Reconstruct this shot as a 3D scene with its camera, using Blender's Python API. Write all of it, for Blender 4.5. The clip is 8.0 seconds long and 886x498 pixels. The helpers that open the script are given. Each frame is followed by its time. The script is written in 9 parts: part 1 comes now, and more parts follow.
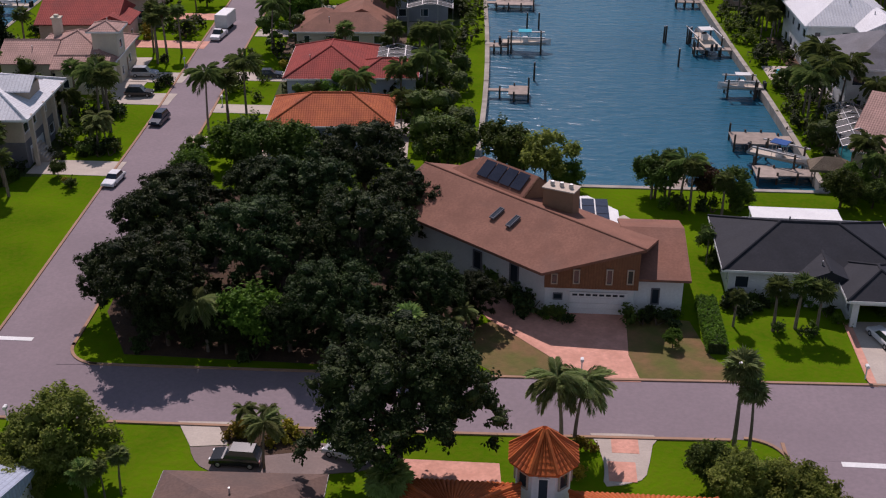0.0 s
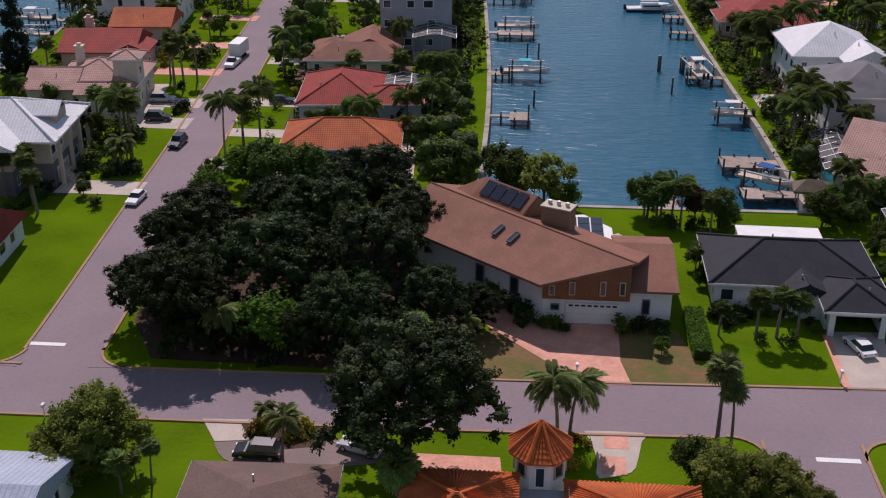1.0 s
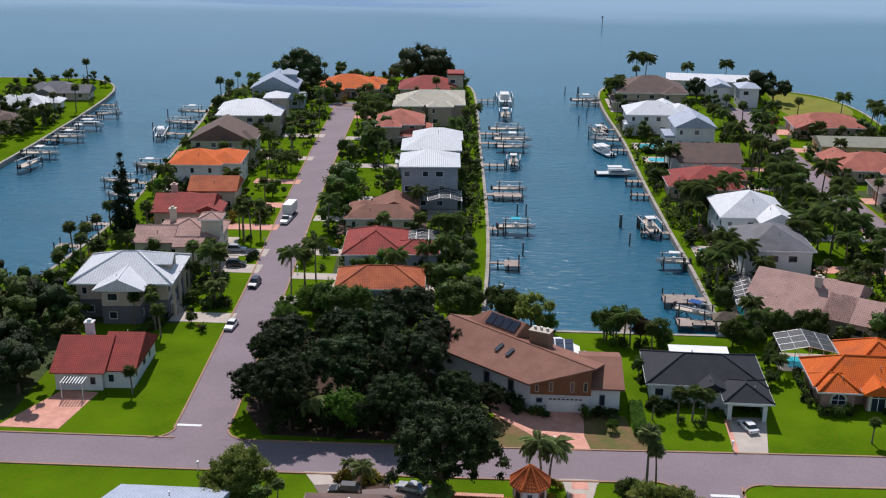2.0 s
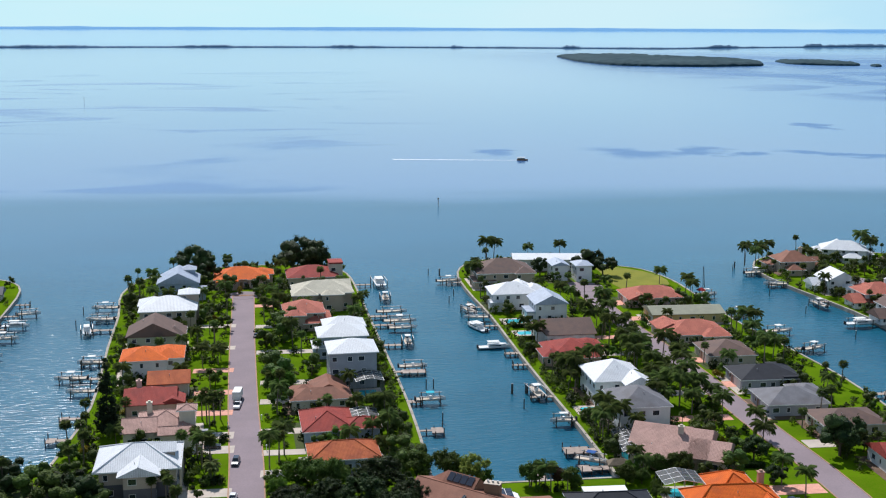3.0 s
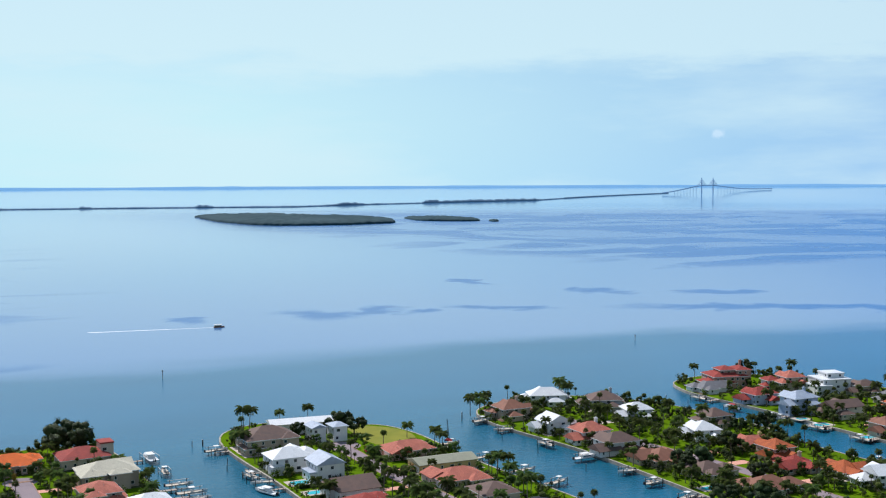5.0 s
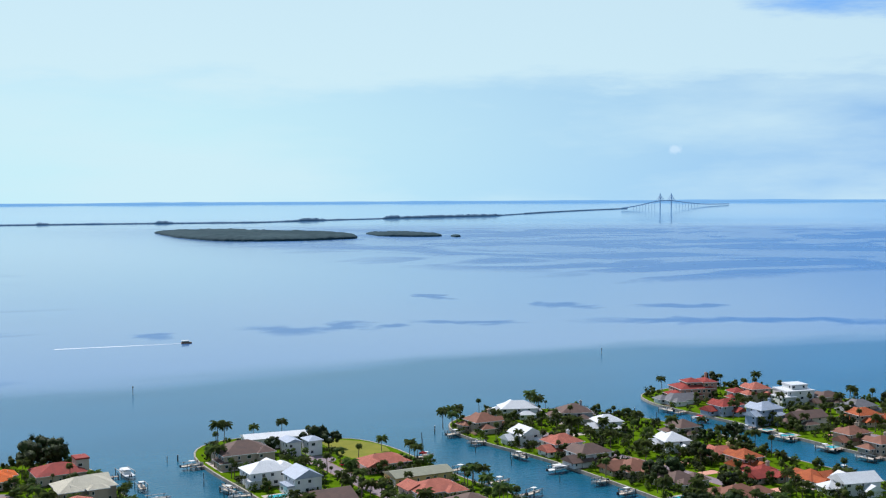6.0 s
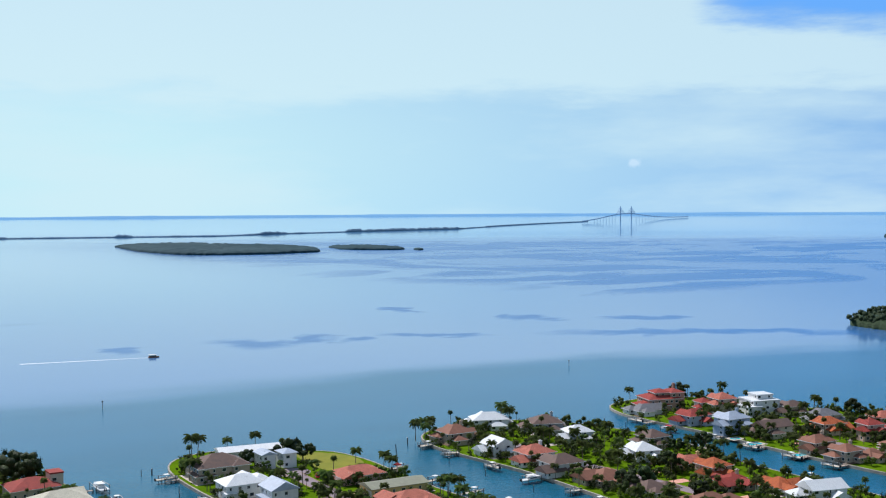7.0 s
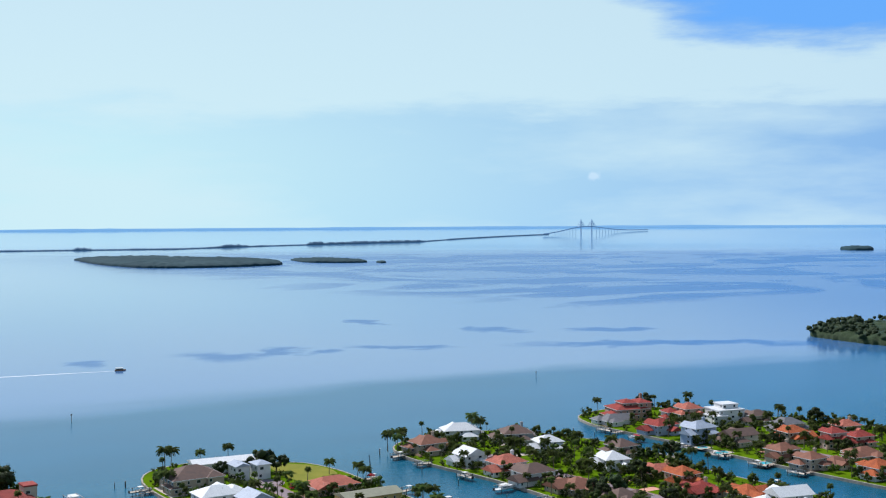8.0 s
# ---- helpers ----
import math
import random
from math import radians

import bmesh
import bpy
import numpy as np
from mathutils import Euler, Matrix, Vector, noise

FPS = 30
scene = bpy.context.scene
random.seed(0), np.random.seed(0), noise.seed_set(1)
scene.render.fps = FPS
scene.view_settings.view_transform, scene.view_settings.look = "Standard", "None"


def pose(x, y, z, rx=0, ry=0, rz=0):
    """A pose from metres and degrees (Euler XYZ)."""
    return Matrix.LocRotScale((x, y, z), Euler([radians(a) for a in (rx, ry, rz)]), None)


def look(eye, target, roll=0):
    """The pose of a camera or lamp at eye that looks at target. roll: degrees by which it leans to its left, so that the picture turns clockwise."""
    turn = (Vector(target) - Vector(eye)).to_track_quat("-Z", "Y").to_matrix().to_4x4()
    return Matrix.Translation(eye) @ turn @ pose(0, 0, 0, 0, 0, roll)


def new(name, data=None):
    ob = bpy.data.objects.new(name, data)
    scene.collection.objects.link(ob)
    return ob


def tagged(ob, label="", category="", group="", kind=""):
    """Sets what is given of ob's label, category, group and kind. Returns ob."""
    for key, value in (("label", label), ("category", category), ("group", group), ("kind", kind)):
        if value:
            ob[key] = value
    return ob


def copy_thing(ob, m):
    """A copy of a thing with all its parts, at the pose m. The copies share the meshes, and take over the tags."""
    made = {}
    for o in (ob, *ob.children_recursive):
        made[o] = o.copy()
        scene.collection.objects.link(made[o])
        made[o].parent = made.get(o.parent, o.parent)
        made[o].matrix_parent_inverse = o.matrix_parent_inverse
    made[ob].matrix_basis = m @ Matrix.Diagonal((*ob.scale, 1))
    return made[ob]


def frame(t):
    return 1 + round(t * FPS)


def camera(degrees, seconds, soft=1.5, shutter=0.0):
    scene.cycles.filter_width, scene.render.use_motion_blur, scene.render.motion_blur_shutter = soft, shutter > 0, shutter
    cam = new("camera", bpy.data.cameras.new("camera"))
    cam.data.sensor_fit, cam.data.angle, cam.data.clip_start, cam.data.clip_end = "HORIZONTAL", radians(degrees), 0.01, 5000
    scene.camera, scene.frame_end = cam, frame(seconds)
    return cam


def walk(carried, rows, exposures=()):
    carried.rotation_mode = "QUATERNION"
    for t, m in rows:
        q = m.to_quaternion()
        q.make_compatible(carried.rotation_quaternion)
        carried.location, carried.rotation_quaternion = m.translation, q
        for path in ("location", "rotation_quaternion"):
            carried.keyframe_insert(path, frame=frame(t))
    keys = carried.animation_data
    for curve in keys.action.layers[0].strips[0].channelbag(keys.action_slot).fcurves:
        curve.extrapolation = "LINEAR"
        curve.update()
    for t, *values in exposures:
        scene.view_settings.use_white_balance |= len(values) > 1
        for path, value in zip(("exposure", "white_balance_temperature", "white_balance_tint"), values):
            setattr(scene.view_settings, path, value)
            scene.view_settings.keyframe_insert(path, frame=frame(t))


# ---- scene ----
# ---------------------------------------------------------------- camera
PLAN = 0.565                            # metres to one unit of the plan
cam = camera(42.52, 8.0, 1.15)
PATH = [
    (0.0, 7.19, 84.00, 54.94, 4.481, -26.952, -0.041),
    (0.5, 7.31, 80.98, 55.89, 4.527, -26.411, -0.020),
    (1.0, 7.37, 76.53, 57.12, 4.528, -25.554, 0.142),
    (1.2, 7.39, 73.10, 58.73, 4.528, -25.120, 0.053),
    (1.4, 7.65, 64.80, 62.05, 4.584, -23.966, 0.123),
    (1.6, 7.66, 52.75, 66.87, 4.625, -22.288, 0.224),
    (1.8, 7.35, 40.69, 71.69, 4.462, -20.611, 0.326),
    (2.0, 6.71, 28.63, 76.52, 3.903, -18.933, 0.427),
    (2.2, 5.79, 16.58, 81.34, 2.760, -17.255, 0.528),
    (2.3, 5.25, 10.55, 83.75, 1.910, -16.416, 0.579),
    (2.5, 0.00, 0.00, 88.00, -0.000, -14.766, 0.336),
    (2.7, -8.99, -9.05, 92.40, -2.356, -13.049, 0.271),
    (3.0, -23.39, -21.54, 98.43, -6.618, -11.211, 0.222),
    (3.2, -34.58, -29.10, 101.83, -10.363, -9.918, 0.089),
    (3.5, -51.65, -38.75, 106.09, -15.590, -8.479, -0.109),
    (3.8, -67.39, -45.74, 109.05, -20.458, -5.912, -0.202),
    (4.0, -75.32, -48.76, 110.56, -22.517, -4.824, -0.197),
    (4.2, -78.97, -50.49, 110.80, -23.503, -4.312, -0.234),
    (4.5, -81.17, -51.14, 111.02, -24.281, -3.942, -0.250),
    (6.0, -92.81, -55.04, 111.59, -27.407, -2.715, -0.290),
    (6.5, -96.12, -55.87, 111.63, -28.336, -2.398, -0.322),
    (7.0, -99.91, -56.91, 111.70, -29.382, -2.059, -0.351),
    (7.5, -103.52, -58.08, 111.64, -30.318, -1.753, -0.324),
    (8.0, -107.39, -59.29, 111.69, -31.366, -1.424, -0.335),
]
walk(cam, [(t, pose(x * PLAN, y * PLAN, z * PLAN, 90 + pitch, 0, yaw) @ pose(0, 0, 0, 0, 0, roll)) for t, x, y, z, yaw, pitch, roll in PATH],
     exposures=[(0.0, -0.38, 6480, 31), (1.2, -0.34, 6440, 30), (2.4, 0.05, 6060, 14), (3.5, 0.15, 6040, 13), (8.0, 0.12, 6020, 13)])

# ---------------------------------------------------------------- light
PUFF_HEADING, PUFF_UP = -39.0, 2.18
SUN_LEFT, SUN_UP, GAP_EAST = 13.0, 48.0, 50.5          # degrees left of +y, above the horizon
sun = new("sun", bpy.data.lights.new("sun", "SUN"))
sun.data.energy, sun.data.angle, sun.data.color = 5.0, radians(0.55), (1.0, 0.95, 0.87)
a, e = radians(SUN_LEFT), radians(SUN_UP)
SUN_DIR = Vector((-math.sin(a) * math.cos(e), math.cos(a) * math.cos(e), math.sin(e)))
sun.matrix_world = look((SUN_DIR * 300)[:], (0, 0, 0))

world = bpy.data.worlds.new("sky")
scene.world = world
world.use_nodes = True
wn, wl = world.node_tree.nodes, world.node_tree.links
wn.clear()
w_out, w_bg, w_sky = wn.new("ShaderNodeOutputWorld"), wn.new("ShaderNodeBackground"), wn.new("ShaderNodeTexSky")
w_sky.sky_type, w_sky.sun_disc = "NISHITA", False
w_sky.sun_elevation, w_sky.sun_rotation = e, radians(-SUN_LEFT)
w_sky.air_density, w_sky.dust_density, w_sky.ozone_density = 1.0, 0.2, 4.0
w_bg.inputs["Strength"].default_value = 0.085
# thin high cloud, streaked along the horizon
w_co, w_map, w_noise, w_ramp = wn.new("ShaderNodeTexCoord"), wn.new("ShaderNodeMapping"), wn.new("ShaderNodeTexNoise"), wn.new("ShaderNodeValToRGB")
w_map.inputs["Scale"].default_value = (1.5, 1.5, 7.0)
w_map.inputs["Location"].default_value = (0.35, 0.1, 0.15)
w_noise.inputs["Scale"].default_value, w_noise.inputs["Detail"].default_value = 1.5, 7.0
w_noise.inputs["Roughness"].default_value = 0.55
w_ramp.color_ramp.elements[0].position, w_ramp.color_ramp.elements[1].position = 0.44, 0.60
w_mix = wn.new("ShaderNodeMix")
w_mix.data_type = "RGBA"
w_mix.inputs["B"].default_value = (7.2, 9.2, 9.2, 1)
w_scale = wn.new("ShaderNodeMath")
w_scale.operation = "MULTIPLY"
w_scale.inputs[1].default_value = 0.8
wl.new(w_co.outputs["Generated"], w_map.inputs["Vector"])
wl.new(w_map.outputs["Vector"], w_noise.inputs["Vector"])
wl.new(w_noise.outputs["Fac"], w_ramp.inputs["Fac"])
wl.new(w_ramp.outputs["Color"], w_scale.inputs[0])
# a broad bank of thin cloud that starts a few degrees above the horizon, with a clear gap to the east


def sky_math(op, x, y):
    node = wn.new("ShaderNodeMath")
    node.operation = op
    node.use_clamp = op == "MAXIMUM"
    for k, q in enumerate((x, y)):
        if isinstance(q, (int, float)):
            node.inputs[k].default_value = q
        else:
            wl.new(q, node.inputs[k])
    return node.outputs[0]


def sky_step(value, lo, hi):
    node = wn.new("ShaderNodeMapRange")
    node.interpolation_type = "SMOOTHSTEP"
    node.inputs["From Min"].default_value, node.inputs["From Max"].default_value = lo, hi
    wl.new(value, node.inputs["Value"])
    return node.outputs["Result"]


w_height = wn.new("ShaderNodeSeparateXYZ")
wl.new(w_co.outputs["Generated"], w_height.inputs["Vector"])
w_map2, w_wisp = wn.new("ShaderNodeMapping"), wn.new("ShaderNodeTexNoise")
w_map2.inputs["Scale"].default_value = (3.2, 3.2, 16.0)
w_wisp.inputs["Scale"].default_value, w_wisp.inputs["Detail"].default_value, w_wisp.inputs["Roughness"].default_value = 1.6, 8.0, 0.6
wl.new(w_co.outputs["Generated"], w_map2.inputs["Vector"])
wl.new(w_map2.outputs["Vector"], w_wisp.inputs["Vector"])
w_ragged = sky_math("ADD", w_height.outputs["Z"], sky_math("MULTIPLY", sky_math("SUBTRACT", w_wisp.outputs["Fac"], 0.5), 0.11))
w_bank = sky_math("MULTIPLY", sky_step(w_ragged, 0.078, 0.112), sky_math("SUBTRACT", 1.0, sky_step(w_ragged, 0.2, 0.27)))
w_gap = wn.new("ShaderNodeVectorMath")
w_gap.operation = "DOT_PRODUCT"
w_gap.inputs[1].default_value = look((0, 0, 0), (math.sin(radians(GAP_EAST)), math.cos(radians(GAP_EAST)), 0.466)).to_3x3() @ Vector((0, 0, -1))
wl.new(w_co.outputs["Generated"], w_gap.inputs[0])
w_clear = sky_step(sky_math("ADD", w_gap.outputs["Value"], sky_math("MULTIPLY", sky_math("SUBTRACT", w_wisp.outputs["Fac"], 0.5), 0.03)), 0.951, 0.963)
w_open = sky_math("SUBTRACT", 1.0, w_clear)
w_cover = sky_math("MAXIMUM", sky_math("MULTIPLY", w_scale.outputs["Value"], 0.8), sky_math("MULTIPLY", w_bank, 0.8))
wl.new(sky_math("MULTIPLY", w_cover, w_open), w_mix.inputs["Factor"])
# pale marine haze low over the sea
w_sep, w_low, w_haze = wn.new("ShaderNodeSeparateXYZ"), wn.new("ShaderNodeMapRange"), wn.new("ShaderNodeMix")
w_low.interpolation_type = "SMOOTHSTEP"
w_low.inputs["From Min"].default_value, w_low.inputs["From Max"].default_value = 0.30, -0.01
w_haze.data_type = "RGBA"
# the haze is whiter towards the sun
w_dot, w_az, w_tint = wn.new("ShaderNodeVectorMath"), wn.new("ShaderNodeMapRange"), wn.new("ShaderNodeMix")
w_dot.operation = "DOT_PRODUCT"
w_dot.inputs[1].default_value = (-math.sin(a), math.cos(a), 0)
w_az.inputs["From Min"].default_value, w_az.inputs["From Max"].default_value = 0.38, 0.88
w_tint.data_type = "RGBA"
w_tint.inputs["A"].default_value, w_tint.inputs["B"].default_value = (2.4, 4.9, 8.5, 1), (6.4, 9.3, 9.4, 1)
wl.new(w_co.outputs["Generated"], w_dot.inputs[0])
wl.new(w_dot.outputs["Value"], w_az.inputs["Value"])
wl.new(w_az.outputs["Result"], w_tint.inputs["Factor"])
wl.new(w_tint.outputs["Result"], w_haze.inputs["B"])
wl.new(w_co.outputs["Generated"], w_sep.inputs["Vector"])
wl.new(w_sep.outputs["Z"], w_low.inputs["Value"])
wl.new(sky_math("MULTIPLY", w_low.outputs["Result"], sky_math("SUBTRACT", 1.0, sky_math("MULTIPLY", w_clear, 0.95))), w_haze.inputs["Factor"])
wl.new(w_sky.outputs["Color"], w_haze.inputs["A"])
wl.new(w_haze.outputs["Result"], w_mix.inputs["A"])
w_blue = wn.new("ShaderNodeMix")
w_blue.data_type = "RGBA"
w_blue.inputs["B"].default_value = (1.5, 4.6, 10.2, 1)
wl.new(sky_math("MULTIPLY", w_clear, 0.85), w_blue.inputs["Factor"])
wl.new(w_mix.outputs["Result"], w_blue.inputs["A"])
# one small fair-weather puff low in the south-east
w_from, w_squash, w_far = wn.new("ShaderNodeVectorMath"), wn.new("ShaderNodeVectorMath"), wn.new("ShaderNodeVectorMath")
w_from.operation, w_squash.operation, w_far.operation = "SUBTRACT", "MULTIPLY", "LENGTH"
w_from.inputs[1].default_value = Vector((-math.sin(radians(PUFF_HEADING)), math.cos(radians(PUFF_HEADING)), math.tan(radians(PUFF_UP)))).normalized()
w_squash.inputs[1].default_value = (1.0, 1.0, 2.0)
wl.new(w_co.outputs["Generated"], w_from.inputs[0])
wl.new(w_from.outputs["Vector"], w_squash.inputs[0])
wl.new(w_squash.outputs["Vector"], w_far.inputs[0])
w_curl = wn.new("ShaderNodeTexNoise")
w_curl.inputs["Scale"].default_value, w_curl.inputs["Detail"].default_value = 130.0, 5.0
wl.new(w_co.outputs["Generated"], w_curl.inputs["Vector"])
w_puff = wn.new("ShaderNodeMix")
w_puff.data_type = "RGBA"
w_puff.inputs["B"].default_value = (9.0, 10.2, 10.6, 1)
wl.new(sky_math("MULTIPLY", sky_math("SUBTRACT", 1.0, sky_step(sky_math("ADD", w_far.outputs["Value"], sky_math("MULTIPLY", sky_math("SUBTRACT", w_curl.outputs["Fac"], 0.5), 0.016)), 0.002, 0.0085)), 0.4), w_puff.inputs["Factor"])
wl.new(w_blue.outputs["Result"], w_puff.inputs["A"])
wl.new(w_puff.outputs["Result"], w_bg.inputs["Color"])
wl.new(w_bg.outputs["Background"], w_out.inputs["Surface"])


# ---------------------------------------------------------------- materials
def base_material(name, rough=0.8, metal=0.0, spec=0.4):
    m = bpy.data.materials.new(name)
    m.use_nodes = True
    b = m.node_tree.nodes["Principled BSDF"]
    b.inputs["Roughness"].default_value, b.inputs["Metallic"].default_value = rough, metal
    b.inputs["Specular IOR Level"].default_value = spec
    return m, m.node_tree.nodes, m.node_tree.links, b


def mixed(nodes, links, fac, c1, c2):
    mx = nodes.new("ShaderNodeMix")
    mx.data_type = "RGBA"
    for key, c in (("A", c1), ("B", c2)):
        if isinstance(c, tuple):
            mx.inputs[key].default_value = (*c, 1)
        else:
            links.new(c, mx.inputs[key])
    links.new(fac, mx.inputs["Factor"])
    return mx.outputs["Result"]


def noise_fac(nodes, links, vec, scale, lo=0.35, hi=0.65, detail=4.0):
    n, r = nodes.new("ShaderNodeTexNoise"), nodes.new("ShaderNodeMapRange")
    n.inputs["Scale"].default_value, n.inputs["Detail"].default_value = scale, detail
    r.inputs["From Min"].default_value, r.inputs["From Max"].default_value = lo, hi
    links.new(vec, n.inputs["Vector"])
    links.new(n.outputs["Fac"], r.inputs["Value"])
    return r.outputs["Result"]


def math_node(nodes, links, op, x, y=None):
    m = nodes.new("ShaderNodeMath")
    m.operation = op
    for i, v in enumerate((x, y)):
        if v is None:
            continue
        if isinstance(v, (int, float)):
            m.inputs[i].default_value = v
        else:
            links.new(v, m.inputs[i])
    return m.outputs["Value"]


def bumped(nodes, links, bsdf, height, strength, distance):
    b = nodes.new("ShaderNodeBump")
    b.inputs["Strength"].default_value, b.inputs["Distance"].default_value = strength, distance
    links.new(height, b.inputs["Height"])
    links.new(b.outputs["Normal"], bsdf.inputs["Normal"])


def surface(name, c1, c2, big=0.25, fine=6.0, rough=0.8, metal=0.0, bump=0.3, spec=0.15, vary=0.0, dirt=None):
    """Two-scale noise between two colours; world-size grain; optional tint by object."""
    m, n, l, b = base_material(name, rough, metal, spec)
    co = n.new("ShaderNodeTexCoord").outputs["Object"]
    f1, f2 = noise_fac(n, l, co, big), noise_fac(n, l, co, fine, 0.3, 0.7)
    col = mixed(n, l, f1, c1, c2)
    dark = tuple(v * 0.72 for v in c1) if dirt is None else dirt
    half = math_node(n, l, "MULTIPLY", f2, 0.45)
    col = mixed(n, l, half, col, dark)
    if vary:
        info = n.new("ShaderNodeObjectInfo")
        hs = n.new("ShaderNodeHueSaturation")
        val = n.new("ShaderNodeMapRange")
        val.inputs["To Min"].default_value, val.inputs["To Max"].default_value = 1 - vary, 1 + vary
        l.new(info.outputs["Random"], val.inputs["Value"])
        l.new(val.outputs["Result"], hs.inputs["Value"])
        l.new(col, hs.inputs["Color"])
        col = hs.outputs["Color"]
    l.new(col, b.inputs["Base Color"])
    if bump:
        bumped(n, l, b, f2, bump, 0.03)
    return m


def roofing(name, c1, c2, course, column, rough=0.75, metal=0.0, depth=0.06, stain=(0.1, 0.08, 0.07)):
    """Courses at even heights and columns along the eave, on any slope; weathered patches."""
    m, n, l, b = base_material(name, rough, metal, 0.12)
    tc = n.new("ShaderNodeTexCoord")
    co, no = tc.outputs["Object"], tc.outputs["Normal"]
    sx, sn = n.new("ShaderNodeSeparateXYZ"), n.new("ShaderNodeSeparateXYZ")
    l.new(co, sx.inputs["Vector"])
    l.new(no, sn.inputs["Vector"])
    facing = math_node(n, l, "GREATER_THAN", math_node(n, l, "ABSOLUTE", sn.outputs["X"]), math_node(n, l, "ABSOLUTE", sn.outputs["Y"]))
    along = n.new("ShaderNodeMix")
    l.new(facing, along.inputs["Factor"])
    l.new(sx.outputs["X"], along.inputs["A"])
    l.new(sx.outputs["Y"], along.inputs["B"])
    patch = noise_fac(n, l, co, 0.5)
    grain = noise_fac(n, l, co, 4.5, 0.36, 0.64)
    col = mixed(n, l, patch, c1, c2)
    col = mixed(n, l, math_node(n, l, "MULTIPLY", grain, 0.5), col, tuple(v * 0.6 for v in c1))
    col = mixed(n, l, math_node(n, l, "MULTIPLY", noise_fac(n, l, co, 0.23, 0.52, 0.8), 0.55), col, stain)
    height = None
    if course:
        row = math_node(n, l, "FRACT", math_node(n, l, "MULTIPLY", sx.outputs["Z"], 1.0 / course))
        col = mixed(n, l, math_node(n, l, "MULTIPLY", math_node(n, l, "GREATER_THAN", row, 0.8), 0.45), col, tuple(v * 0.35 for v in c1))
        height = math_node(n, l, "SUBTRACT", 1.0, row)
    if column:
        wave = math_node(n, l, "SINE", math_node(n, l, "MULTIPLY", along.outputs["Result"], 2 * math.pi / column))
        wave = math_node(n, l, "POWER", math_node(n, l, "ABSOLUTE", wave), 0.6)
        col = mixed(n, l, math_node(n, l, "MULTIPLY", math_node(n, l, "LESS_THAN", wave, 0.4), 0.4), col, tuple(v * 0.4 for v in c1))
        height = wave if height is None else math_node(n, l, "ADD", wave, height)
    l.new(col, b.inputs["Base Color"])
    if height is not None:
        bumped(n, l, b, height, 0.6, depth)
    return m


def leafage(name, c1, c2, dark, through_light=0.22):
    """Leaves: each sprig a tone of its own, each plant a shift of its own."""
    m, n, l, b = base_material(name, 0.55, 0.0, 0.14)
    geo, info = n.new("ShaderNodeNewGeometry"), n.new("ShaderNodeObjectInfo")
    co = n.new("ShaderNodeTexCoord").outputs["Object"]
    col = mixed(n, l, geo.outputs["Random Per Island"], c1, c2)
    col = mixed(n, l, math_node(n, l, "MULTIPLY", noise_fac(n, l, co, 0.7), 0.6), col, dark)
    hs, val, hue = n.new("ShaderNodeHueSaturation"), n.new("ShaderNodeMapRange"), n.new("ShaderNodeMapRange")
    val.inputs["To Min"].default_value, val.inputs["To Max"].default_value = 0.7, 1.35
    hue.inputs["To Min"].default_value, hue.inputs["To Max"].default_value = 0.475, 0.515
    l.new(info.outputs["Random"], val.inputs["Value"])
    l.new(info.outputs["Random"], hue.inputs["Value"])
    l.new(val.outputs["Result"], hs.inputs["Value"])
    l.new(hue.outputs["Result"], hs.inputs["Hue"])
    l.new(col, hs.inputs["Color"])
    l.new(hs.outputs["Color"], b.inputs["Base Color"])
    bumped(n, l, b, noise_fac(n, l, co, 3.2, 0.3, 0.7, 3.0), 0.9, 0.25)
    tr, mixsh = n.new("ShaderNodeBsdfTranslucent"), n.new("ShaderNodeMixShader")
    l.new(hs.outputs["Color"], tr.inputs["Color"])
    mixsh.inputs["Fac"].default_value = through_light
    l.new(b.outputs["BSDF"], mixsh.inputs[1])
    l.new(tr.outputs["BSDF"], mixsh.inputs[2])
    l.new(mixsh.outputs["Shader"], n["Material Output"].inputs["Surface"])
    return m


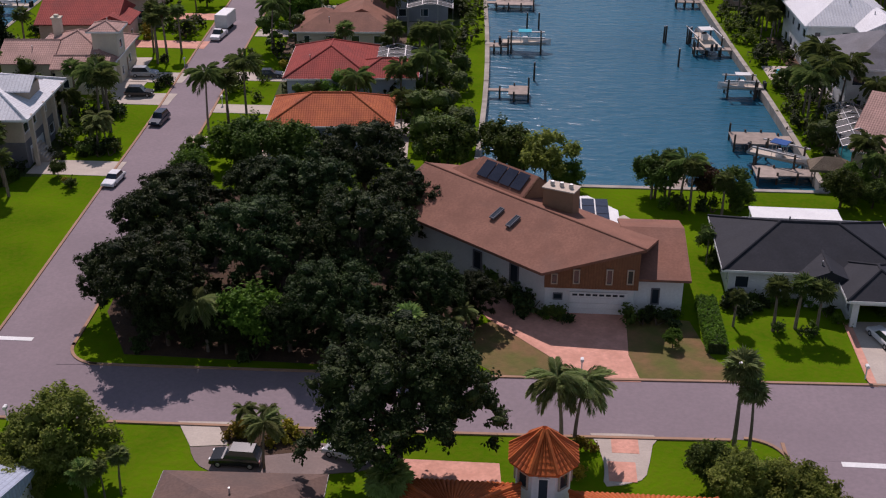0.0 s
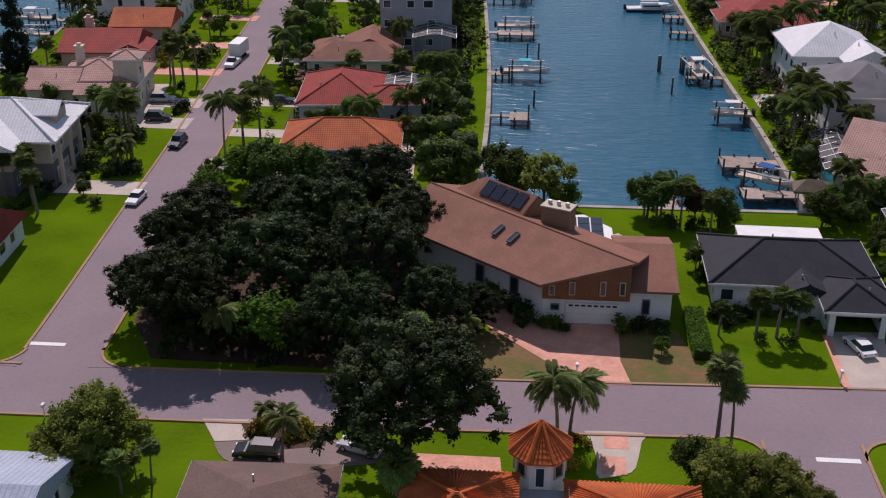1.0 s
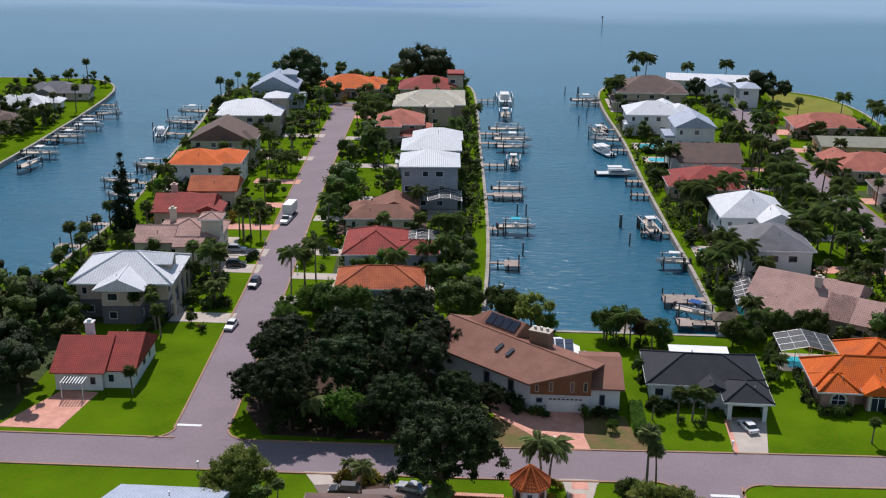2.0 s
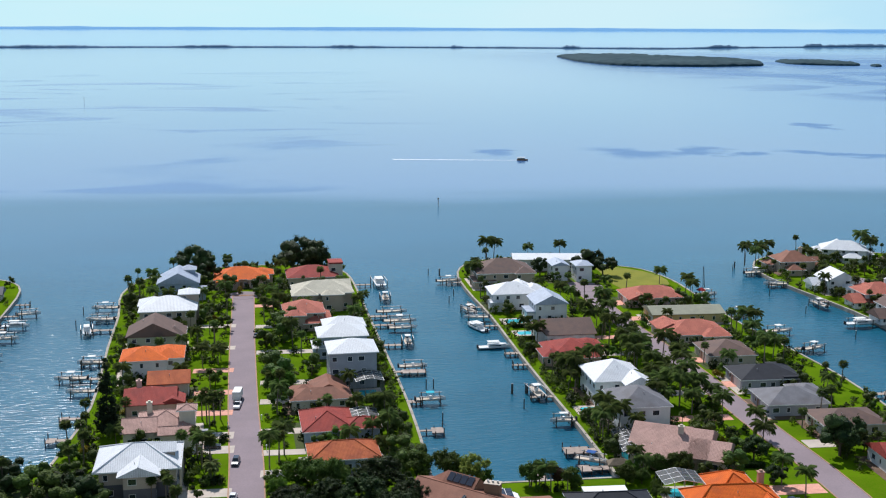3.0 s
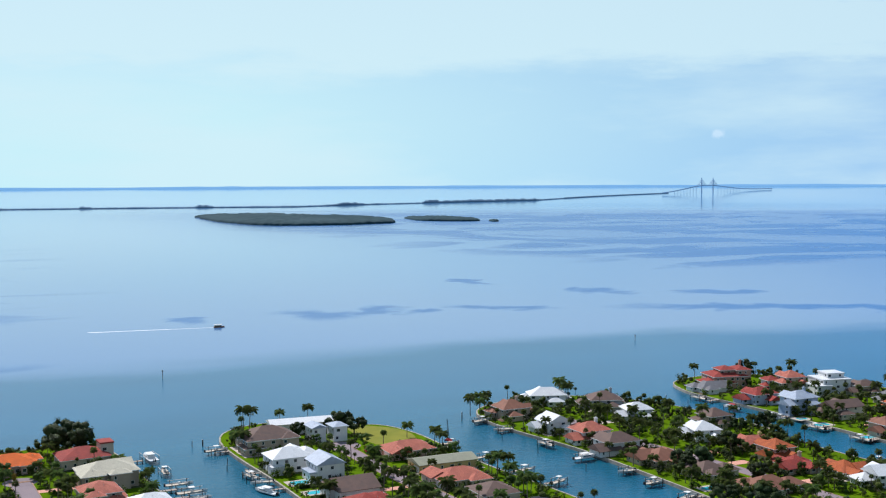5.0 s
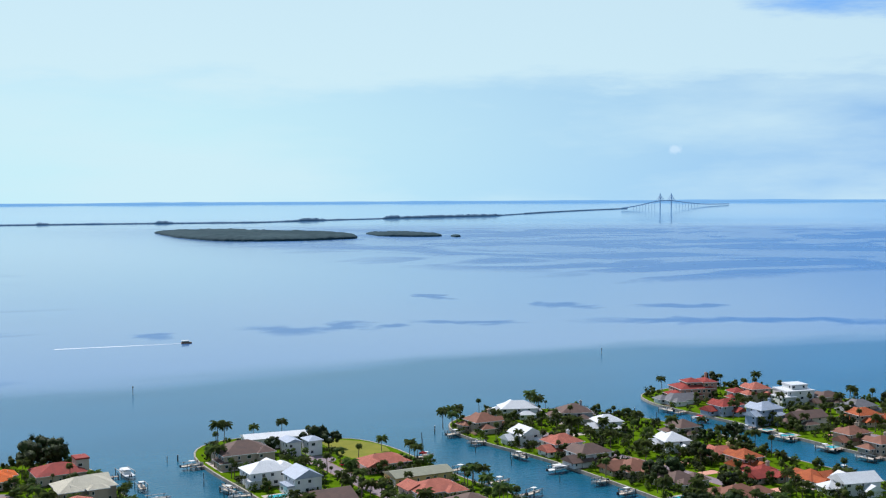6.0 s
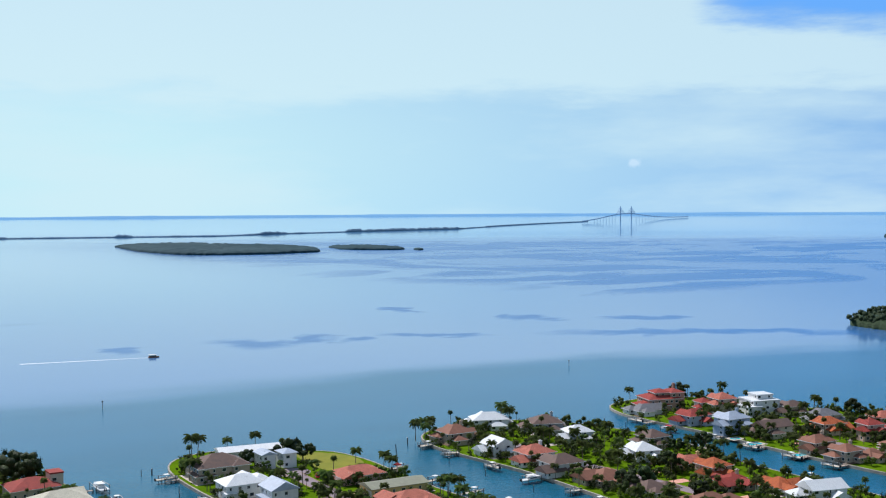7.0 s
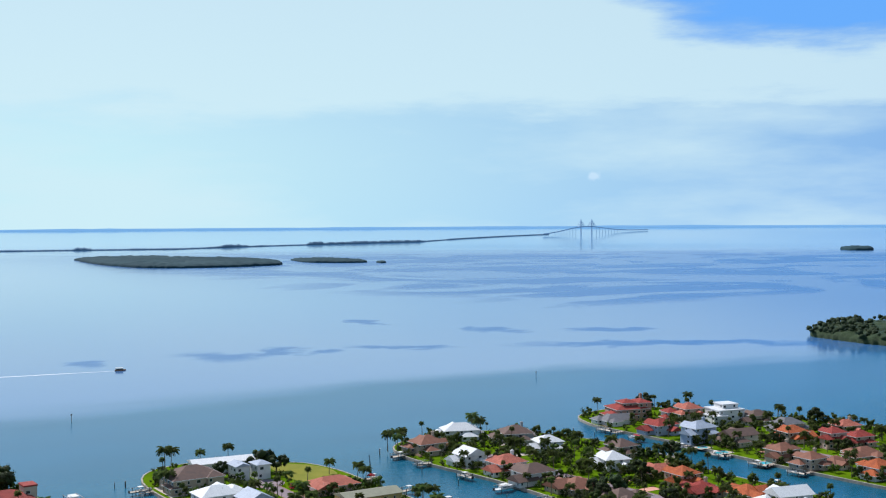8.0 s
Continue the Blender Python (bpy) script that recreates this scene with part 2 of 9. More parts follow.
def water_material():
    """Sea water: a breeze-ruffled reach round the fingers, glassy water beyond it, dark cat's-paws and a streaked
    shoal; far out the colour is paled as mirrored sky.
    """
    m, n, l, b = base_material("sea_water", 0.1, 0.0, 0.45)
    b.inputs["IOR"].default_value = 1.33
    co = n.new("ShaderNodeTexCoord").outputs["Object"]
    sep = n.new("ShaderNodeSeparateXYZ")
    l.new(co, sep.inputs["Vector"])

    def step(value, lo, hi):
        r = n.new("ShaderNodeMapRange")
        r.interpolation_type = "SMOOTHSTEP"
        r.inputs["From Min"].default_value, r.inputs["From Max"].default_value = lo, hi
        l.new(value, r.inputs["Value"])
        return r.outputs["Result"]

    def turned(scale, angle):
        mp = n.new("ShaderNodeMapping")
        mp.inputs["Scale"].default_value, mp.inputs["Rotation"].default_value = scale, (0, 0, radians(angle))
        l.new(co, mp.inputs["Vector"])
        return mp.outputs["Vector"]

    def streaks(vec, scale, detail, twist):
        t = n.new("ShaderNodeTexNoise")
        t.inputs["Scale"].default_value, t.inputs["Detail"].default_value, t.inputs["Distortion"].default_value = scale, detail, twist
        l.new(vec, t.inputs["Vector"])
        return t

    v = turned((1.0, 2.3, 1.0), 14)
    # the line off the points where the breeze drops
    wob = math_node(n, l, "MULTIPLY", noise_fac(n, l, v, 0.004, 0.0, 1.0), 130.0)
    east = math_node(n, l, "MULTIPLY", math_node(n, l, "MAXIMUM", math_node(n, l, "SUBTRACT", sep.outputs["X"], 420.0), 0.0), 0.26)
    calm = step(math_node(n, l, "ADD", math_node(n, l, "ADD", sep.outputs["Y"], east), wob), 655.0, 745.0)
    # the streaked shoal to the east, short of the far causeway
    reach = math_node(n, l, "MULTIPLY", noise_fac(n, l, v, 0.0018, 0.0, 1.0), 500.0)
    away = n.new("ShaderNodeVectorMath")
    away.operation = "LENGTH"
    l.new(co, away.inputs[0])
    shoal = math_node(n, l, "MULTIPLY", math_node(n, l, "MULTIPLY", step(math_node(n, l, "ADD", sep.outputs["X"], reach), 780.0, 1150.0), step(math_node(n, l, "ADD", sep.outputs["Y"], reach), 1150.0, 1450.0)),
                      math_node(n, l, "SUBTRACT", 1.0, step(away.outputs["Value"], 3300.0, 4600.0)))
    wide = turned((0.8, 1.0, 1.0), -24)
    bars = math_node(n, l, "MULTIPLY", step(streaks(wide, 0.0025, 4.5, 2.0).outputs["Fac"], 0.36, 0.54), shoal)
    # cat's-paws of wind: dark patches with ragged rims
    ragged = streaks(co, 0.018, 4.0, 0.6)
    shift, warped = n.new("ShaderNodeVectorMath"), n.new("ShaderNodeVectorMath")
    shift.operation, warped.operation = "MULTIPLY_ADD", "ADD"
    shift.inputs[1].default_value, shift.inputs[2].default_value = (100, 100, 0), (-50, -50, 0)
    l.new(ragged.outputs["Color"], shift.inputs[0])
    l.new(co, warped.inputs[0])
    l.new(shift.outputs["Vector"], warped.inputs[1])
    paws = None
    for x, y, along, deep in ((231, 844, 48, 34), (280, 850, 24, 36), (117, 856, 26, 34), (389, 817, 56, 22), (549, 914, 36, 44), (316, 826, 20, 20), (474, 1060, 28, 30), (600, 712, 170, 26), (640, 850, 60, 30)):
        mp, ln = n.new("ShaderNodeMapping"), n.new("ShaderNodeVectorMath")
        mp.vector_type, ln.operation = "TEXTURE", "LENGTH"
        mp.inputs["Location"].default_value, mp.inputs["Rotation"].default_value, mp.inputs["Scale"].default_value = (x, y, 0), (0, 0, radians(-31)), (along, deep, 1000)
        l.new(warped.outputs["Vector"], mp.inputs["Vector"])
        l.new(mp.outputs["Vector"], ln.inputs[0])
        one = math_node(n, l, "SUBTRACT", 1.0, step(ln.outputs["Value"], 0.35, 1.25))
        paws = one if paws is None else math_node(n, l, "MAXIMUM", paws, one)
    west = math_node(n, l, "MULTIPLY", step(streaks(turned((0.55, 1.2, 1.0), -8), 0.0052, 4.0, 1.2).outputs["Fac"], 0.54, 0.66), math_node(n, l, "SUBTRACT", 1.0, step(sep.outputs["X"], -60.0, 160.0)))
    west = math_node(n, l, "MULTIPLY", west, math_node(n, l, "SUBTRACT", 1.0, step(away.outputs["Value"], 1700.0, 2600.0)))
    ruffle = math_node(n, l, "MAXIMUM", math_node(n, l, "MULTIPLY", west, 0.55), math_node(n, l, "MAXIMUM", math_node(n, l, "MULTIPLY", paws, 0.75), math_node(n, l, "MULTIPLY", bars, 0.8)))
    ruffle = math_node(n, l, "MAXIMUM", ruffle, math_node(n, l, "MULTIPLY", math_node(n, l, "MULTIPLY", step(sep.outputs["X"], 100.0, 1300.0), 0.5), math_node(n, l, "SUBTRACT", 1.0, step(away.outputs["Value"], 3400.0, 4500.0))))
    broken = math_node(n, l, "MAXIMUM", math_node(n, l, "MULTIPLY", ruffle, 0.24), math_node(n, l, "MULTIPLY", math_node(n, l, "SUBTRACT", 1.0, calm), 0.15))
    l.new(math_node(n, l, "ADD", broken, 0.09), b.inputs["Roughness"])
    deep = mixed(n, l, step(sep.outputs["Y"], 330.0, 540.0), mixed(n, l, noise_fac(n, l, v, 0.012), (0.005, 0.083, 0.138), (0.008, 0.098, 0.160)), mixed(n, l, noise_fac(n, l, v, 0.012), (0.007, 0.092, 0.180), (0.009, 0.104, 0.200)))
    # pale sky sheen put into the base colour of calm water, most far out
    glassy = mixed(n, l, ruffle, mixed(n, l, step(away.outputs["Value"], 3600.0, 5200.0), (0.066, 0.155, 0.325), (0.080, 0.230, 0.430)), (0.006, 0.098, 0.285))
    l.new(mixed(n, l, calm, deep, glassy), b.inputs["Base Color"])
    # small waves in the canals, drawn out across the breeze
    waves = streaks(turned((0.7, 2.6, 1.0), 6), 0.36, 5.0, 0.4)
    bumped(n, l, b, math_node(n, l, "MULTIPLY", waves.outputs["Fac"], math_node(n, l, "SUBTRACT", 1.0, step(sep.outputs["Y"], 230.0, 520.0))), 0.7, 0.22)
    return m


def glass_material():
    m, n, l, b = base_material("window_glass", 0.06, 0.0, 0.6)
    b.inputs["Base Color"].default_value = (0.025, 0.035, 0.045, 1)
    return m


GRASS = surface("lawn_grass", (0.086, 0.176, 0.002), (0.050, 0.120, 0.002), 0.11, 2.2, 1.0, bump=0.5, spec=0.0, dirt=(0.125, 0.14, 0.010))
DRYGRASS = surface("dry_lawn", (0.20, 0.115, 0.055), (0.10, 0.115, 0.025), 0.5, 2.0, 0.9, bump=0.5, dirt=(0.13, 0.085, 0.04))
OLIVE_LAWN = surface("olive_lawn", (0.20, 0.20, 0.02), (0.145, 0.165, 0.015), 0.15, 2.2, 0.9, bump=0.5, spec=0.1, dirt=(0.22, 0.19, 0.04))
ASPHALT = surface("weathered_asphalt", (0.262, 0.205, 0.222), (0.228, 0.18, 0.195), 0.12, 3.0, 0.9, bump=0.15, dirt=(0.17, 0.145, 0.15))
CONCRETE = surface("concrete", (0.52, 0.45, 0.38), (0.42, 0.36, 0.31), 0.4, 5.0, 0.85, bump=0.2)
BROWN_DRIVE = surface("brown_drive_asphalt", (0.26, 0.20, 0.18), (0.21, 0.165, 0.15), 0.3, 4.0, 0.9, bump=0.2, dirt=(0.17, 0.13, 0.12))
SEAWALL = surface("seawall_concrete", (0.42, 0.38, 0.33), (0.27, 0.24, 0.20), 0.5, 4.0, 0.9, bump=0.3)
PAVER = surface("pink_pavers", (0.72, 0.36, 0.27), (0.56, 0.275, 0.20), 0.8, 3.0, 0.85, bump=0.3, dirt=(0.42, 0.22, 0.16))
KERB = surface("kerb_concrete", (0.42, 0.25, 0.16), (0.32, 0.20, 0.14), 0.5, 5.0, 0.9, bump=0.1)
PAINT_LINE = surface("road_paint", (0.8, 0.8, 0.78), (0.7, 0.7, 0.68), 0.8, 5.0, 0.7, bump=0.1)
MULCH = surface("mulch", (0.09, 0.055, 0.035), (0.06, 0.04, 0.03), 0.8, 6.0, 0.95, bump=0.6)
BED_EARTH = surface("bed_mulch", (0.16, 0.105, 0.07), (0.10, 0.07, 0.05), 0.4, 3.0, 0.95, bump=0.6)
BED_GREEN = surface("ground_cover_plants", (0.045, 0.075, 0.018), (0.075, 0.085, 0.03), 0.5, 3.0, 0.95, bump=0.9, dirt=(0.03, 0.04, 0.015))
STUCCO = {k: surface("stucco_" + k, c, tuple(v * 0.88 for v in c), 0.5, 5.0, 0.85, bump=0.2, dirt=tuple(v * 0.75 for v in c)) for k, c in {
    "white": (0.74, 0.74, 0.73), "cream": (0.64, 0.58, 0.46), "grey": (0.36, 0.37, 0.40), "tan": (0.46, 0.37, 0.29), "blue": (0.38, 0.45, 0.56),
    "brick": (0.44, 0.27, 0.21), "pink": (0.58, 0.40, 0.34), "dark": (0.17, 0.17, 0.185), "sand": (0.55, 0.47, 0.38), "brown": (0.27, 0.16, 0.10), "green": (0.40, 0.42, 0.30),
    "yellow": (0.60, 0.47, 0.22)}.items()}
ROOF = {
    "orange": roofing("orange_barrel_tile", (0.74, 0.15, 0.018), (0.62, 0.115, 0.018), 0.16, 0.6, stain=(0.35, 0.1, 0.04)),
    "terracotta": roofing("terracotta_tile", (0.50, 0.135, 0.048), (0.37, 0.09, 0.04), 0.16, 0.6, stain=(0.2, 0.07, 0.04)),
    "red": roofing("red_tile", (0.37, 0.066, 0.050), (0.27, 0.052, 0.044), 0.16, 0.6, stain=(0.2, 0.06, 0.05)),
    "salmon": roofing("salmon_tile", (0.52, 0.17, 0.115), (0.40, 0.125, 0.09), 0.16, 0.6, stain=(0.3, 0.12, 0.09)),
    "pink": roofing("pink_tile", (0.50, 0.31, 0.26), (0.40, 0.25, 0.21), 0.16, 0.6, stain=(0.2, 0.14, 0.12)),
    "brown": roofing("brown_shingle", (0.27, 0.125, 0.085), (0.215, 0.098, 0.066), 0.0, 0.0, stain=(0.16, 0.09, 0.07)),
    "umber": roofing("umber_shingle", (0.17, 0.11, 0.09), (0.13, 0.09, 0.08), 0.0, 0.0),
    "grey": roofing("grey_shingle", (0.19, 0.185, 0.20), (0.15, 0.15, 0.16), 0.0, 0.0),
    "black": roofing("charcoal_shingle", (0.034, 0.036, 0.044), (0.026, 0.028, 0.034), 0.0, 0.0, stain=(0.045, 0.045, 0.05)),
    "white": roofing("white_metal_roof", (0.72, 0.73, 0.74), (0.66, 0.67, 0.69), 0.0, 0.9, rough=0.45, depth=0.04, stain=(0.5, 0.5, 0.5)),
    "cream": roofing("cream_tile", (0.60, 0.56, 0.44), (0.52, 0.48, 0.38), 0.16, 0.6, stain=(0.4, 0.36, 0.28)),
    "blue": roofing("blue_grey_metal_roof", (0.42, 0.47, 0.56), (0.36, 0.41, 0.50), 0.0, 0.9, rough=0.45, depth=0.04, stain=(0.3, 0.32, 0.36)),
    "green": roofing("sage_gravel_roof", (0.30, 0.30, 0.22), (0.26, 0.26, 0.20), 0.0, 0.0, stain=(0.22, 0.2, 0.15)),
}
TRIM = surface("white_trim", (0.78, 0.78, 0.76), (0.7, 0.7, 0.69), 0.6, 6.0, 0.6, bump=0.05)
BROWN_SIDING = roofing("brown_board_siding", (0.25, 0.115, 0.06), (0.21, 0.095, 0.05), 0.0, 0.5, depth=0.02, stain=(0.17, 0.08, 0.045))
GLASS = glass_material()
SOLAR = surface("solar_panel", (0.012, 0.016, 0.03), (0.02, 0.024, 0.04), 1.0, 6.0, 0.2, bump=0.0, spec=0.6)
BARK = surface("grey_bark", (0.14, 0.10, 0.075), (0.10, 0.075, 0.06), 1.0, 9.0, 0.95, bump=0.7, vary=0.2)
PALM_BARK = surface("palm_bark", (0.22, 0.18, 0.14), (0.15, 0.12, 0.095), 1.5, 9.0, 0.95, bump=0.7, vary=0.25)
LEAF = {
    "oak": leafage("oak_leaves", (0.022, 0.045, 0.011), (0.082, 0.120, 0.034), (0.008, 0.017, 0.006), 0.18),
    "broad": leafage("broad_leaves", (0.068, 0.122, 0.018), (0.140, 0.200, 0.036), (0.028, 0.055, 0.012), 0.28),
    "bright": leafage("bright_leaves", (0.10, 0.20, 0.02), (0.15, 0.26, 0.03), (0.05, 0.10, 0.015), 0.35),
    "olive": leafage("olive_green_leaves", (0.21, 0.27, 0.042), (0.35, 0.40, 0.095), (0.09, 0.13, 0.024), 0.5),
    "yellow": leafage("yellow_leaves", (0.32, 0.26, 0.02), (0.42, 0.33, 0.03), (0.14, 0.16, 0.02)),
    "rust": leafage("rust_leaves", (0.16, 0.07, 0.03), (0.10, 0.09, 0.03), (0.06, 0.04, 0.02)),
    "palm": leafage("palm_leaves", (0.095, 0.150, 0.035), (0.180, 0.235, 0.070), (0.040, 0.070, 0.018), 0.42),
    # palm leaves again for the near palms, with sunlight put into the colour
    "frond": leafage("sunlit_palm_fronds", (0.20, 0.26, 0.08), (0.33, 0.38, 0.17), (0.09, 0.13, 0.035), 0.5),
    "lime": leafage("lime_palm_leaves", (0.28, 0.42, 0.11), (0.40, 0.54, 0.19), (0.18, 0.28, 0.06), 0.5),
    "dead": leafage("dead_palm_leaves", (0.17, 0.12, 0.07), (0.22, 0.15, 0.09), (0.09, 0.06, 0.04)),
    "pine": leafage("pine_needles", (0.018, 0.034, 0.016), (0.03, 0.05, 0.02), (0.012, 0.02, 0.01)),
    "mangrove": leafage("mangrove_leaves", (0.034, 0.062, 0.024), (0.056, 0.086, 0.032), (0.018, 0.036, 0.016), 0.1),
}
WATER = water_material()
WOOD = surface("weathered_dock_wood", (0.42, 0.34, 0.29), (0.30, 0.25, 0.21), 1.2, 8.0, 0.9, bump=0.4, vary=0.15)
PILE = surface("dark_piling_wood", (0.075, 0.06, 0.05), (0.11, 0.09, 0.07), 1.0, 8.0, 0.95, bump=0.4)
GEL = surface("white_gelcoat", (0.78, 0.78, 0.77), (0.70, 0.71, 0.71), 0.8, 6.0, 0.3, bump=0.0)
DARKTRIM = surface("dark_plastic", (0.03, 0.03, 0.035), (0.045, 0.045, 0.05), 1.0, 6.0, 0.5, bump=0.0)
CANVAS = {"blue": surface("blue_canvas", (0.03, 0.10, 0.30), (0.025, 0.08, 0.24), 0.8, 5.0, 0.8), "teal": surface("teal_canvas", (0.03, 0.42, 0.52), (0.03, 0.35, 0.45), 0.8, 5.0, 0.8),
          "white": surface("white_canvas", (0.72, 0.72, 0.7), (0.62, 0.62, 0.6), 0.8, 5.0, 0.8), "red": surface("red_canvas", (0.5, 0.05, 0.05), (0.4, 0.04, 0.05), 0.8, 5.0, 0.8)}
STEEL = surface("galvanised_steel", (0.5, 0.5, 0.5), (0.4, 0.4, 0.41), 1.0, 6.0, 0.45, 0.7, bump=0.0)
POOL = surface("pool_water", (0.05, 0.42, 0.50), (0.06, 0.48, 0.55), 0.8, 3.0, 0.08, bump=0.05)
THATCH = surface("thatch", (0.20, 0.16, 0.115), (0.14, 0.11, 0.08), 1.2, 9.0, 0.95, bump=0.8)
# far shore: haze given by a pale blue colour and a faint glow
HAZE_LAND = base_material("glowing_haze_shore", 1.0, 0.0, 0.0)[0]
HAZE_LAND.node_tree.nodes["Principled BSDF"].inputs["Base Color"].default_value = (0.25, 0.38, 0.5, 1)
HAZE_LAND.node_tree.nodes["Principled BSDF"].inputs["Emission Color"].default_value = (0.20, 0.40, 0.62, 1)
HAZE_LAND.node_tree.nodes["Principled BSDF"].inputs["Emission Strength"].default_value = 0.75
# woods on the causeway: distance haze put into the base colour
HAZED_WOOD = surface("hazed_causeway_woods", (0.13, 0.21, 0.30), (0.095, 0.165, 0.245), 0.01, 0.06, 0.95, bump=0.3)
# far mangrove, its green blued in the colour to suggest haze
HAZED_ISLE = surface("hazed_island_mangrove", (0.026, 0.060, 0.072), (0.016, 0.042, 0.054), 0.012, 0.08, 0.95, bump=0.3)
# light bridge concrete with the blue of the haze mixed into its colour
HAZE_STEEL = surface("hazed_bridge_concrete", (0.40, 0.52, 0.68), (0.36, 0.48, 0.63), 0.02, 0.2, 0.9, bump=0.0)
CAR_PAINT = {k: surface("car_paint_" + k, c, tuple(v * 0.93 for v in c), 0.6, 6.0, 0.22, bump=0.0, spec=0.6) for k, c in {
    "white": (0.78, 0.78, 0.78), "black": (0.012, 0.013, 0.015), "navy": (0.02, 0.03, 0.05), "silver": (0.42, 0.43, 0.44), "red": (0.4, 0.02, 0.02)}.items()}
TYRE = surface("tyre_rubber", (0.02, 0.02, 0.02), (0.03, 0.03, 0.03), 2.0, 9.0, 0.9)
FOAM = surface("boat_wake_foam", (0.75, 0.78, 0.8), (0.55, 0.62, 0.68), 0.05, 0.4, 0.9, bump=0.0)


# ---------------------------------------------------------------- mesh helpers
def box(bm, x0, y0, z0, x1, y1, z1):
    v = [bm.verts.new(p) for p in ((x0, y0, z0), (x1, y0, z0), (x1, y1, z0), (x0, y1, z0), (x0, y0, z1), (x1, y0, z1), (x1, y1, z1), (x0, y1, z1))]
    for f in ((0, 3, 2, 1), (4, 5, 6, 7), (0, 1, 5, 4), (1, 2, 6, 5), (2, 3, 7, 6), (3, 0, 4, 7)):
        bm.faces.new([v[i] for i in f])


def rod(bm, p, q, r0, r1=None, n=7):
    """A tapered bar from p to q."""
    r1 = r0 if r1 is None else r1
    p, q = Vector(p), Vector(q)
    side = (q - p).orthogonal().normalized()
    up = (q - p).normalized().cross(side)
    rings = [[bm.verts.new(c + r * (math.cos(k * 2 * math.pi / n) * side + math.sin(k * 2 * math.pi / n) * up)) for k in range(n)] for c, r in ((p, r0), (q, r1))]
    for k in range(n):
        bm.faces.new((rings[0][k], rings[0][(k + 1) % n], rings[1][(k + 1) % n], rings[1][k]))
    bm.faces.new(rings[0][::-1])
    bm.faces.new(rings[1])


def prism(bm, pts, z0, z1):
    """A flat polygon (counter-clockwise) given thickness; z1 may be one height per corner."""
    tops = z1 if isinstance(z1, (list, tuple)) else [z1] * len(pts)
    lo = [bm.verts.new((x, y, z0)) for x, y in pts]
    hi = [bm.verts.new((x, y, z)) for (x, y), z in zip(pts, tops)]
    n = len(pts)
    bm.faces.new(hi)
    bm.faces.new(lo[::-1])
    for i in range(n):
        bm.faces.new((lo[i], lo[(i + 1) % n], hi[(i + 1) % n], hi[i]))


def slab(bm, top, thick):
    """A sloping polygon given thickness downwards."""
    hi = [bm.verts.new(p) for p in top]
    lo = [bm.verts.new((p[0], p[1], p[2] - thick)) for p in top]
    n = len(top)
    bm.faces.new(hi)
    bm.faces.new(lo[::-1])
    for i in range(n):
        bm.faces.new((lo[i], lo[(i + 1) % n], hi[(i + 1) % n], hi[i]))


def part(name, bm, material, parent=None, label="", smooth=False):
    me = bpy.data.meshes.new(name)
    bm.to_mesh(me)
    bm.free()
    if smooth:
        me.polygons.foreach_set("use_smooth", [True] * len(me.polygons))
    me.materials.append(material)
    ob = new(name, me)
    ob.parent = parent
    if label:
        tagged(ob, label)
    return ob


def again(ob, name, parent, m):
    """Another object on the same mesh."""
    o = new(name, ob.data)
    o.parent, o.matrix_basis = parent, m
    return o


def raw(name, verts, faces, material, parent=None):
    me = bpy.data.meshes.new(name)
    me.from_pydata(verts, [], faces)
    me.materials.append(material)
    ob = new(name, me)
    ob.parent = parent
    return ob


def thing(name, m, label, category, group="", kind=""):
    ob = new(name)
    ob.matrix_basis = m
    return tagged(ob, label, category, group, kind)


def flat_piece(name, pts, z, thick, material, label, category, kind="structure"):
    bm = bmesh.new()
    prism(bm, pts, z - thick, z)
    bmesh.ops.recalc_face_normals(bm, faces=bm.faces)
    return tagged(part(name, bm, material), label, category, kind=kind)


def smoothed(pts, steps=3):
    """A rounded line through a few plan points."""
    out = []
    for i in range(len(pts) - 1):
        p0, p1, p2, p3 = (Vector(pts[max(0, min(len(pts) - 1, j))]) for j in (i - 1, i, i + 1, i + 2))
        for k in range(steps):
            t = k / steps
            out.append(tuple(0.5 * (2 * p1 + (p2 - p0) * t + (2 * p0 - 5 * p1 + 4 * p2 - p3) * t * t + (3 * p1 - p0 - 3 * p2 + p3) * t ** 3)))
    return out + [tuple(pts[-1])]


def inside(pt, poly):
    x, y = pt
    hit = False
    for i in range(len(poly)):
        (x0, y0), (x1, y1) = poly[i], poly[i - 1]
        if (y0 > y) != (y1 > y) and x < (x1 - x0) * (y - y0) / (y1 - y0) + x0:
            hit = not hit
    return hit


def line_gap(pt, line):
    """The distance of a point from a plan line."""
    best = 1e9
    p = Vector(pt)
    for a0, b0 in zip(line, line[1:]):
        a1, b1 = Vector(a0), Vector(b0)
        t = max(0.0, min(1.0, (p - a1).dot(b1 - a1) / max((b1 - a1).length_squared, 1e-9)))
        best = min(best, (p - a1.lerp(b1, t)).length)
    return best


# ---------------------------------------------------------------- land, sea, roads
GROUND = 1.2
SHORE_4 = smoothed([(700, 150), (470, 230), (420, 300), (392, 355), (372, 400), (352, 440), (332, 456), (308, 455), (290, 447), (282, 430), (280, 410), (284, 364), (285, 302), (290, 242), (294, 200)], 3)
SHORE_3 = smoothed([(255, 196), (256, 250), (252, 303), (259, 352), (254, 384), (245, 412), (227, 434), (205, 445), (177, 440), (160, 427), (154, 405), (156, 380), (160, 357), (163, 333), (164.5, 289), (165, 240), (168, 190)], 3)
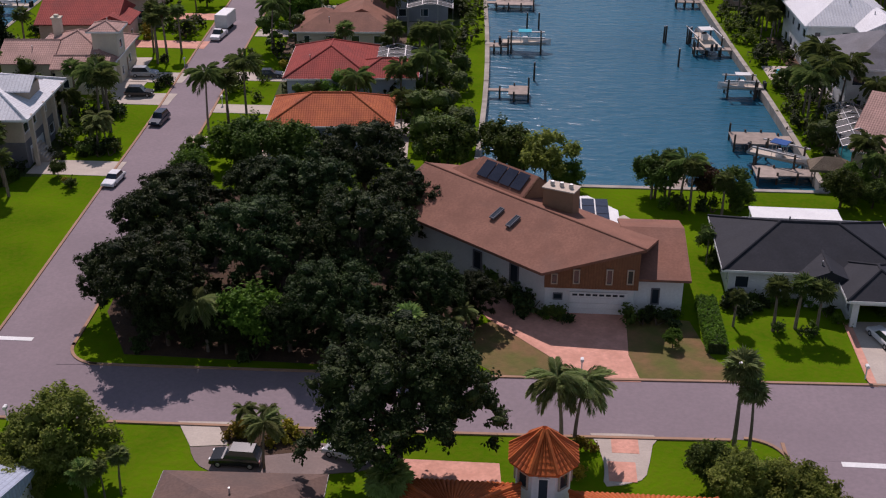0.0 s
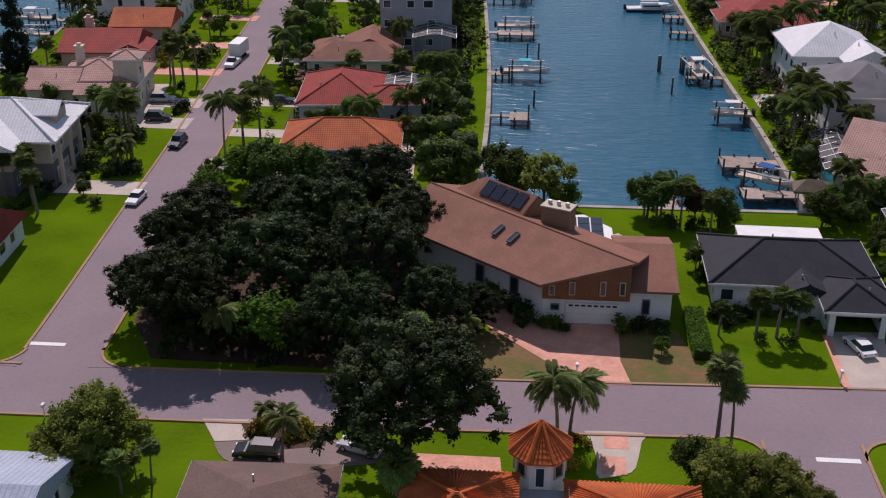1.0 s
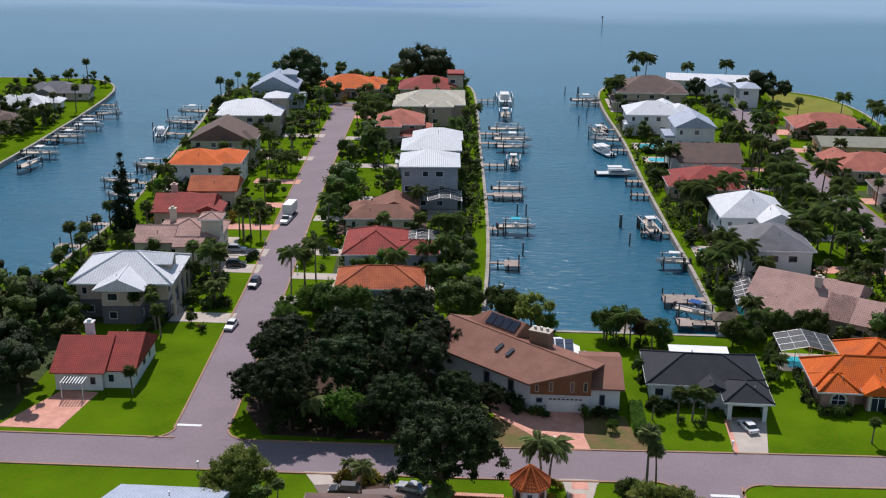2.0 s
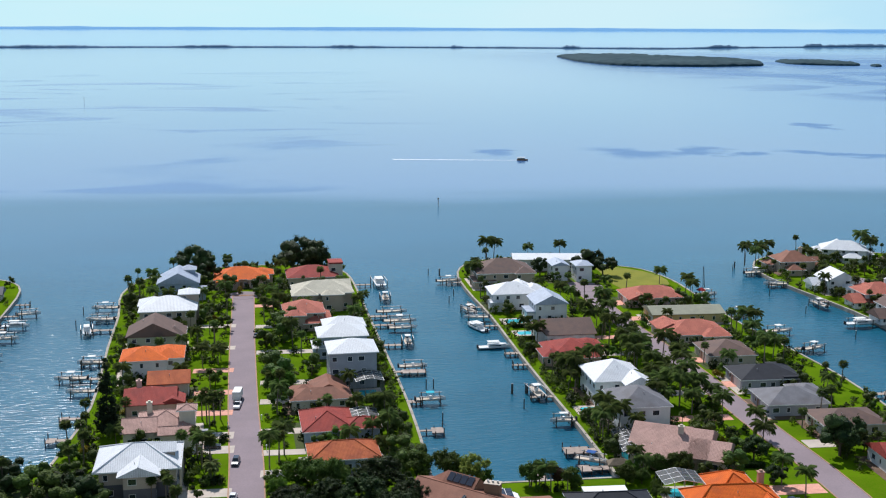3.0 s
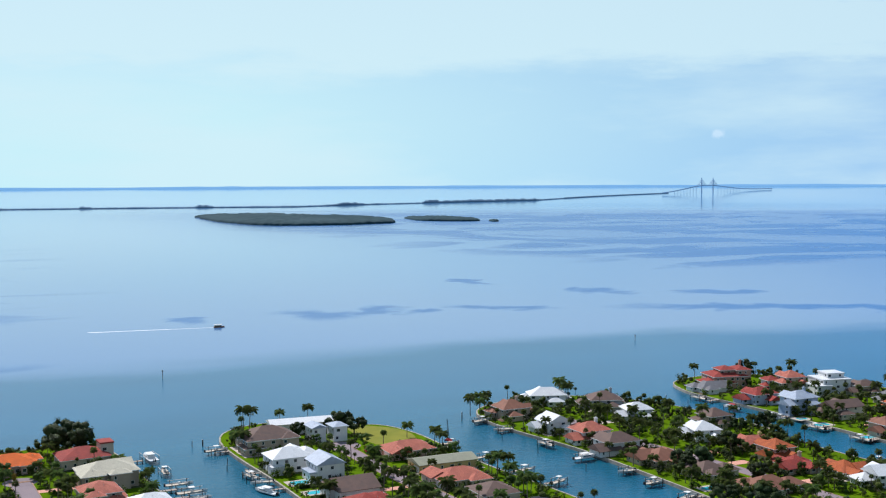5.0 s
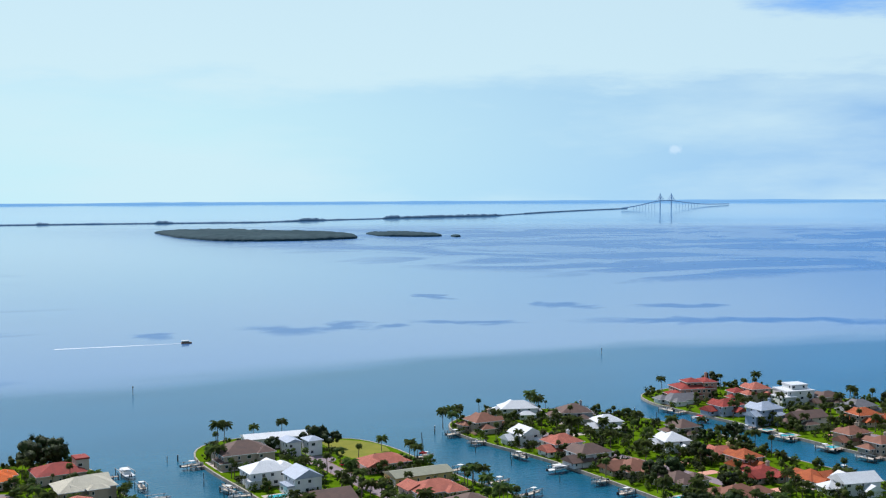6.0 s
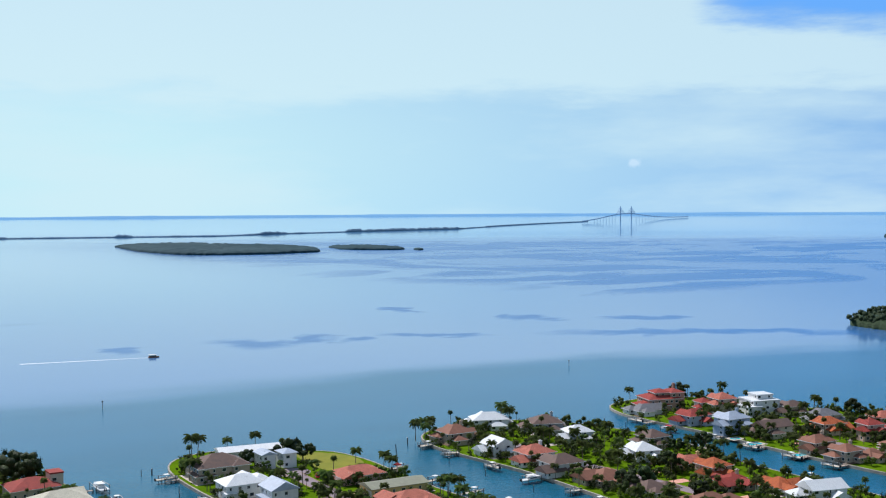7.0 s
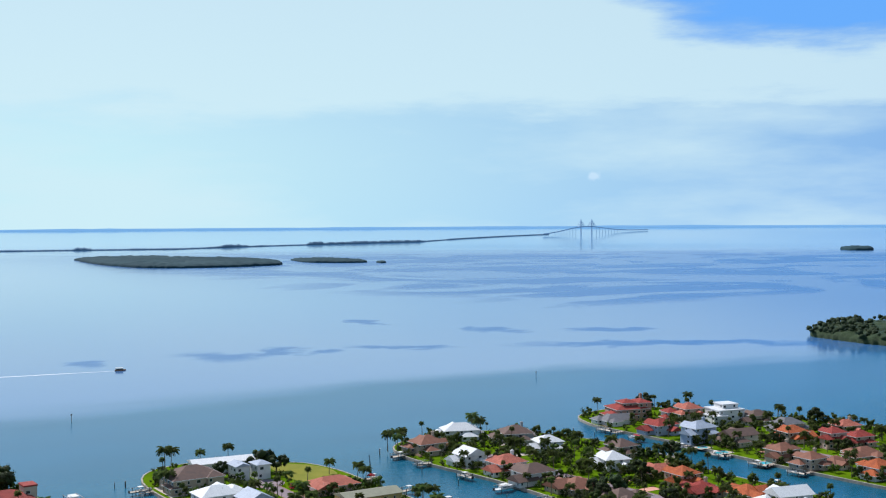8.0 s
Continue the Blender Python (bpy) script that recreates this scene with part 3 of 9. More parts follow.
SHORE_2 = smoothed([(126, 190), (124, 225), (124, 270), (120, 307), (116.5, 335), (115.5, 374), (114.3, 396), (108.5, 416), (97, 426), (81, 440), (60, 445), (42, 437), (33.5, 418), (33, 388), (36, 347), (37.5, 305), (39.5, 263), (41, 238), (42, 207)], 3)
SHORE_1 = smoothed([(1.2, 206.5), (1.2, 235), (0.4, 262), (-1.5, 295), (-4, 333), (-7.3, 387), (-10.6, 420), (-18.5, 432), (-36, 439), (-62, 436), (-77, 429), (-88, 417), (-93, 393), (-89, 360), (-86, 321), (-81, 266), (-83, 221)], 3)
SHORE_0 = smoothed([(-128, 221), (-127, 314), (-127.5, 344), (-128, 366), (-131, 402), (-140, 419), (-155, 423), (-190, 418), (-215, 380), (-225, 230), (-700, 228)], 3)
LAND = [(-700, -300), (700, -300)] + SHORE_4 + SHORE_3 + SHORE_2 + SHORE_1 + SHORE_0
flat_piece("ground", LAND, GROUND, 4.0, GRASS, "mown green lawn covering the built-up fingers of land", "lawn")
for shore in (SHORE_4, SHORE_3, SHORE_2, SHORE_1, SHORE_0, [SHORE_2[-1], SHORE_1[0]], [SHORE_1[-1], SHORE_0[0]], [SHORE_3[-1], SHORE_2[0]], [SHORE_4[-1], SHORE_3[0]]):
    bm = bmesh.new()
    for p, q in zip(shore, shore[1:]):
        d = (Vector(q) - Vector(p)).normalized()
        s = Vector((-d.y, d.x))
        c = [Vector(p) - d * 0.1 - s * 0.35, Vector(q) + d * 0.1 - s * 0.35, Vector(q) + d * 0.1 + s * 0.35, Vector(p) - d * 0.1 + s * 0.35]
        prism(bm, [tuple(v) for v in c], -1.5, GROUND + 0.12)
    tagged(part("seawall", bm, SEAWALL), "weathered concrete seawall with a flat cap along the canal", "seawall", kind="structure")

# the sea is one sheet to the horizon; far out it lifts a little, as the true horizon stands higher than a short flat sea would show
SEA_X, SEA_Y, EYE_H = -90.0, -55.0, 111.5
rings = [0, 150, 300, 420, 500, 560, 640, 720, 820, 950, 1100, 1300, 1600, 2000, 2400, 3000, 3600, 4200, 4800, 5200, 5500, 5900, 6300, 6700, 7100, 7500, 7900, 8300]


SEA_FLAT, SEA_END, SEA_TRUE = 5200.0, 8300.0, 21300.0
SEA_K = 1 - SEA_FLAT / SEA_TRUE


def sea_level(r):
    if r <= SEA_FLAT:
        return 0.0
    return EYE_H * (1 - r * (1 - SEA_K * (r - SEA_FLAT) / (SEA_END - SEA_FLAT)) / SEA_FLAT)


def far_place(heading, dist):
    """A plan point at a true distance and heading (degrees left of +y) from the last camera stand, drawn in under the lifted sea."""
    r = dist if dist <= SEA_FLAT else SEA_FLAT + (SEA_END - SEA_FLAT) * (1 - SEA_FLAT / dist) / SEA_K
    return SEA_X - math.sin(radians(heading)) * r, SEA_Y + math.cos(radians(heading)) * r, sea_level(r), r / dist


SEG = 120
verts, faces = [(SEA_X, SEA_Y, 0)], []
for r in rings[1:]:
    verts += [(SEA_X + r * math.cos(2 * math.pi * k / SEG), SEA_Y + r * math.sin(2 * math.pi * k / SEG), sea_level(r)) for k in range(SEG)]
for k in range(SEG):
    faces.append((0, 1 + k, 1 + (k + 1) % SEG))
for j in range(len(rings) - 2):
    o = 1 + j * SEG
    for k in range(SEG):
        faces.append((o + k, o + SEG + k, o + SEG + (k + 1) % SEG, o + (k + 1) % SEG))
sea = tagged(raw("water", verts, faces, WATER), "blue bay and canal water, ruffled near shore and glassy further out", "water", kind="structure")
sea.data.polygons.foreach_set("use_smooth", [True] * len(sea.data.polygons))

MAIN_ROAD = [(-36.0, 161), (-36.2, 165), (-36.6, 175), (-38.0, 200), (-39.4, 226), (-42.3, 265), (-45.7, 322), (-48.6, 380), (-48.8, 386)]
CROSS_ROAD = [(-250, 158), (-60, 160.5), (-20, 161), (10, 161.7), (40, 162.8), (90, 164), (260, 166)]
SOUTH_ROAD = [(32, 158), (32, 60), (32, -150)]
EAST_ROAD = [(88.5, 164), (87.9, 205), (86.0, 232), (84.8, 256), (83.2, 285), (79, 330), (77, 365), (76.5, 385)]
FAR_ROAD = [(200, 165), (203, 230), (198, 290), (190, 340), (185, 385)]
END_ROAD = [(325, 165), (322, 240), (318, 300), (308, 360), (302, 390)]
ROADS = [(MAIN_ROAD, 7.4), (CROSS_ROAD, 8.0), (SOUTH_ROAD, 8.0), (EAST_ROAD, 7.0), (FAR_ROAD, 6.5), (END_ROAD, 6.5)]


def offset_line(line, d):
    out = []
    for i, p in enumerate(line):
        t = (Vector(line[min(i + 1, len(line) - 1)]) - Vector(line[max(i - 1, 0)])).normalized()
        out.append((p[0] + t.y * d, p[1] - t.x * d))
    return out


def near_other_road(pt, own, grow):
    return any(line_gap(pt, line) < width / 2 + grow for line, width in ROADS if line is not own)


CORNERS = [(-32.5, 165.0), (-39.9, 164.6), (36.0, 158.7), (28.0, 158.4)]
for k, (line, width) in enumerate(ROADS):
    fine = smoothed(line, 8)
    bm = bmesh.new()
    left, right = offset_line(fine, -width / 2), offset_line(fine, width / 2)
    lv, rv = [bm.verts.new((*p, GROUND + 0.02 + 0.004 * k)) for p in left], [bm.verts.new((*p, GROUND + 0.02 + 0.004 * k)) for p in right]
    for i in range(len(fine) - 1):
        bm.faces.new((lv[i], rv[i], rv[i + 1], lv[i + 1]))
    tagged(part("road", bm, ASPHALT), "light grey asphalt street with a pinkish tint", "road", kind="structure")
    bm = bmesh.new()
    for edge in (offset_line(fine, -width / 2 - 0.12), offset_line(fine, width / 2 + 0.12)):
        for p, q in zip(edge, edge[1:]):
            mid = ((p[0] + q[0]) / 2, (p[1] + q[1]) / 2)
            if near_other_road(mid, line, 0.1) or any(math.dist(mid, c) < 3.1 for c in CORNERS):
                continue
            d = (Vector(q) - Vector(p)).normalized()
            s = Vector((-d.y, d.x)) * 0.14
            c = [Vector(p) - s, Vector(q) - s, Vector(q) + s, Vector(p) + s]
            prism(bm, [tuple(v) for v in c], GROUND - 0.1, GROUND + 0.13)
    tagged(part("kerb", bm, KERB), "low tan concrete kerb along the street", "kerb", kind="structure")
for name, x, y, r in (("turning_circle", -48.8, 386.5, 6.2), ("turning_circle", 77, 388, 8), ("turning_circle", 184, 388, 7)):
    flat_piece(name, [(x + r * math.cos(k * math.pi / 14), y + r * math.sin(k * math.pi / 14)) for k in range(28)], GROUND + 0.05, 0.04, ASPHALT, "asphalt turning circle at the street's end", "road")


def fillet(cx, cy, sx, sy, r):
    """Rounded corner of asphalt with its kerb between two streets."""
    mx, my = cx + sx * r, cy + sy * r
    arc = [(mx - sx * r * math.cos(k * math.pi / 16), my - sy * r * math.sin(k * math.pi / 16)) for k in range(9)]
    flat_piece("street_corner", [(cx - sx * 0.3, cy - sy * 0.3)] + (arc if sx * sy < 0 else arc[::-1]), GROUND + 0.05, 0.04, ASPHALT, "rounded asphalt street corner", "road")
    bm = bmesh.new()
    for p, q in zip(arc, arc[1:]):
        d = (Vector(q) - Vector(p)).normalized()
        s = Vector((-d.y, d.x)) * 0.14
        c = [Vector(p) - s, Vector(q) - s, Vector(q) + s, Vector(p) + s]
        prism(bm, [tuple(v) for v in c], GROUND - 0.1, GROUND + 0.13)
    tagged(part("kerb", bm, KERB), "low tan concrete kerb round the street corner", "kerb", kind="structure")


fillet(-32.5, 165.0, 1, 1, 3.2), fillet(-39.9, 164.6, -1, 1, 3.0), fillet(36.0, 158.7, 1, -1, 3.0), fillet(28.0, 158.4, -1, -1, 3.0)
flat_piece("street_corner", [(27.9, 156.0), (36.1, 156.0), (36.3, 159.4), (27.7, 159.2)], GROUND + 0.036, 0.03, ASPHALT, "asphalt at the mouth of the side street", "road")
for x0, x1, y in ((-40.0, -36.5, 168.6), (31.9, 35.5, 155.7)):
    flat_piece("stop_line", [(x0, y - 0.3), (x1, y - 0.3), (x1, y + 0.3), (x0, y + 0.3)], GROUND + 0.045, 0.01, PAINT_LINE, "white painted stop line on the asphalt", "road marking")


# ---------------------------------------------------------------- houses
FOOTPRINTS, BEDS = [], []


def blocked(x, y, grow=0.0):
    """True where a house, drive or pool stands."""
    for cx, cy, w, d, rot in FOOTPRINTS:
        c, s = math.cos(radians(rot)), math.sin(radians(rot))
        u, v = (x - cx) * c + (y - cy) * s, -(x - cx) * s + (y - cy) * c
        if abs(u) < w / 2 + grow and abs(v) < d / 2 + grow:
            return True
    return False


def wall_shell(bm, x0, y0, x1, y1, z0, floors, storey, openings):
    """Walls 0.2 m thick with real openings: openings[side] holds lists per floor of (centre, width, sill, head)."""
    t = 0.2
    for side, (length, place) in enumerate((
            (x1 - x0, lambda a, b, o, q: (x0 + a, y0 + o, x0 + b, y0 + q)), (y1 - y0, lambda a, b, o, q: (x1 - q, y0 + a, x1 - o, y0 + b)),
            (x1 - x0, lambda a, b, o, q: (x0 + a, y1 - q, x0 + b, y1 - o)), (y1 - y0, lambda a, b, o, q: (x0 + o, y0 + a, x0 + q, y0 + b)))):
        lo, hi = (0, length) if side % 2 == 0 else (t, length - t)

        def piece(a, b, za, zb):
            if b - a > 0.01 and zb - za > 0.01:
                xa, ya, xb, yb = place(a, b, 0, t)
                box(bm, xa, ya, za, xb, yb, zb)
        for f in range(floors):
            base = z0 + f * storey
            holes = sorted(openings[side][f])
            pos = lo
            for c, w, sill, head in holes:
                piece(pos, c - w / 2, base, base + storey)
                piece(c - w / 2, c + w / 2, base, base + sill)
                piece(c - w / 2, c + w / 2, base + head, base + storey)
                pos = c + w / 2
            piece(pos, hi, base, base + storey)


PANES = {}


def window(parent, w, h, m, frame_mat):
    """Window: frame, and a dark pane under it."""
    key = (round(w, 2), round(h, 2), frame_mat.name)
    if key not in PANES:
        bm = bmesh.new()
        b = 0.1
        ring = [[bm.verts.new((sx * (w / 2 - k), yy, h / 2 + sz * (h / 2 - k))) for sx, sz in ((-1, -1), (1, -1), (1, 1), (-1, 1))] for yy in (-0.05, 0.08) for k in (0.0, b)]
        for r0, r1 in ((0, 1), (1, 3), (3, 2), (2, 0)):
            for k in range(4):
                bm.faces.new((ring[r0][k], ring[r0][(k + 1) % 4], ring[r1][(k + 1) % 4], ring[r1][k]))
        fr = part("window", bm, frame_mat, parent)
        bm = bmesh.new()
        box(bm, -w / 2 + b, 0.055, b, w / 2 - b, 0.075, h - b)
        pn = part("pane", bm, GLASS, fr)
        fr.matrix_basis = m
        PANES[key] = (fr, pn)
        return fr
    fr = again(PANES[key][0], "window", parent, m)
    again(PANES[key][1], "pane", fr, Matrix())
    return fr


def hip_roof(bm, x0, y0, x1, y1, z, pitch, over=0.6, kind="hip", thick=0.16):
    """Roof solid over a rectangle; returns the ridge height."""
    x0, y0, x1, y1 = x0 - over, y0 - over, x1 + over, y1 + over
    z -= over * pitch * 0.5
    w, d = x1 - x0, y1 - y0
    along_x = w >= d
    if kind == "gable_y":
        along_x = False
    if kind == "gable_x":
        along_x = True
    rise = pitch * (d if along_x else w) / 2
    cut = min(w, d) / 2 if kind == "hip" else 0.0
    if kind == "flat":
        box(bm, x0 + over * 0.6, y0 + over * 0.6, z - 0.1, x1 - over * 0.6, y1 - over * 0.6, z + 0.5)
        return z + 0.5
    cx, cy = (x0 + x1) / 2, (y0 + y1) / 2
    if along_x:
        r0, r1 = (x0 + cut, cy, z + rise), (x1 - cut, cy, z + rise)
    else:
        r0, r1 = (cx, y0 + cut, z + rise), (cx, y1 - cut, z + rise)
    base = [(x0, y0), (x1, y0), (x1, y1), (x0, y1)]
    hi = [bm.verts.new((*p, z)) for p in base]
    lo = [bm.verts.new((*p, z - thick)) for p in base]
    a1, b1 = bm.verts.new(r0), (bm.verts.new(r1) if (Vector(r0) - Vector(r1)).length > 0.05 else None)
    b1 = b1 or a1
    quads = ((hi[0], hi[1], b1, a1), (hi[2], hi[3], a1, b1), (hi[1], hi[2], b1), (hi[3], hi[0], a1)) if along_x else \
            ((hi[1], hi[2], b1, a1), (hi[3], hi[0], a1, b1), (hi[0], hi[1], a1), (hi[2], hi[3], b1))
    for q in quads:
        q = list(dict.fromkeys(q))
        bm.faces.new(q)
    for i in range(4):
        bm.faces.new((lo[i], lo[(i + 1) % 4], hi[(i + 1) % 4], hi[i]))
    bm.faces.new(lo[::-1])
    return z + rise


def house(label, x, y, w, d, rot, roof, wall, floors=1, kind="hip", pitch=0.4, storey=3.1, garage="", sparse=False, wings=(), chimney=None, seed=0, trim=TRIM, caps=False, over=0.6, base="", blank="", open_wing=-1, dormer=False):
    """A house with its wings: each wing is (dx, dy, w, d, floors, kind); walls with openings, windows, doors, eaves and roofs."""
    rng = random.Random(seed * 77 + int(x * 13) + int(y * 7))
    ob = thing("house", pose(x, y, GROUND, 0, 0, rot), label, "house", "waterfront houses")
    blocks = [(0, 0, w, d, floors, kind), *wings]
    if y > 205:
        BEDS.append(1)
        c, s = math.cos(radians(rot)), math.sin(radians(rot))
        rim = [(x + (u * c - v * s), y + (u * s + v * c)) for u, v in ((-w / 2 - 2.2, -d / 2 - 2.6), (w / 2 + 2.2, -d / 2 - 2.6), (w / 2 + 2.2, d / 2 + 1.4), (-w / 2 - 2.2, d / 2 + 1.4))]
        flat_piece("planting_bed", rim, GROUND + 0.012 + 0.0004 * len(BEDS), 0.01, (BED_EARTH, BED_GREEN, CONCRETE)[rng.choice((0, 1, 1, 2))], "planting bed and paving round a house", "planting bed")
    for i, (dx, dy, ww, dd, fl, kd) in enumerate(blocks):
        x0, y0, x1, y1 = dx - ww / 2, dy - dd / 2, dx + ww / 2, dy + dd / 2
        c, s = math.cos(radians(rot)), math.sin(radians(rot))
        FOOTPRINTS.append((x + dx * c - dy * s, y + dx * s + dy * c, ww, dd, rot))
        holes = []
        doors = []
        for side in range(4):
            length = ww if side % 2 == 0 else dd
            per = []
            for f in range(fl):
                row = []
                pos = rng.uniform(1.2, 2.2)
                gar = garage == "senw"[side]
                if i == 0 and f == 0 and gar:
                    row.append((length * 0.3, 4.9, 0.0, 2.3))
                    doors.append((side, length * 0.3, 4.9, 2.3, "garage_door"))
                    row.append((length * 0.3 + 3.9, 1.0, 0.0, 2.15))
                    doors.append((side, length * 0.3 + 3.9, 1.0, 2.15, "front_door"))
                    pos = length * 0.3 + 5.6
                if i == open_wing and side == 0:
                    row.append((length / 2, 4.3, 0.0, 2.35))
                    pos = length
                if "senw"[side] in blank:
                    pos = length
                while pos < length - 1.3:
                    wd = rng.choice((1.0, 1.4, 1.8))
                    mid = ((x0 + pos, y0), (x1, y0 + pos), (x0 + pos, y1), (x0, y0 + pos))[side]
                    covered = any(abs(mid[0] - bx) < bw / 2 + 0.5 and abs(mid[1] - by) < bd / 2 + 0.5 and f < bf for j, (bx, by, bw, bd, bf, bk) in enumerate(blocks) if j != i)
                    if pos + wd / 2 < length - 0.9 and not covered:
                        row.append((pos, wd, 0.85, 2.25))
                    pos += rng.uniform(2.8, 4.4) * (1.7 if sparse else 1.0) * (2.2 if side == (1 if x > 0 else 3) else 1.0) if side != 2 else 16.0
                per.append(row)
            holes.append(per)
        bm = bmesh.new()
        if base:
            wall_shell(bm, x0, y0, x1, y1, 0, 1, storey, holes)
            part("ground_floor_wall", bm, STUCCO[base], ob)
            bm = bmesh.new()
            wall_shell(bm, x0, y0, x1, y1, storey, fl - 1, storey, [per[1:] for per in holes])
        else:
            wall_shell(bm, x0, y0, x1, y1, 0, fl, storey, holes)
        top = fl * storey
        if kd.startswith("gable"):
            oz = top - 0.6 * pitch * 0.5
            rise = pitch * ((dd if kd == "gable_x" else ww) / 2)
            ends = (((x0, y0), (x0, y1)), ((x1, y0), (x1, y1))) if kd == "gable_x" else (((x0, y0), (x1, y0)), ((x0, y1), (x1, y1)))
            for (ax, ay), (bx, by) in ends:
                mx, my = (ax + bx) / 2, (ay + by) / 2
                tx, ty = (0.1 if ax == x0 and kd == "gable_x" else -0.1 if kd == "gable_x" else 0), (0.1 if ay == y0 and kd != "gable_x" else -0.1 if kd != "gable_x" else 0)
                tri = [(ax, ay, top), (bx, by, top), (mx, my, top + rise * 0.97)]
                v0 = [bm.verts.new(p) for p in tri]
                v1 = [bm.verts.new((p[0] + tx, p[1] + ty, p[2])) for p in tri]
                bm.faces.new(v0)
                bm.faces.new(v1[::-1])
        part("wall", bm, STUCCO[wall], ob)
        for side in range(4):
            for f in range(fl):
                for c0, wd, sill, head in holes[side][f]:
                    if sill == 0.0:
                        continue
                    z = f * storey + sill
                    m = (pose(x0 + c0, y0 + 0.06, z), pose(x1 - 0.06, y0 + c0, z, 0, 0, 90), pose(x0 + c0, y1 - 0.06, z, 0, 0, 180), pose(x0 + 0.06, y0 + c0, z, 0, 0, -90))[side]
                    window(ob, wd, head - sill, m, trim)
        for side, c0, wd, hh, nm in doors:
            bm = bmesh.new()
            if nm == "garage_door":
                for k in range(4):
                    box(bm, -wd / 2, 0.0, k * hh / 4 + 0.015, wd / 2, 0.06, (k + 1) * hh / 4 - 0.015)
                box(bm, -wd / 2, 0.02, 0, wd / 2, 0.05, hh)
            else:
                box(bm, -wd / 2, 0.0, 0, wd / 2, 0.06, hh)
                box(bm, -wd / 2 + 0.2, -0.02, 1.2, wd / 2 - 0.2, 0.0, hh - 0.2)
            o = part(nm, bm, TRIM if nm == "garage_door" else STUCCO["brown"], ob)
            o.matrix_basis = (pose(x0 + c0, y0 + 0.06, 0), pose(x1 - 0.06, y0 + c0, 0, 0, 0, 90), pose(x0 + c0, y1 - 0.06, 0, 0, 0, 180), pose(x0 + 0.06, y0 + c0, 0, 0, 0, -90))[side]
        bm = bmesh.new()
        ridge = hip_roof(bm, x0, y0, x1, y1, top + 0.12, pitch, over, kind=kd)
        rf = part("roof", bm, ROOF[roof], ob)
        # soffit vents and pipes that stick out of the slopes
        for k in range(0 if sparse else 1):
            px, py = rng.uniform(-ww * 0.25, ww * 0.25), rng.choice((-1, 1)) * dd * 0.22
            bm = bmesh.new()
            fall = {"gable_x": dd / 2 - abs(py), "gable_y": ww / 2 - abs(px), "flat": 0.0}.get(kd, min(ww / 2 - abs(px), dd / 2 - abs(py)))
            rod(bm, (dx + px, dy + py, top), (dx + px, dy + py, top + pitch * fall + 0.75), 0.08, n=6)
            part("vent_pipe", bm, STEEL, rf)
        if caps:
            u0, v0, u1, v1 = x0 - over, y0 - over, x1 + over, y1 + over
            half = min(u1 - u0, v1 - v0) / 2
            wide = u1 - u0 >= v1 - v0
            if kd != "hip":
                wide = kd == "gable_x"
            cut = half if kd == "hip" else 0
            mx, my = (u0 + u1) / 2, (v0 + v1) / 2
            r0, r1 = ((u0 + cut, my, ridge), (u1 - cut, my, ridge)) if wide else ((mx, v0 + cut, ridge), (mx, v1 - cut, ridge))
            lines = [(r0, r1)] if (Vector(r0) - Vector(r1)).length > 0.1 else []
            if kd == "hip":
                zz = top + 0.02
                lines += [((u0, v0, zz), r0), ((u1, v1, zz), r1), ((u1, v0, zz), r1 if wide else r0), ((u0, v1, zz), r0 if wide else r1)]
            for p, q in lines:
                bm = bmesh.new()
                rod(bm, p, q, 0.13, n=6)
                part("ridge_cap", bm, ROOF[roof], rf)
        bm = bmesh.new()
        loops = [[bm.verts.new(p) for p in ((x0 - o2, y0 - o2, zz), (x1 + o2, y0 - o2, zz), (x1 + o2, y1 + o2, zz), (x0 - o2, y1 + o2, zz))] for zz, o2 in ((top - 0.25, over + 0.02), (top, over + 0.02), (top, over - 0.01), (top - 0.25, over - 0.01))]
        for k in range(4):
            for q in range(4):
                bm.faces.new((loops[k][q], loops[k][(q + 1) % 4], loops[(k + 1) % 4][(q + 1) % 4], loops[(k + 1) % 4][q]))
        if kd == "hip":
            part("fascia", bm, trim, ob)
        else:
            bm.free()
    if dormer:
        # a wide dormer on the street side and the raised steps under it
        e0, zt = w / 2 + over, floors * storey
        bm = bmesh.new()
        lo = [(e0 - 5.4, -2.0), (e0 - 1.5, -2.0), (e0 - 1.5, 2.0), (e0 - 5.4, 2.0)]
        prism(bm, lo, zt, zt + 1.9)
        dm = part("dormer", bm, STUCCO["tan"], ob)
        for sy in (-1, 1):
            bm = bmesh.new()
            slab(bm, [(e0 - 6.8, 0, zt + 3.0), (e0 - 1.1, 0, zt + 3.0), (e0 - 1.1, sy * 2.5, zt + 1.75), (e0 - 6.8, sy * 2.5, zt + 1.75)][::sy], 0.16)
            part("dormer_roof", bm, ROOF[roof], dm)
        for k in range(6):
            bm = bmesh.new()
            box(bm, w / 2 + 0.3 * (5 - k), -4.6, 0, w / 2 + 0.3 * (6 - k), -1.8, 0.3 * (k + 1))
            part("step", bm, CONCRETE, ob)
        for yy in (-5.6, -1.2, 2.6, 6.0):
            bm = bmesh.new()
            box(bm, w / 2 + 0.6, yy - 0.22, 0, w / 2 + 1.04, yy + 0.22, zt)
            part("column", bm, STUCCO["sand"], ob)
    if chimney:
        bm = bmesh.new()
        cx, cy, ch = chimney
        box(bm, cx - 0.6, cy - 0.5, floors * storey, cx + 0.6, cy + 0.5, ch)
        box(bm, cx - 0.75, cy - 0.65, ch, cx + 0.75, cy + 0.65, ch + 0.2)
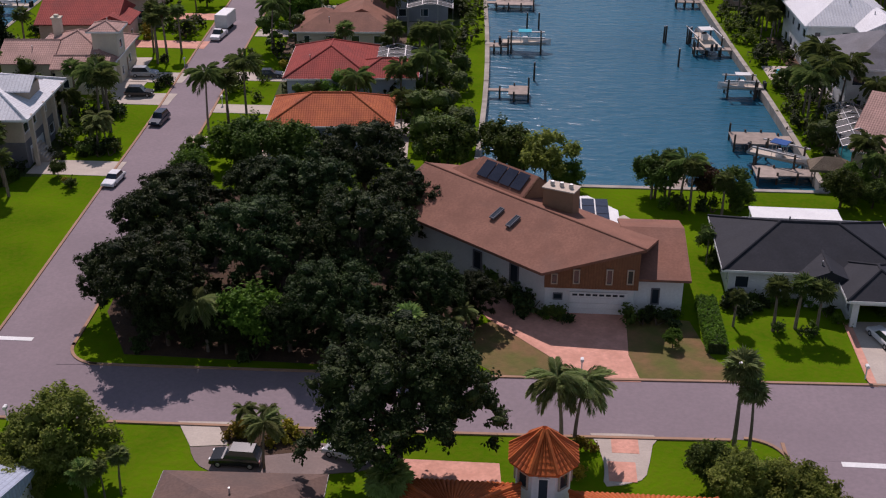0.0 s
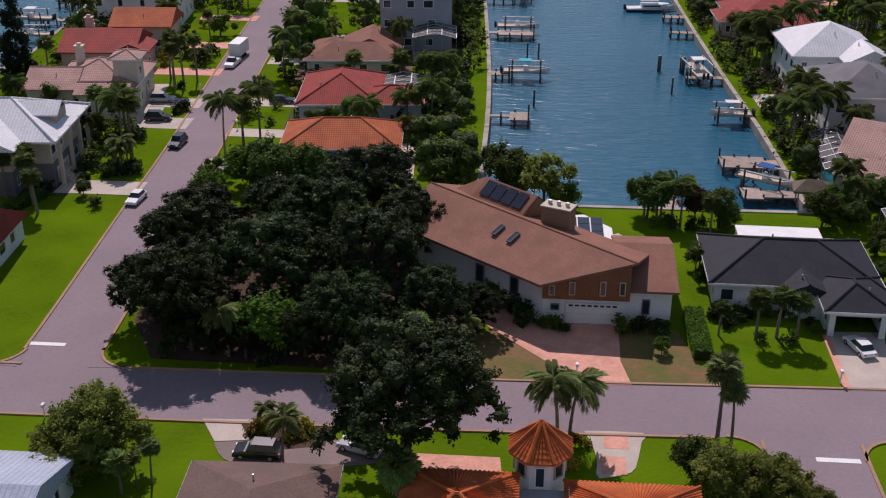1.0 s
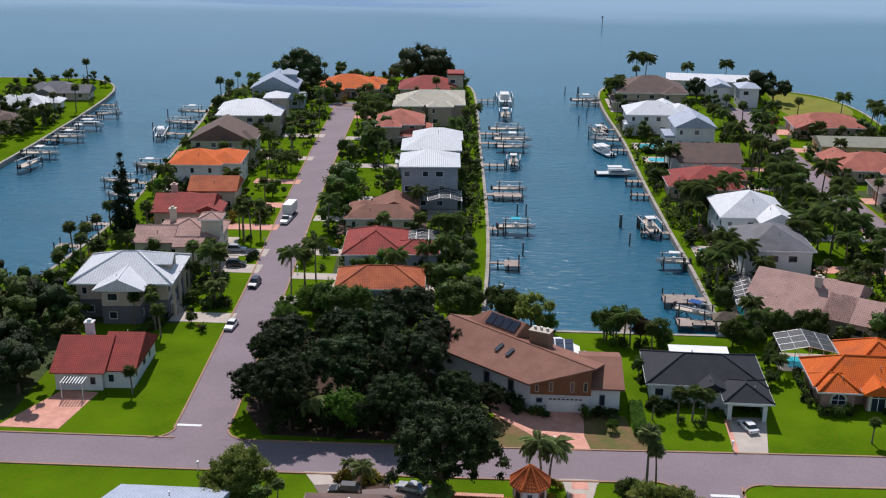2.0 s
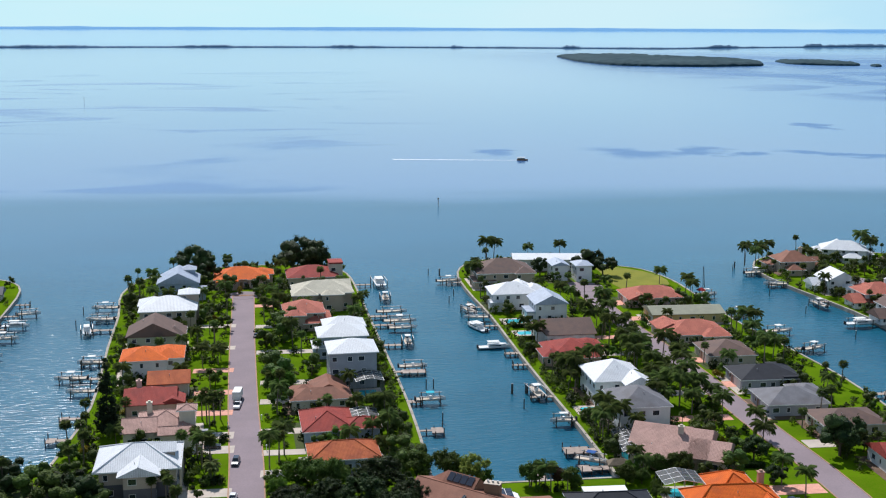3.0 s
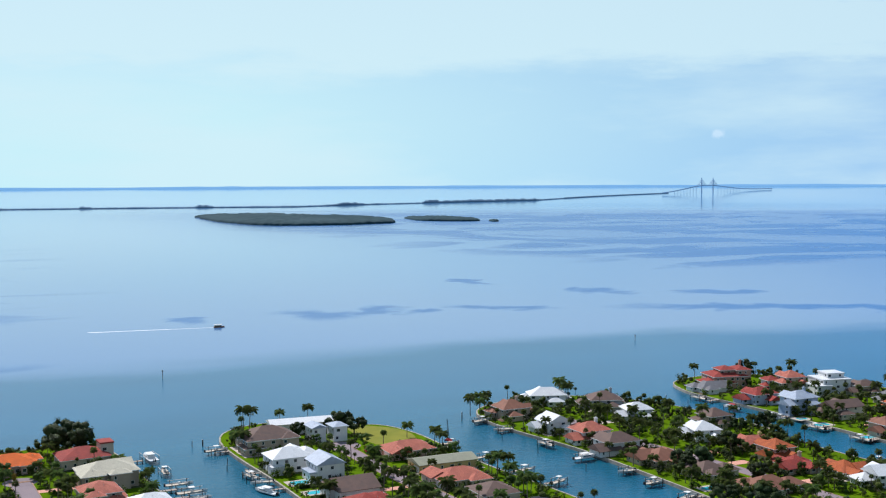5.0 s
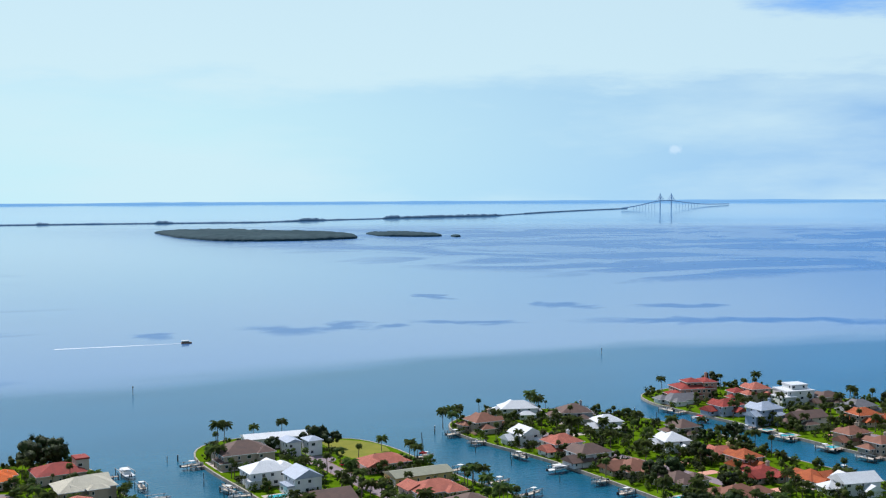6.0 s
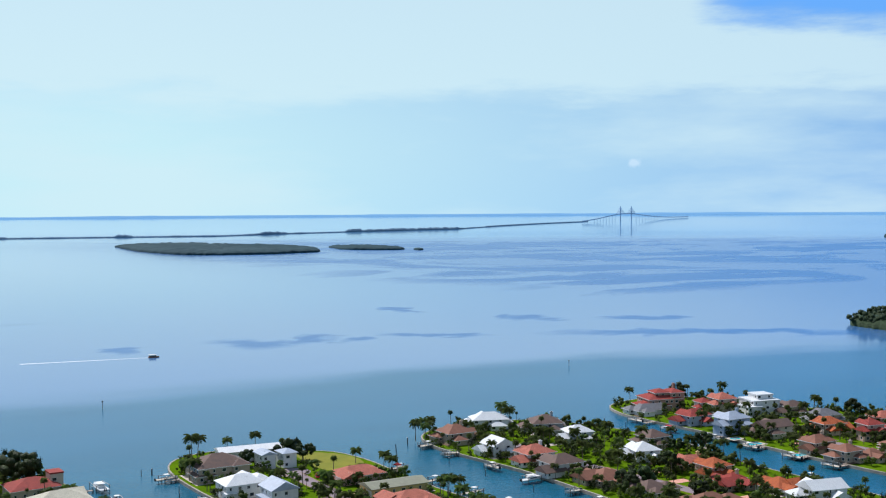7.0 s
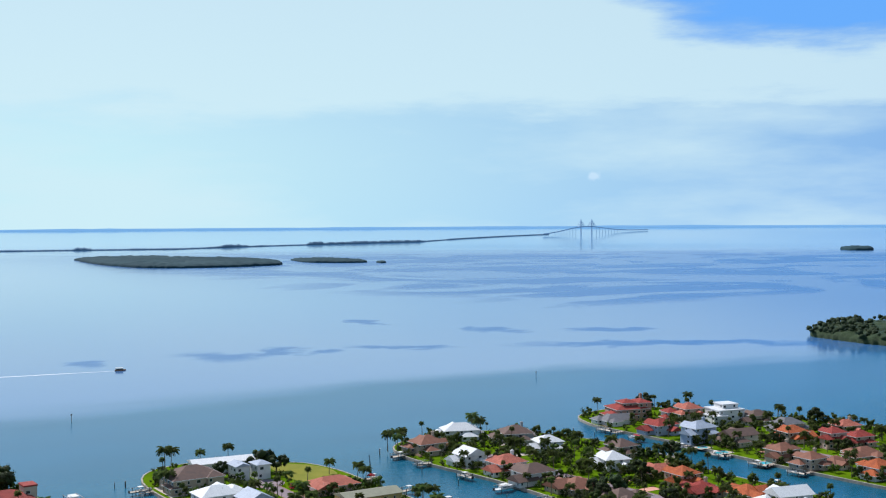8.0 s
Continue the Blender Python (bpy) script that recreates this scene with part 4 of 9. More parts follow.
        box(bm, cx - 0.3, cy - 0.3, ch + 0.2, cx + 0.3, cy + 0.3, ch + 0.55)
        part("chimney", bm, STUCCO[wall], ob)
    return ob


def lot_house(label, x, y, w, d, rot, roof, wall, floors=1, kind="hip"):
    """A house of the further fingers: a main block with lower wings, porches and a garage that break its outline."""
    rng = random.Random(int(x * 3 + y))
    wings = []
    if kind == "flat":
        wings = [(w * 0.1, d * 0.08, w * 0.55, d * 0.5, floors + 1, "flat"), (-w * 0.5, -d * 0.25, w * 0.5, d * 0.6, max(1, floors - 1), "flat")]
    else:
        sx, sy = rng.choice((-1, 1)), rng.choice((-1, 1))
        wings.append((sx * w * 0.45, -d * 0.2 * sy, w * 0.6, d * 0.58, max(1, floors - 1), rng.choice(("hip", "gable_x"))))
        wings.append((-sx * w * 0.16, -d * 0.48, w * 0.40, d * 0.40, 1 if floors < 3 else 2, rng.choice(("hip", "gable_y"))))
        wings.append((-sx * w * 0.42, d * 0.30, w * 0.42, d * 0.5, 1, "hip"))
        wings.append((sx * w * 0.1, d * 0.42, w * 0.36, d * 0.36, floors, rng.choice(("hip", "gable_y"))))
    house(label, x, y, w * 0.92, d * 0.8, rot, roof, wall, floors, kind, 0.5, 2.5, sparse=True, wings=wings, over=0.8, chimney=(w * 0.2, 0.0, floors * 2.5 + d * 0.22 + 0.9) if rng.random() < 0.3 and kind != "flat" else None)


# west finger, canal side
house("white stucco bungalow with two red tile roofs on a corner lot", -57.9, 184.1, 7.0, 12.0, 3, "red", "white", 1, "gable_x", 0.5, wings=[(5.6, 1.2, 4.6, 12.5, 1, "gable_x")], chimney=(-0.5, 2.5, 7.4))
house("two-storey cream house with a white metal hip roof", -60.9, 213.0, 15.6, 13.0, 4, "white", "sand", 2, "hip", 0.45, 3.3, "e", wings=[(0.5, -6.0, 6.5, 7, 2, "gable_y")], over=1.15, base="dark", dormer=True, caps=True)
house("cream villa with a faded pink tile roof and square tower", -59.0, 243.0, 12.5, 13.0, 4, "pink", "cream", 1, "hip", 0.4, 3.9, "e", wings=[(5.0, -2.5, 3.6, 3.6, 2, "hip"), (-6, -2.5, 7, 9, 1, "gable_x"), (2.5, -7.2, 7.0, 4.5, 1, "gable_x")], chimney=(-4, 3, 7.6), caps=True)
house("house with a dark red tile roof", -65.0, 261.5, 12.0, 11.0, 4, "red", "pink", 1, "gable_x", 0.42, 3.8, "e", chimney=(-3, 2, 7.6), wings=[(5.5, -2.0, 5.0, 6.0, 1, "gable_y"), (-2.0, 4.5, 9.0, 6.0, 1, "hip")])
house("house with a terracotta tile roof", -62.0, 274.5, 10.0, 9.0, 4, "terracotta", "sand", 1, "gable_x", 0.45, 4.6, "e")
house("two-storey white house with a bright orange tile roof", -70.6, 292.0, 12.0, 11.5, 4, "orange", "white", 2, "hip", 0.4, 3.1, "e", wings=[(6.3, 1.5, 8.0, 11.5, 2, "hip")])
house("olive house with a grey gabled roof", -71.5, 319.0, 15.0, 12.5, 4, "umber", "green", 2, "gable_y", 0.5, 2.9, "e", wings=[(6, -1, 6, 9, 2, "hip")])
house("grey two-storey house with a white metal roof", -71.0, 350.0, 17.5, 15.5, 4, "white", "tan", 2, "hip", 0.4, 3.0, "e", wings=[(-5, 5, 9, 9, 2, "hip"), (6.5, 5.5, 6, 6, 3, "hip"), (-3.5, -8.0, 9.0, 5.0, 1, "flat")])
house("pale blue house with blue-grey metal gables", -72.0, 389.0, 14.0, 14.0, 4, "blue", "blue", 2, "gable_y", 0.5, 3.0, "e", wings=[(3.5, 4.5, 4.5, 4.5, 3, "hip"), (5, -6, 9, 6, 1, "gable_x")])
house("low house with a bright orange tile roof at the street's end", -51.0, 406.0, 19.0, 15.0, 4, "orange", "pink", 1, "hip", 0.42, 3.4, "s", wings=[(-5.0, -8, 7.0, 6, 1, "gable_y"), (6.5, -5.5, 7.0, 6.0, 1, "hip"), (8.0, 4.0, 8.0, 8.0, 1, "hip")])
# west finger, east of the street
house("grey-blue house with a deep orange tile roof under the trees", -17.6, 220.3, 15.0, 10.0, 4, "terracotta", "blue", 1, "hip", 0.45, 3.5, "w", caps=True)
house("pale blue house with a faded red roof", -21.0, 241.0, 11.5, 14.5, 4, "red", "blue", 1, "hip", 0.45, 3.4, "w", wings=[(8.0, -3.6, 8.0, 6.6, 1, "hip")], caps=True)
house("low house with a brown shingle roof", -22.4, 262.0, 15.0, 8.0, 4, "brown", "cream", 1, "hip", 0.42, 3.0, "w", wings=[(2.5, 6.0, 9, 8.5, 1, "gable_y"), (-4.0, 4.5, 6, 6, 1, "hip")])
house("tall grey three-storey house with a white hip roof", -13.6, 280.5, 12.6, 11.5, 4, "white", "grey", 3, "hip", 0.38, 3.4, "w")
house("pale blue two-storey house with stepped white roofs", -15.5, 309.0, 14.0, 11.0, 4, "white", "blue", 2, "hip", 0.42, 3.4, "w", wings=[(1.5, 10, 12, 9, 2, "hip"), (-6, -1, 5, 8, 1, "hip")])
house("house with layered salmon tile roofs", -27.1, 344.0, 12.5, 13.0, 4, "salmon", "tan", 2, "hip", 0.45, 2.7, "w", wings=[(4, -6, 8, 7, 1, "hip"), (5.5, 2.0, 6.0, 8.0, 1, "hip"), (-3.0, -7.0, 6.0, 5.0, 2, "hip")])
house("two-storey cream house with a pale cream tile roof", -20.7, 369.0, 20.0, 14.0, 4, "cream", "tan", 2, "hip", 0.42, 3.0, "w", wings=[(6, 6, 8, 8, 2, "gable_x"), (-6.5, -5.0, 8.0, 8.0, 2, "hip"), (3.0, -7.0, 7.0, 5.0, 2, "hip")])
house("house with a dull red tile roof on the point", -24.2, 405.0, 18.5, 15.0, 4, "red", "sand", 1, "hip", 0.4, 3.8, "w", wings=[(9, 1, 5, 7, 2, "flat")])
# middle finger
house("white house with a charcoal shingle roof", 35.0, 186.7, 16.0, 10.5, -1, "black", "white", 1, "hip", 0.42, 3.2, "", wings=[(5.2, -7.0, 5.5, 6.5, 1, "hip"), (0.8, -5.2, 3.6, 3.2, 1, "gable_y")], caps=True, over=0.8, open_wing=1)
villa = house("pinkish brick house with a bright orange tile roof and arched entry", 60.2, 187.3, 17.6, 8.6, -1, "orange", "brick", 1, "hip", 0.6, 3.0, "", wings=[(-6.2, -3.7, 4.6, 4.6, 1, "hip"), (-0.6, -4.1, 3.2, 4.0, 1, "gable_y"), (6.4, -3.5, 4.4, 4.6, 1, "gable_y"), (2, 6.5, 8.5, 10.0, 1, "hip")], chimney=(7.6, 4.8, 6.2), caps=True, over=0.9, blank="s")


def arch(parent, x, y, w, h, rim, door=False):
    """An arched opening with a pale surround, facing south."""
    def outline(r, foot):
        return [(-r, foot)] + [(-r * math.cos(k * math.pi / 10), h - w / 2 + r * math.sin(k * math.pi / 10)) for k in range(11)] + [(r, foot)]
    foot = 0.0 if door else 0.75
    bm = bmesh.new()
    rings = [[bm.verts.new((px, py, pz)) for px, pz in outline(r, foot)] for r, py in ((w / 2, 0.0), (w / 2 + rim, 0.0), (w / 2 + rim, -0.22), (w / 2, -0.22))]
    for p, q in zip(rings, rings[1:] + rings[:1]):
        for k in range(len(p) - 1):
            bm.faces.new((p[k], q[k], q[k + 1], p[k + 1]))
    if not door:
        box(bm, -w / 2 - rim - 0.1, -0.3, foot - 0.2, w / 2 + rim + 0.1, 0, foot)
    o = part("arched_door_surround" if door else "arched_window", bm, STUCCO["cream"], parent, "pale arched surround")
    o.matrix_basis = pose(x, y, 0)
    bm = bmesh.new()
    pts = outline(w / 2, foot)
    v0, v1 = [bm.verts.new((px, -0.06, pz)) for px, pz in pts], [bm.verts.new((px, -0.02, pz)) for px, pz in pts]
    bm.faces.new(v0)
    bm.faces.new(v1[::-1])
    part("pane", bm, GLASS, o)
    bm = bmesh.new()
    box(bm, -0.05, -0.1, foot, 0.05, -0.05, h)
    box(bm, -w / 2, -0.1, h - w / 2 - 0.05, w / 2, -0.05, h - w / 2 + 0.05)
    part("glazing_bar", bm, TRIM, o)


arch(villa, -6.2, -6.0, 1.9, 2.4, 0.3), arch(villa, -0.6, -6.1, 1.9, 3.0, 0.45, True), arch(villa, 6.4, -5.8, 1.9, 2.5, 0.35), arch(villa, 3.0, -4.3, 1.4, 2.4, 0.2)
house("sprawling house with a pale pink tile roof", 58.0, 219.0, 17.0, 17.0, -28, "pink", "sand", 1, "gable_x", 0.42, 3.2, "", wings=[(9, -3, 8, 11, 1, "gable_x"), (-3, -8, 9, 6, 1, "hip"), (4, 7, 8, 6, 1, "hip")], chimney=(2, -2, 7.6))
house("white two-storey house with a grey shingle roof", 55.5, 240.5, 12.3, 14.0, 2, "grey", "white", 2, "hip", 0.45, 3.3, "e")
house("white house with a bright white metal roof", 54.9, 261.5, 13.4, 14.5, 2, "white", "white", 2, "hip", 0.5, 3.3, "e", wings=[(4, -8, 7, 6, 2, "gable_y")])
house("low house with a red tile roof", 51.5, 296.5, 14.5, 15.0, 2, "red", "pink", 1, "hip", 0.42, 3.1, "e", wings=[(6, 4, 8, 9, 1, "hip"), (-6.5, -3.0, 6.0, 8.0, 1, "hip"), (2.0, -6.5, 8.0, 6.0, 1, "hip")])
house("white house with brown shingles and a flat terrace roof", 54.5, 317.0, 15.0, 15.0, 2, "umber", "white", 1, "gable_x", 0.4, 3.8, "e", wings=[(-7, 2, 4.5, 10, 1, "flat")])
house("white house with a pale metal hip roof", 45.3, 361.5, 15.5, 12.0, 2, "white", "white", 2, "hip", 0.45, 2.9, "", wings=[(8.0, 2, 6, 9, 2, "hip"), (-6.0, -5.5, 5.5, 5.0, 1, "flat"), (4.0, 5.0, 8.0, 6.0, 2, "gable_y")])
house("white house with a steep pale blue gable", 54.5, 344.5, 10.5, 12.0, 2, "blue", "white", 2, "gable_y", 0.5, 3.1, "", wings=[(-6, -1, 4, 8, 1, "flat")])
house("two-storey house with a brown tile roof on the point", 47.8, 397.0, 21.5, 17.0, 2, "umber", "tan", 2, "hip", 0.45, 2.9, wings=[(-8.0, -4.0, 8.0, 10.0, 1, "hip"), (7.0, -5.0, 7.0, 9.0, 2, "hip"), (2.0, 5.0, 9.0, 9.0, 2, "hip")])
house("large villa with a long white roof facing the bay", 70.4, 423.0, 27.0, 11.5, -6, "white", "white", 1, "gable_x", 0.22, 4.6)
house("white three-storey house with a pale blue roof", 70.5, 402.0, 6.0, 9.0, 2, "blue", "white", 2, "gable_y", 0.35, 3.2, "", wings=[(9, -2, 6, 8, 2, "hip")])
house("dark grey low house with a white flat terrace roof", 99.5, 268.0, 17.0, 12.5, 0, "black", "grey", 1, "hip", 0.35, 3.2, "w", wings=[(5.5, 0.5, 4.5, 13.5, 1, "flat")])
house("grey house with a grey shingle roof", 98.0, 247.5, 15.5, 12.5, 0, "grey", "grey", 1, "hip", 0.38, 3.2, "w", wings=[(6.5, 5, 7, 8, 1, "hip")])
house("low house with a brown shingle roof", 105.4, 231.0, 15.5, 11.0, 0, "umber", "cream", 1, "hip", 0.35, 3.2, "w")
house("low house with a grey-brown roof", 97.0, 291.5, 13.5, 14.0, 0, "umber", "sand", 1, "hip", 0.4, 3.2, "w")
house("low house with a red tile roof", 95.0, 315.0, 18.5, 14.0, 0, "salmon", "sand", 1, "hip", 0.42, 3.0, "w", wings=[(5, -6, 8, 7, 1, "hip"), (-6.5, 4.5, 8.0, 9.0, 1, "gable_y")])
house("low ochre house with a sage gravel roof", 99.7, 338.0, 24.0, 11.5, 0, "green", "yellow", 1, "gable_x", 0.24, 3.2, "w")
house("low house with a dusty pink tile roof", 95.5, 363.0, 19.5, 13.0, 0, "salmon", "pink", 1, "hip", 0.42, 3.0, "w", wings=[(-5.5, -4.5, 8.0, 8.0, 1, "gable_y"), (6.0, 4.0, 8.0, 8.0, 1, "hip")])
house("house with a red tile roof among trees", 110.0, 206.0, 17.0, 11.5, 0, "red", "white", 1, "gable_x", 0.4, 3.6)
house("white house with a scarlet roof", 133.0, 185.0, 14.0, 15.0, -20, "red", "white", 1, "hip", 0.42, 3.6)
# third finger
for args in (("house with a dark red-brown tile roof on the point", 168, 408, 15, 15, 0, "brown", "tan", 2), ("white villa with a bright white roof", 199, 428, 19, 14, -20, "white", "white", 2),
             ("white house with a bright white gabled roof", 170, 373, 12, 13, 0, "white", "white", 2, "gable_y"), ("house with a grey-brown shingle roof", 218, 406, 16, 16, -20, "umber", "grey", 2),
             ("white house with a bright white metal roof", 218, 379, 13, 12, -15, "white", "white", 2), ("two-storey house with a salmon tile roof", 175, 351.5, 15, 14, 0, "salmon", "white", 2),
             ("two-storey white house with a grey-brown roof", 174, 330, 16, 14, 0, "umber", "white", 2), ("low house with a brown roof", 179, 307, 14, 16, 0, "brown", "tan", 1),
             ("white two-storey house with a bright white roof", 219, 332, 12, 14, -15, "white", "white", 2), ("yellow house with a salmon tile roof", 228, 311, 15, 11, -10, "salmon", "yellow", 1),
             ("house with an orange-red tile roof", 224, 293, 11, 13, 0, "terracotta", "pink", 2), ("house with a dark red tile roof", 218, 276, 12, 13, 0, "red", "tan", 1),
             ("house with a faded orange roof", 229, 262, 12, 14, 0, "terracotta", "white", 1), ("white house with a pale blue-grey metal roof", 233, 244, 16, 12, -12, "white", "white", 2, "gable_x"),
             ("low grey-roofed house behind trees", 183, 284, 13, 13, 0, "umber", "cream", 1), ("low house with a brown shingle roof", 189, 258, 16, 13, 0, "brown", "cream", 1), ("house with a brown roof by the canal", 241, 352, 12, 13, 0, "umber", "tan", 2)):
    lot_house(*args)
# fourth finger
house("large three-storey villa with layered red tile roofs", 309, 428, 19, 16, -14, "red", "brick", 2, "hip", 0.36, 3.0, "", wings=[(8, -1, 8, 11, 3, "hip"), (-10, -3, 9, 12, 1, "hip"), (-2, -7, 8, 6, 1, "hip"), (0, 0, 9, 9, 3, "hip")], chimney=(10, 3, 12.4))
for args in (("low house with a grey roof on the point", 291, 418, 15, 13, -8, "grey", "white", 1), ("two-storey house with a red tile roof", 294, 383, 15, 13, 0, "red", "blue", 2), ("tall house with a red hip roof", 331, 402, 12, 13, -10, "salmon", "sand", 3),
             ("low wing house with a red tile roof", 324, 409, 8, 9, -10, "red", "white", 2), ("white modern house with a flat roof and roof terrace", 344, 388, 17, 18, -12, "white", "white", 3, "flat"), ("blue-grey three-storey house with a grey roof", 295, 357, 15, 13, 0, "blue", "blue", 3),
             ("house with a brown roof", 356, 376, 13, 11, -10, "umber", "sand", 2), ("cream house with a grey gabled roof", 306, 341, 18, 12, -5, "umber", "cream", 2, "gable_x"), ("house with an orange tile roof", 335, 333, 13, 13, -10, "terracotta", "sand", 2),
             ("tall pink house with a red roof", 339, 311, 10, 10, -10, "red", "pink", 3), ("pink house with a red tile roof", 353, 307, 12, 10, -10, "red", "pink", 2), ("low house with a brown tile roof", 297, 305, 14, 12, 0, "brown", "tan", 2),
             ("tan stucco house with a brown roof", 293, 285, 11, 11, 0, "brown", "tan", 2), ("house with a brown roof and white awning", 303, 281, 10, 11, 0, "brown", "sand", 1), ("house with a brown roof", 329, 286, 15, 14, -8, "brown", "tan", 1),
             ("white house with an orange tile roof", 303, 258, 13, 13, 0, "terracotta", "white", 2), ("house with a grey roof", 351, 350, 14, 12, -10, "grey", "sand", 2), ("house with a red tile roof", 371, 330, 13, 12, -10, "salmon", "tan", 2)):
    lot_house(*args)
# western finger
for args in (("grey-roofed house by the western canal", -145.5, 391, 15, 12, 5, "grey", "sand", 1), ("white-roofed house by the western canal", -146, 369, 14, 12, 5, "white", "white", 1), ("house with a brown roof by the western canal", -148, 345, 15, 13, 4, "umber", "tan", 1),
             ("house with a grey roof by the western canal", -148, 318, 15, 13, 4, "grey", "cream", 1), ("house with a red roof by the western canal", -150, 290, 14, 13, 4, "red", "sand", 1)):
    lot_house(*args)


# ---------------------------------------------------------------- the brown-roofed house on its diagonal ridge
def brown_house():
    ob = thing("house", pose(0, 0, GROUND), "large split-level house with a brown shingle roof and brown board gable", "house", "waterfront houses")
    FOOTPRINTS.extend([(6.0, 186.5, 27.0, 12.0, -39), (19.8, 181.2, 5.4, 7.8, 0)])
    g = -GROUND
    r_back, r_front = Vector((-3.3, 194.2, 8.9 + g)), Vector((18.4, 176.7, 8.3 + g))
    n = Vector((-0.63, -0.777, 0))
    e_front, e_back = Vector((9.0, 175.4, 6.2 + g)), r_back + n * 6.9 - Vector((0, 0, 2.5))
    b_back, b_front = r_back - n * 6.0 - Vector((0, 0, 2.2)), r_front - n * 5.0 - Vector((0, 0, 2.0))
    b_front.x, b_front.y = 20.3, 183.2
    bm = bmesh.new()
    slab(bm, [e_back, e_front, r_front, r_back], 0.28)
    part("roof", bm, ROOF["brown"], ob, "brown shingle slope with two skylights")
    bm = bmesh.new()
    slab(bm, [r_back, r_front, b_front, b_back], 0.28)
    part("roof", bm, ROOF["brown"], ob)
    bm = bmesh.new()
    rod(bm, r_back, r_front, 0.1, n=6)
    part("ridge_cap", bm, ROOF["brown"], ob)
    # walls under the slopes, heights along the top
    bm = bmesh.new()
    prism(bm, [(9.4, 177.2), (17.6, 177.2), (19.6, 182.6), (0.2, 198.0), (-2.9, 194.0), (-6.4, 189.0)], 0, [4.6, 3.0, 4.9, 5.2, 7.2, 4.9])
    part("wall", bm, STUCCO["white"], ob)
    bm = bmesh.new()
    lo, hi = 2.95, [(9.3, 4.95), (17.9, 6.75)]
    v = [bm.verts.new(p) for yy in (176.5, 177.3) for p in ((hi[0][0], yy, lo), (hi[1][0], yy, lo), (hi[1][0], yy, hi[1][1]), (hi[0][0], yy, hi[0][1]))]
    for f in ((0, 1, 2, 3), (7, 6, 5, 4), (0, 4, 5, 1), (1, 5, 6, 2), (2, 6, 7, 3), (3, 7, 4, 0)):
        bm.faces.new([v[i] for i in f])
    part("gable_siding", bm, BROWN_SIDING, ob, "brown vertical board siding")
    for x, z0, z1 in ((10.2, 3.4, 4.5), (12.2, 3.5, 5.0), (15.2, 3.5, 5.1), (17.1, 3.6, 5.1)):
        window(ob, 0.62, z1 - z0, pose(x, 176.40, z0), STUCCO["tan"])
    window(ob, 0.9, 0.7, pose(10.6, 177.09, 1.4), STUCCO["dark"])
    bm = bmesh.new()
    for k in range(4):
        box(bm, 11.7, 177.02 - 0.02 * (k % 2), 0.02 + k * 0.58, 17.0, 177.18, 0.57 + k * 0.58)
    gd = part("garage_door", bm, TRIM, ob, "white sectional garage door with a row of small lights")
    for k in range(8):
        bm = bmesh.new()
        box(bm, 11.95 + k * 0.62, 176.97, 1.95, 12.4 + k * 0.62, 177.0, 2.15)
        part("door_light", bm, GLASS, gd)
    # diagonal side windows
    for k, (x, y) in enumerate(((6.45, 179.3), (2.85, 181.8))):
        window(ob, 1.1, 2.0, pose(x, y, 1.8, 0, 0, -39), STUCCO["dark"])
    # right wing
    bm = bmesh.new()
    prism(bm, [(17.6, 177.5), (22.1, 177.5), (22.1, 185.0), (17.6, 185.0)], 0, [3.7, 3.7, 5.2, 5.2])
    part("wall", bm, STUCCO["white"], ob)
    bm = bmesh.new()
    slab(bm, [(17.3, 176.8, 4.0), (22.7, 176.8, 4.0), (22.7, 184.4, 5.7), (16.6, 184.4, 5.7)], 0.24)
    part("roof", bm, ROOF["brown"], ob)
    bm = bmesh.new()
    slab(bm, [(16.6, 184.4, 5.7), (22.7, 184.4, 5.7), (22.7, 188.5, 4.6), (16.6, 188.5, 4.6)], 0.24)
    part("roof", bm, ROOF["brown"], ob)
    window(ob, 0.8, 1.7, pose(19.6, 177.39, 1.1), STUCCO["dark"])
    # cross wing behind the ridge with collectors on it
    bm = bmesh.new()
    prism(bm, [(0.0, 193.5), (6.5, 187.8), (11.2, 193.2), (4.6, 198.8)], 0, [6.4, 6.4, 5.4, 5.4])
    part("wall", bm, STUCCO["brown"], ob)
    ax = (r_front - r_back).normalized()
    down = Vector((0, 0, 1))

    def behind(along, back, up):
        return r_back + ax * along - n * back + down * up
    foot0, foot1, top0, top1 = behind(5.2, 1.0, -0.35), behind(12.6, 1.0, -0.35), behind(5.2, 3.4, 1.25), behind(12.6, 3.4, 1.25)
    rear0, rear1 = behind(5.2 - 3.0, 7.5, -2.2), behind(12.6, 7.5, -2.2)
    for slope in ([foot0, foot1, top1, top0], [top0, top1, rear1, rear0], [behind(5.2 - 3.6, 2.0, -0.9), foot0, top0, rear0]):
        bm = bmesh.new()
        slab(bm, slope, 0.2)
        part("roof", bm, ROOF["brown"], ob, "raised brown shingle roof behind the ridge")
    bm = bmesh.new()
    vs = [bm.verts.new(p) for p in (foot1, rear1, top1)] + [bm.verts.new(p - ax * 0.2) for p in (foot1, rear1, top1)]
    bm.faces.new(vs[:3])
    bm.faces.new(vs[5:2:-1])
    for k in range(3):
        bm.faces.new((vs[k], vs[(k + 1) % 3], vs[3 + (k + 1) % 3], vs[3 + k]))
    part("gable_wall", bm, STUCCO["brown"], ob)
    lift = (foot1 - foot0).cross(top0 - foot0).normalized()
    lift = (lift if lift.z > 0 else -lift) * 0.16
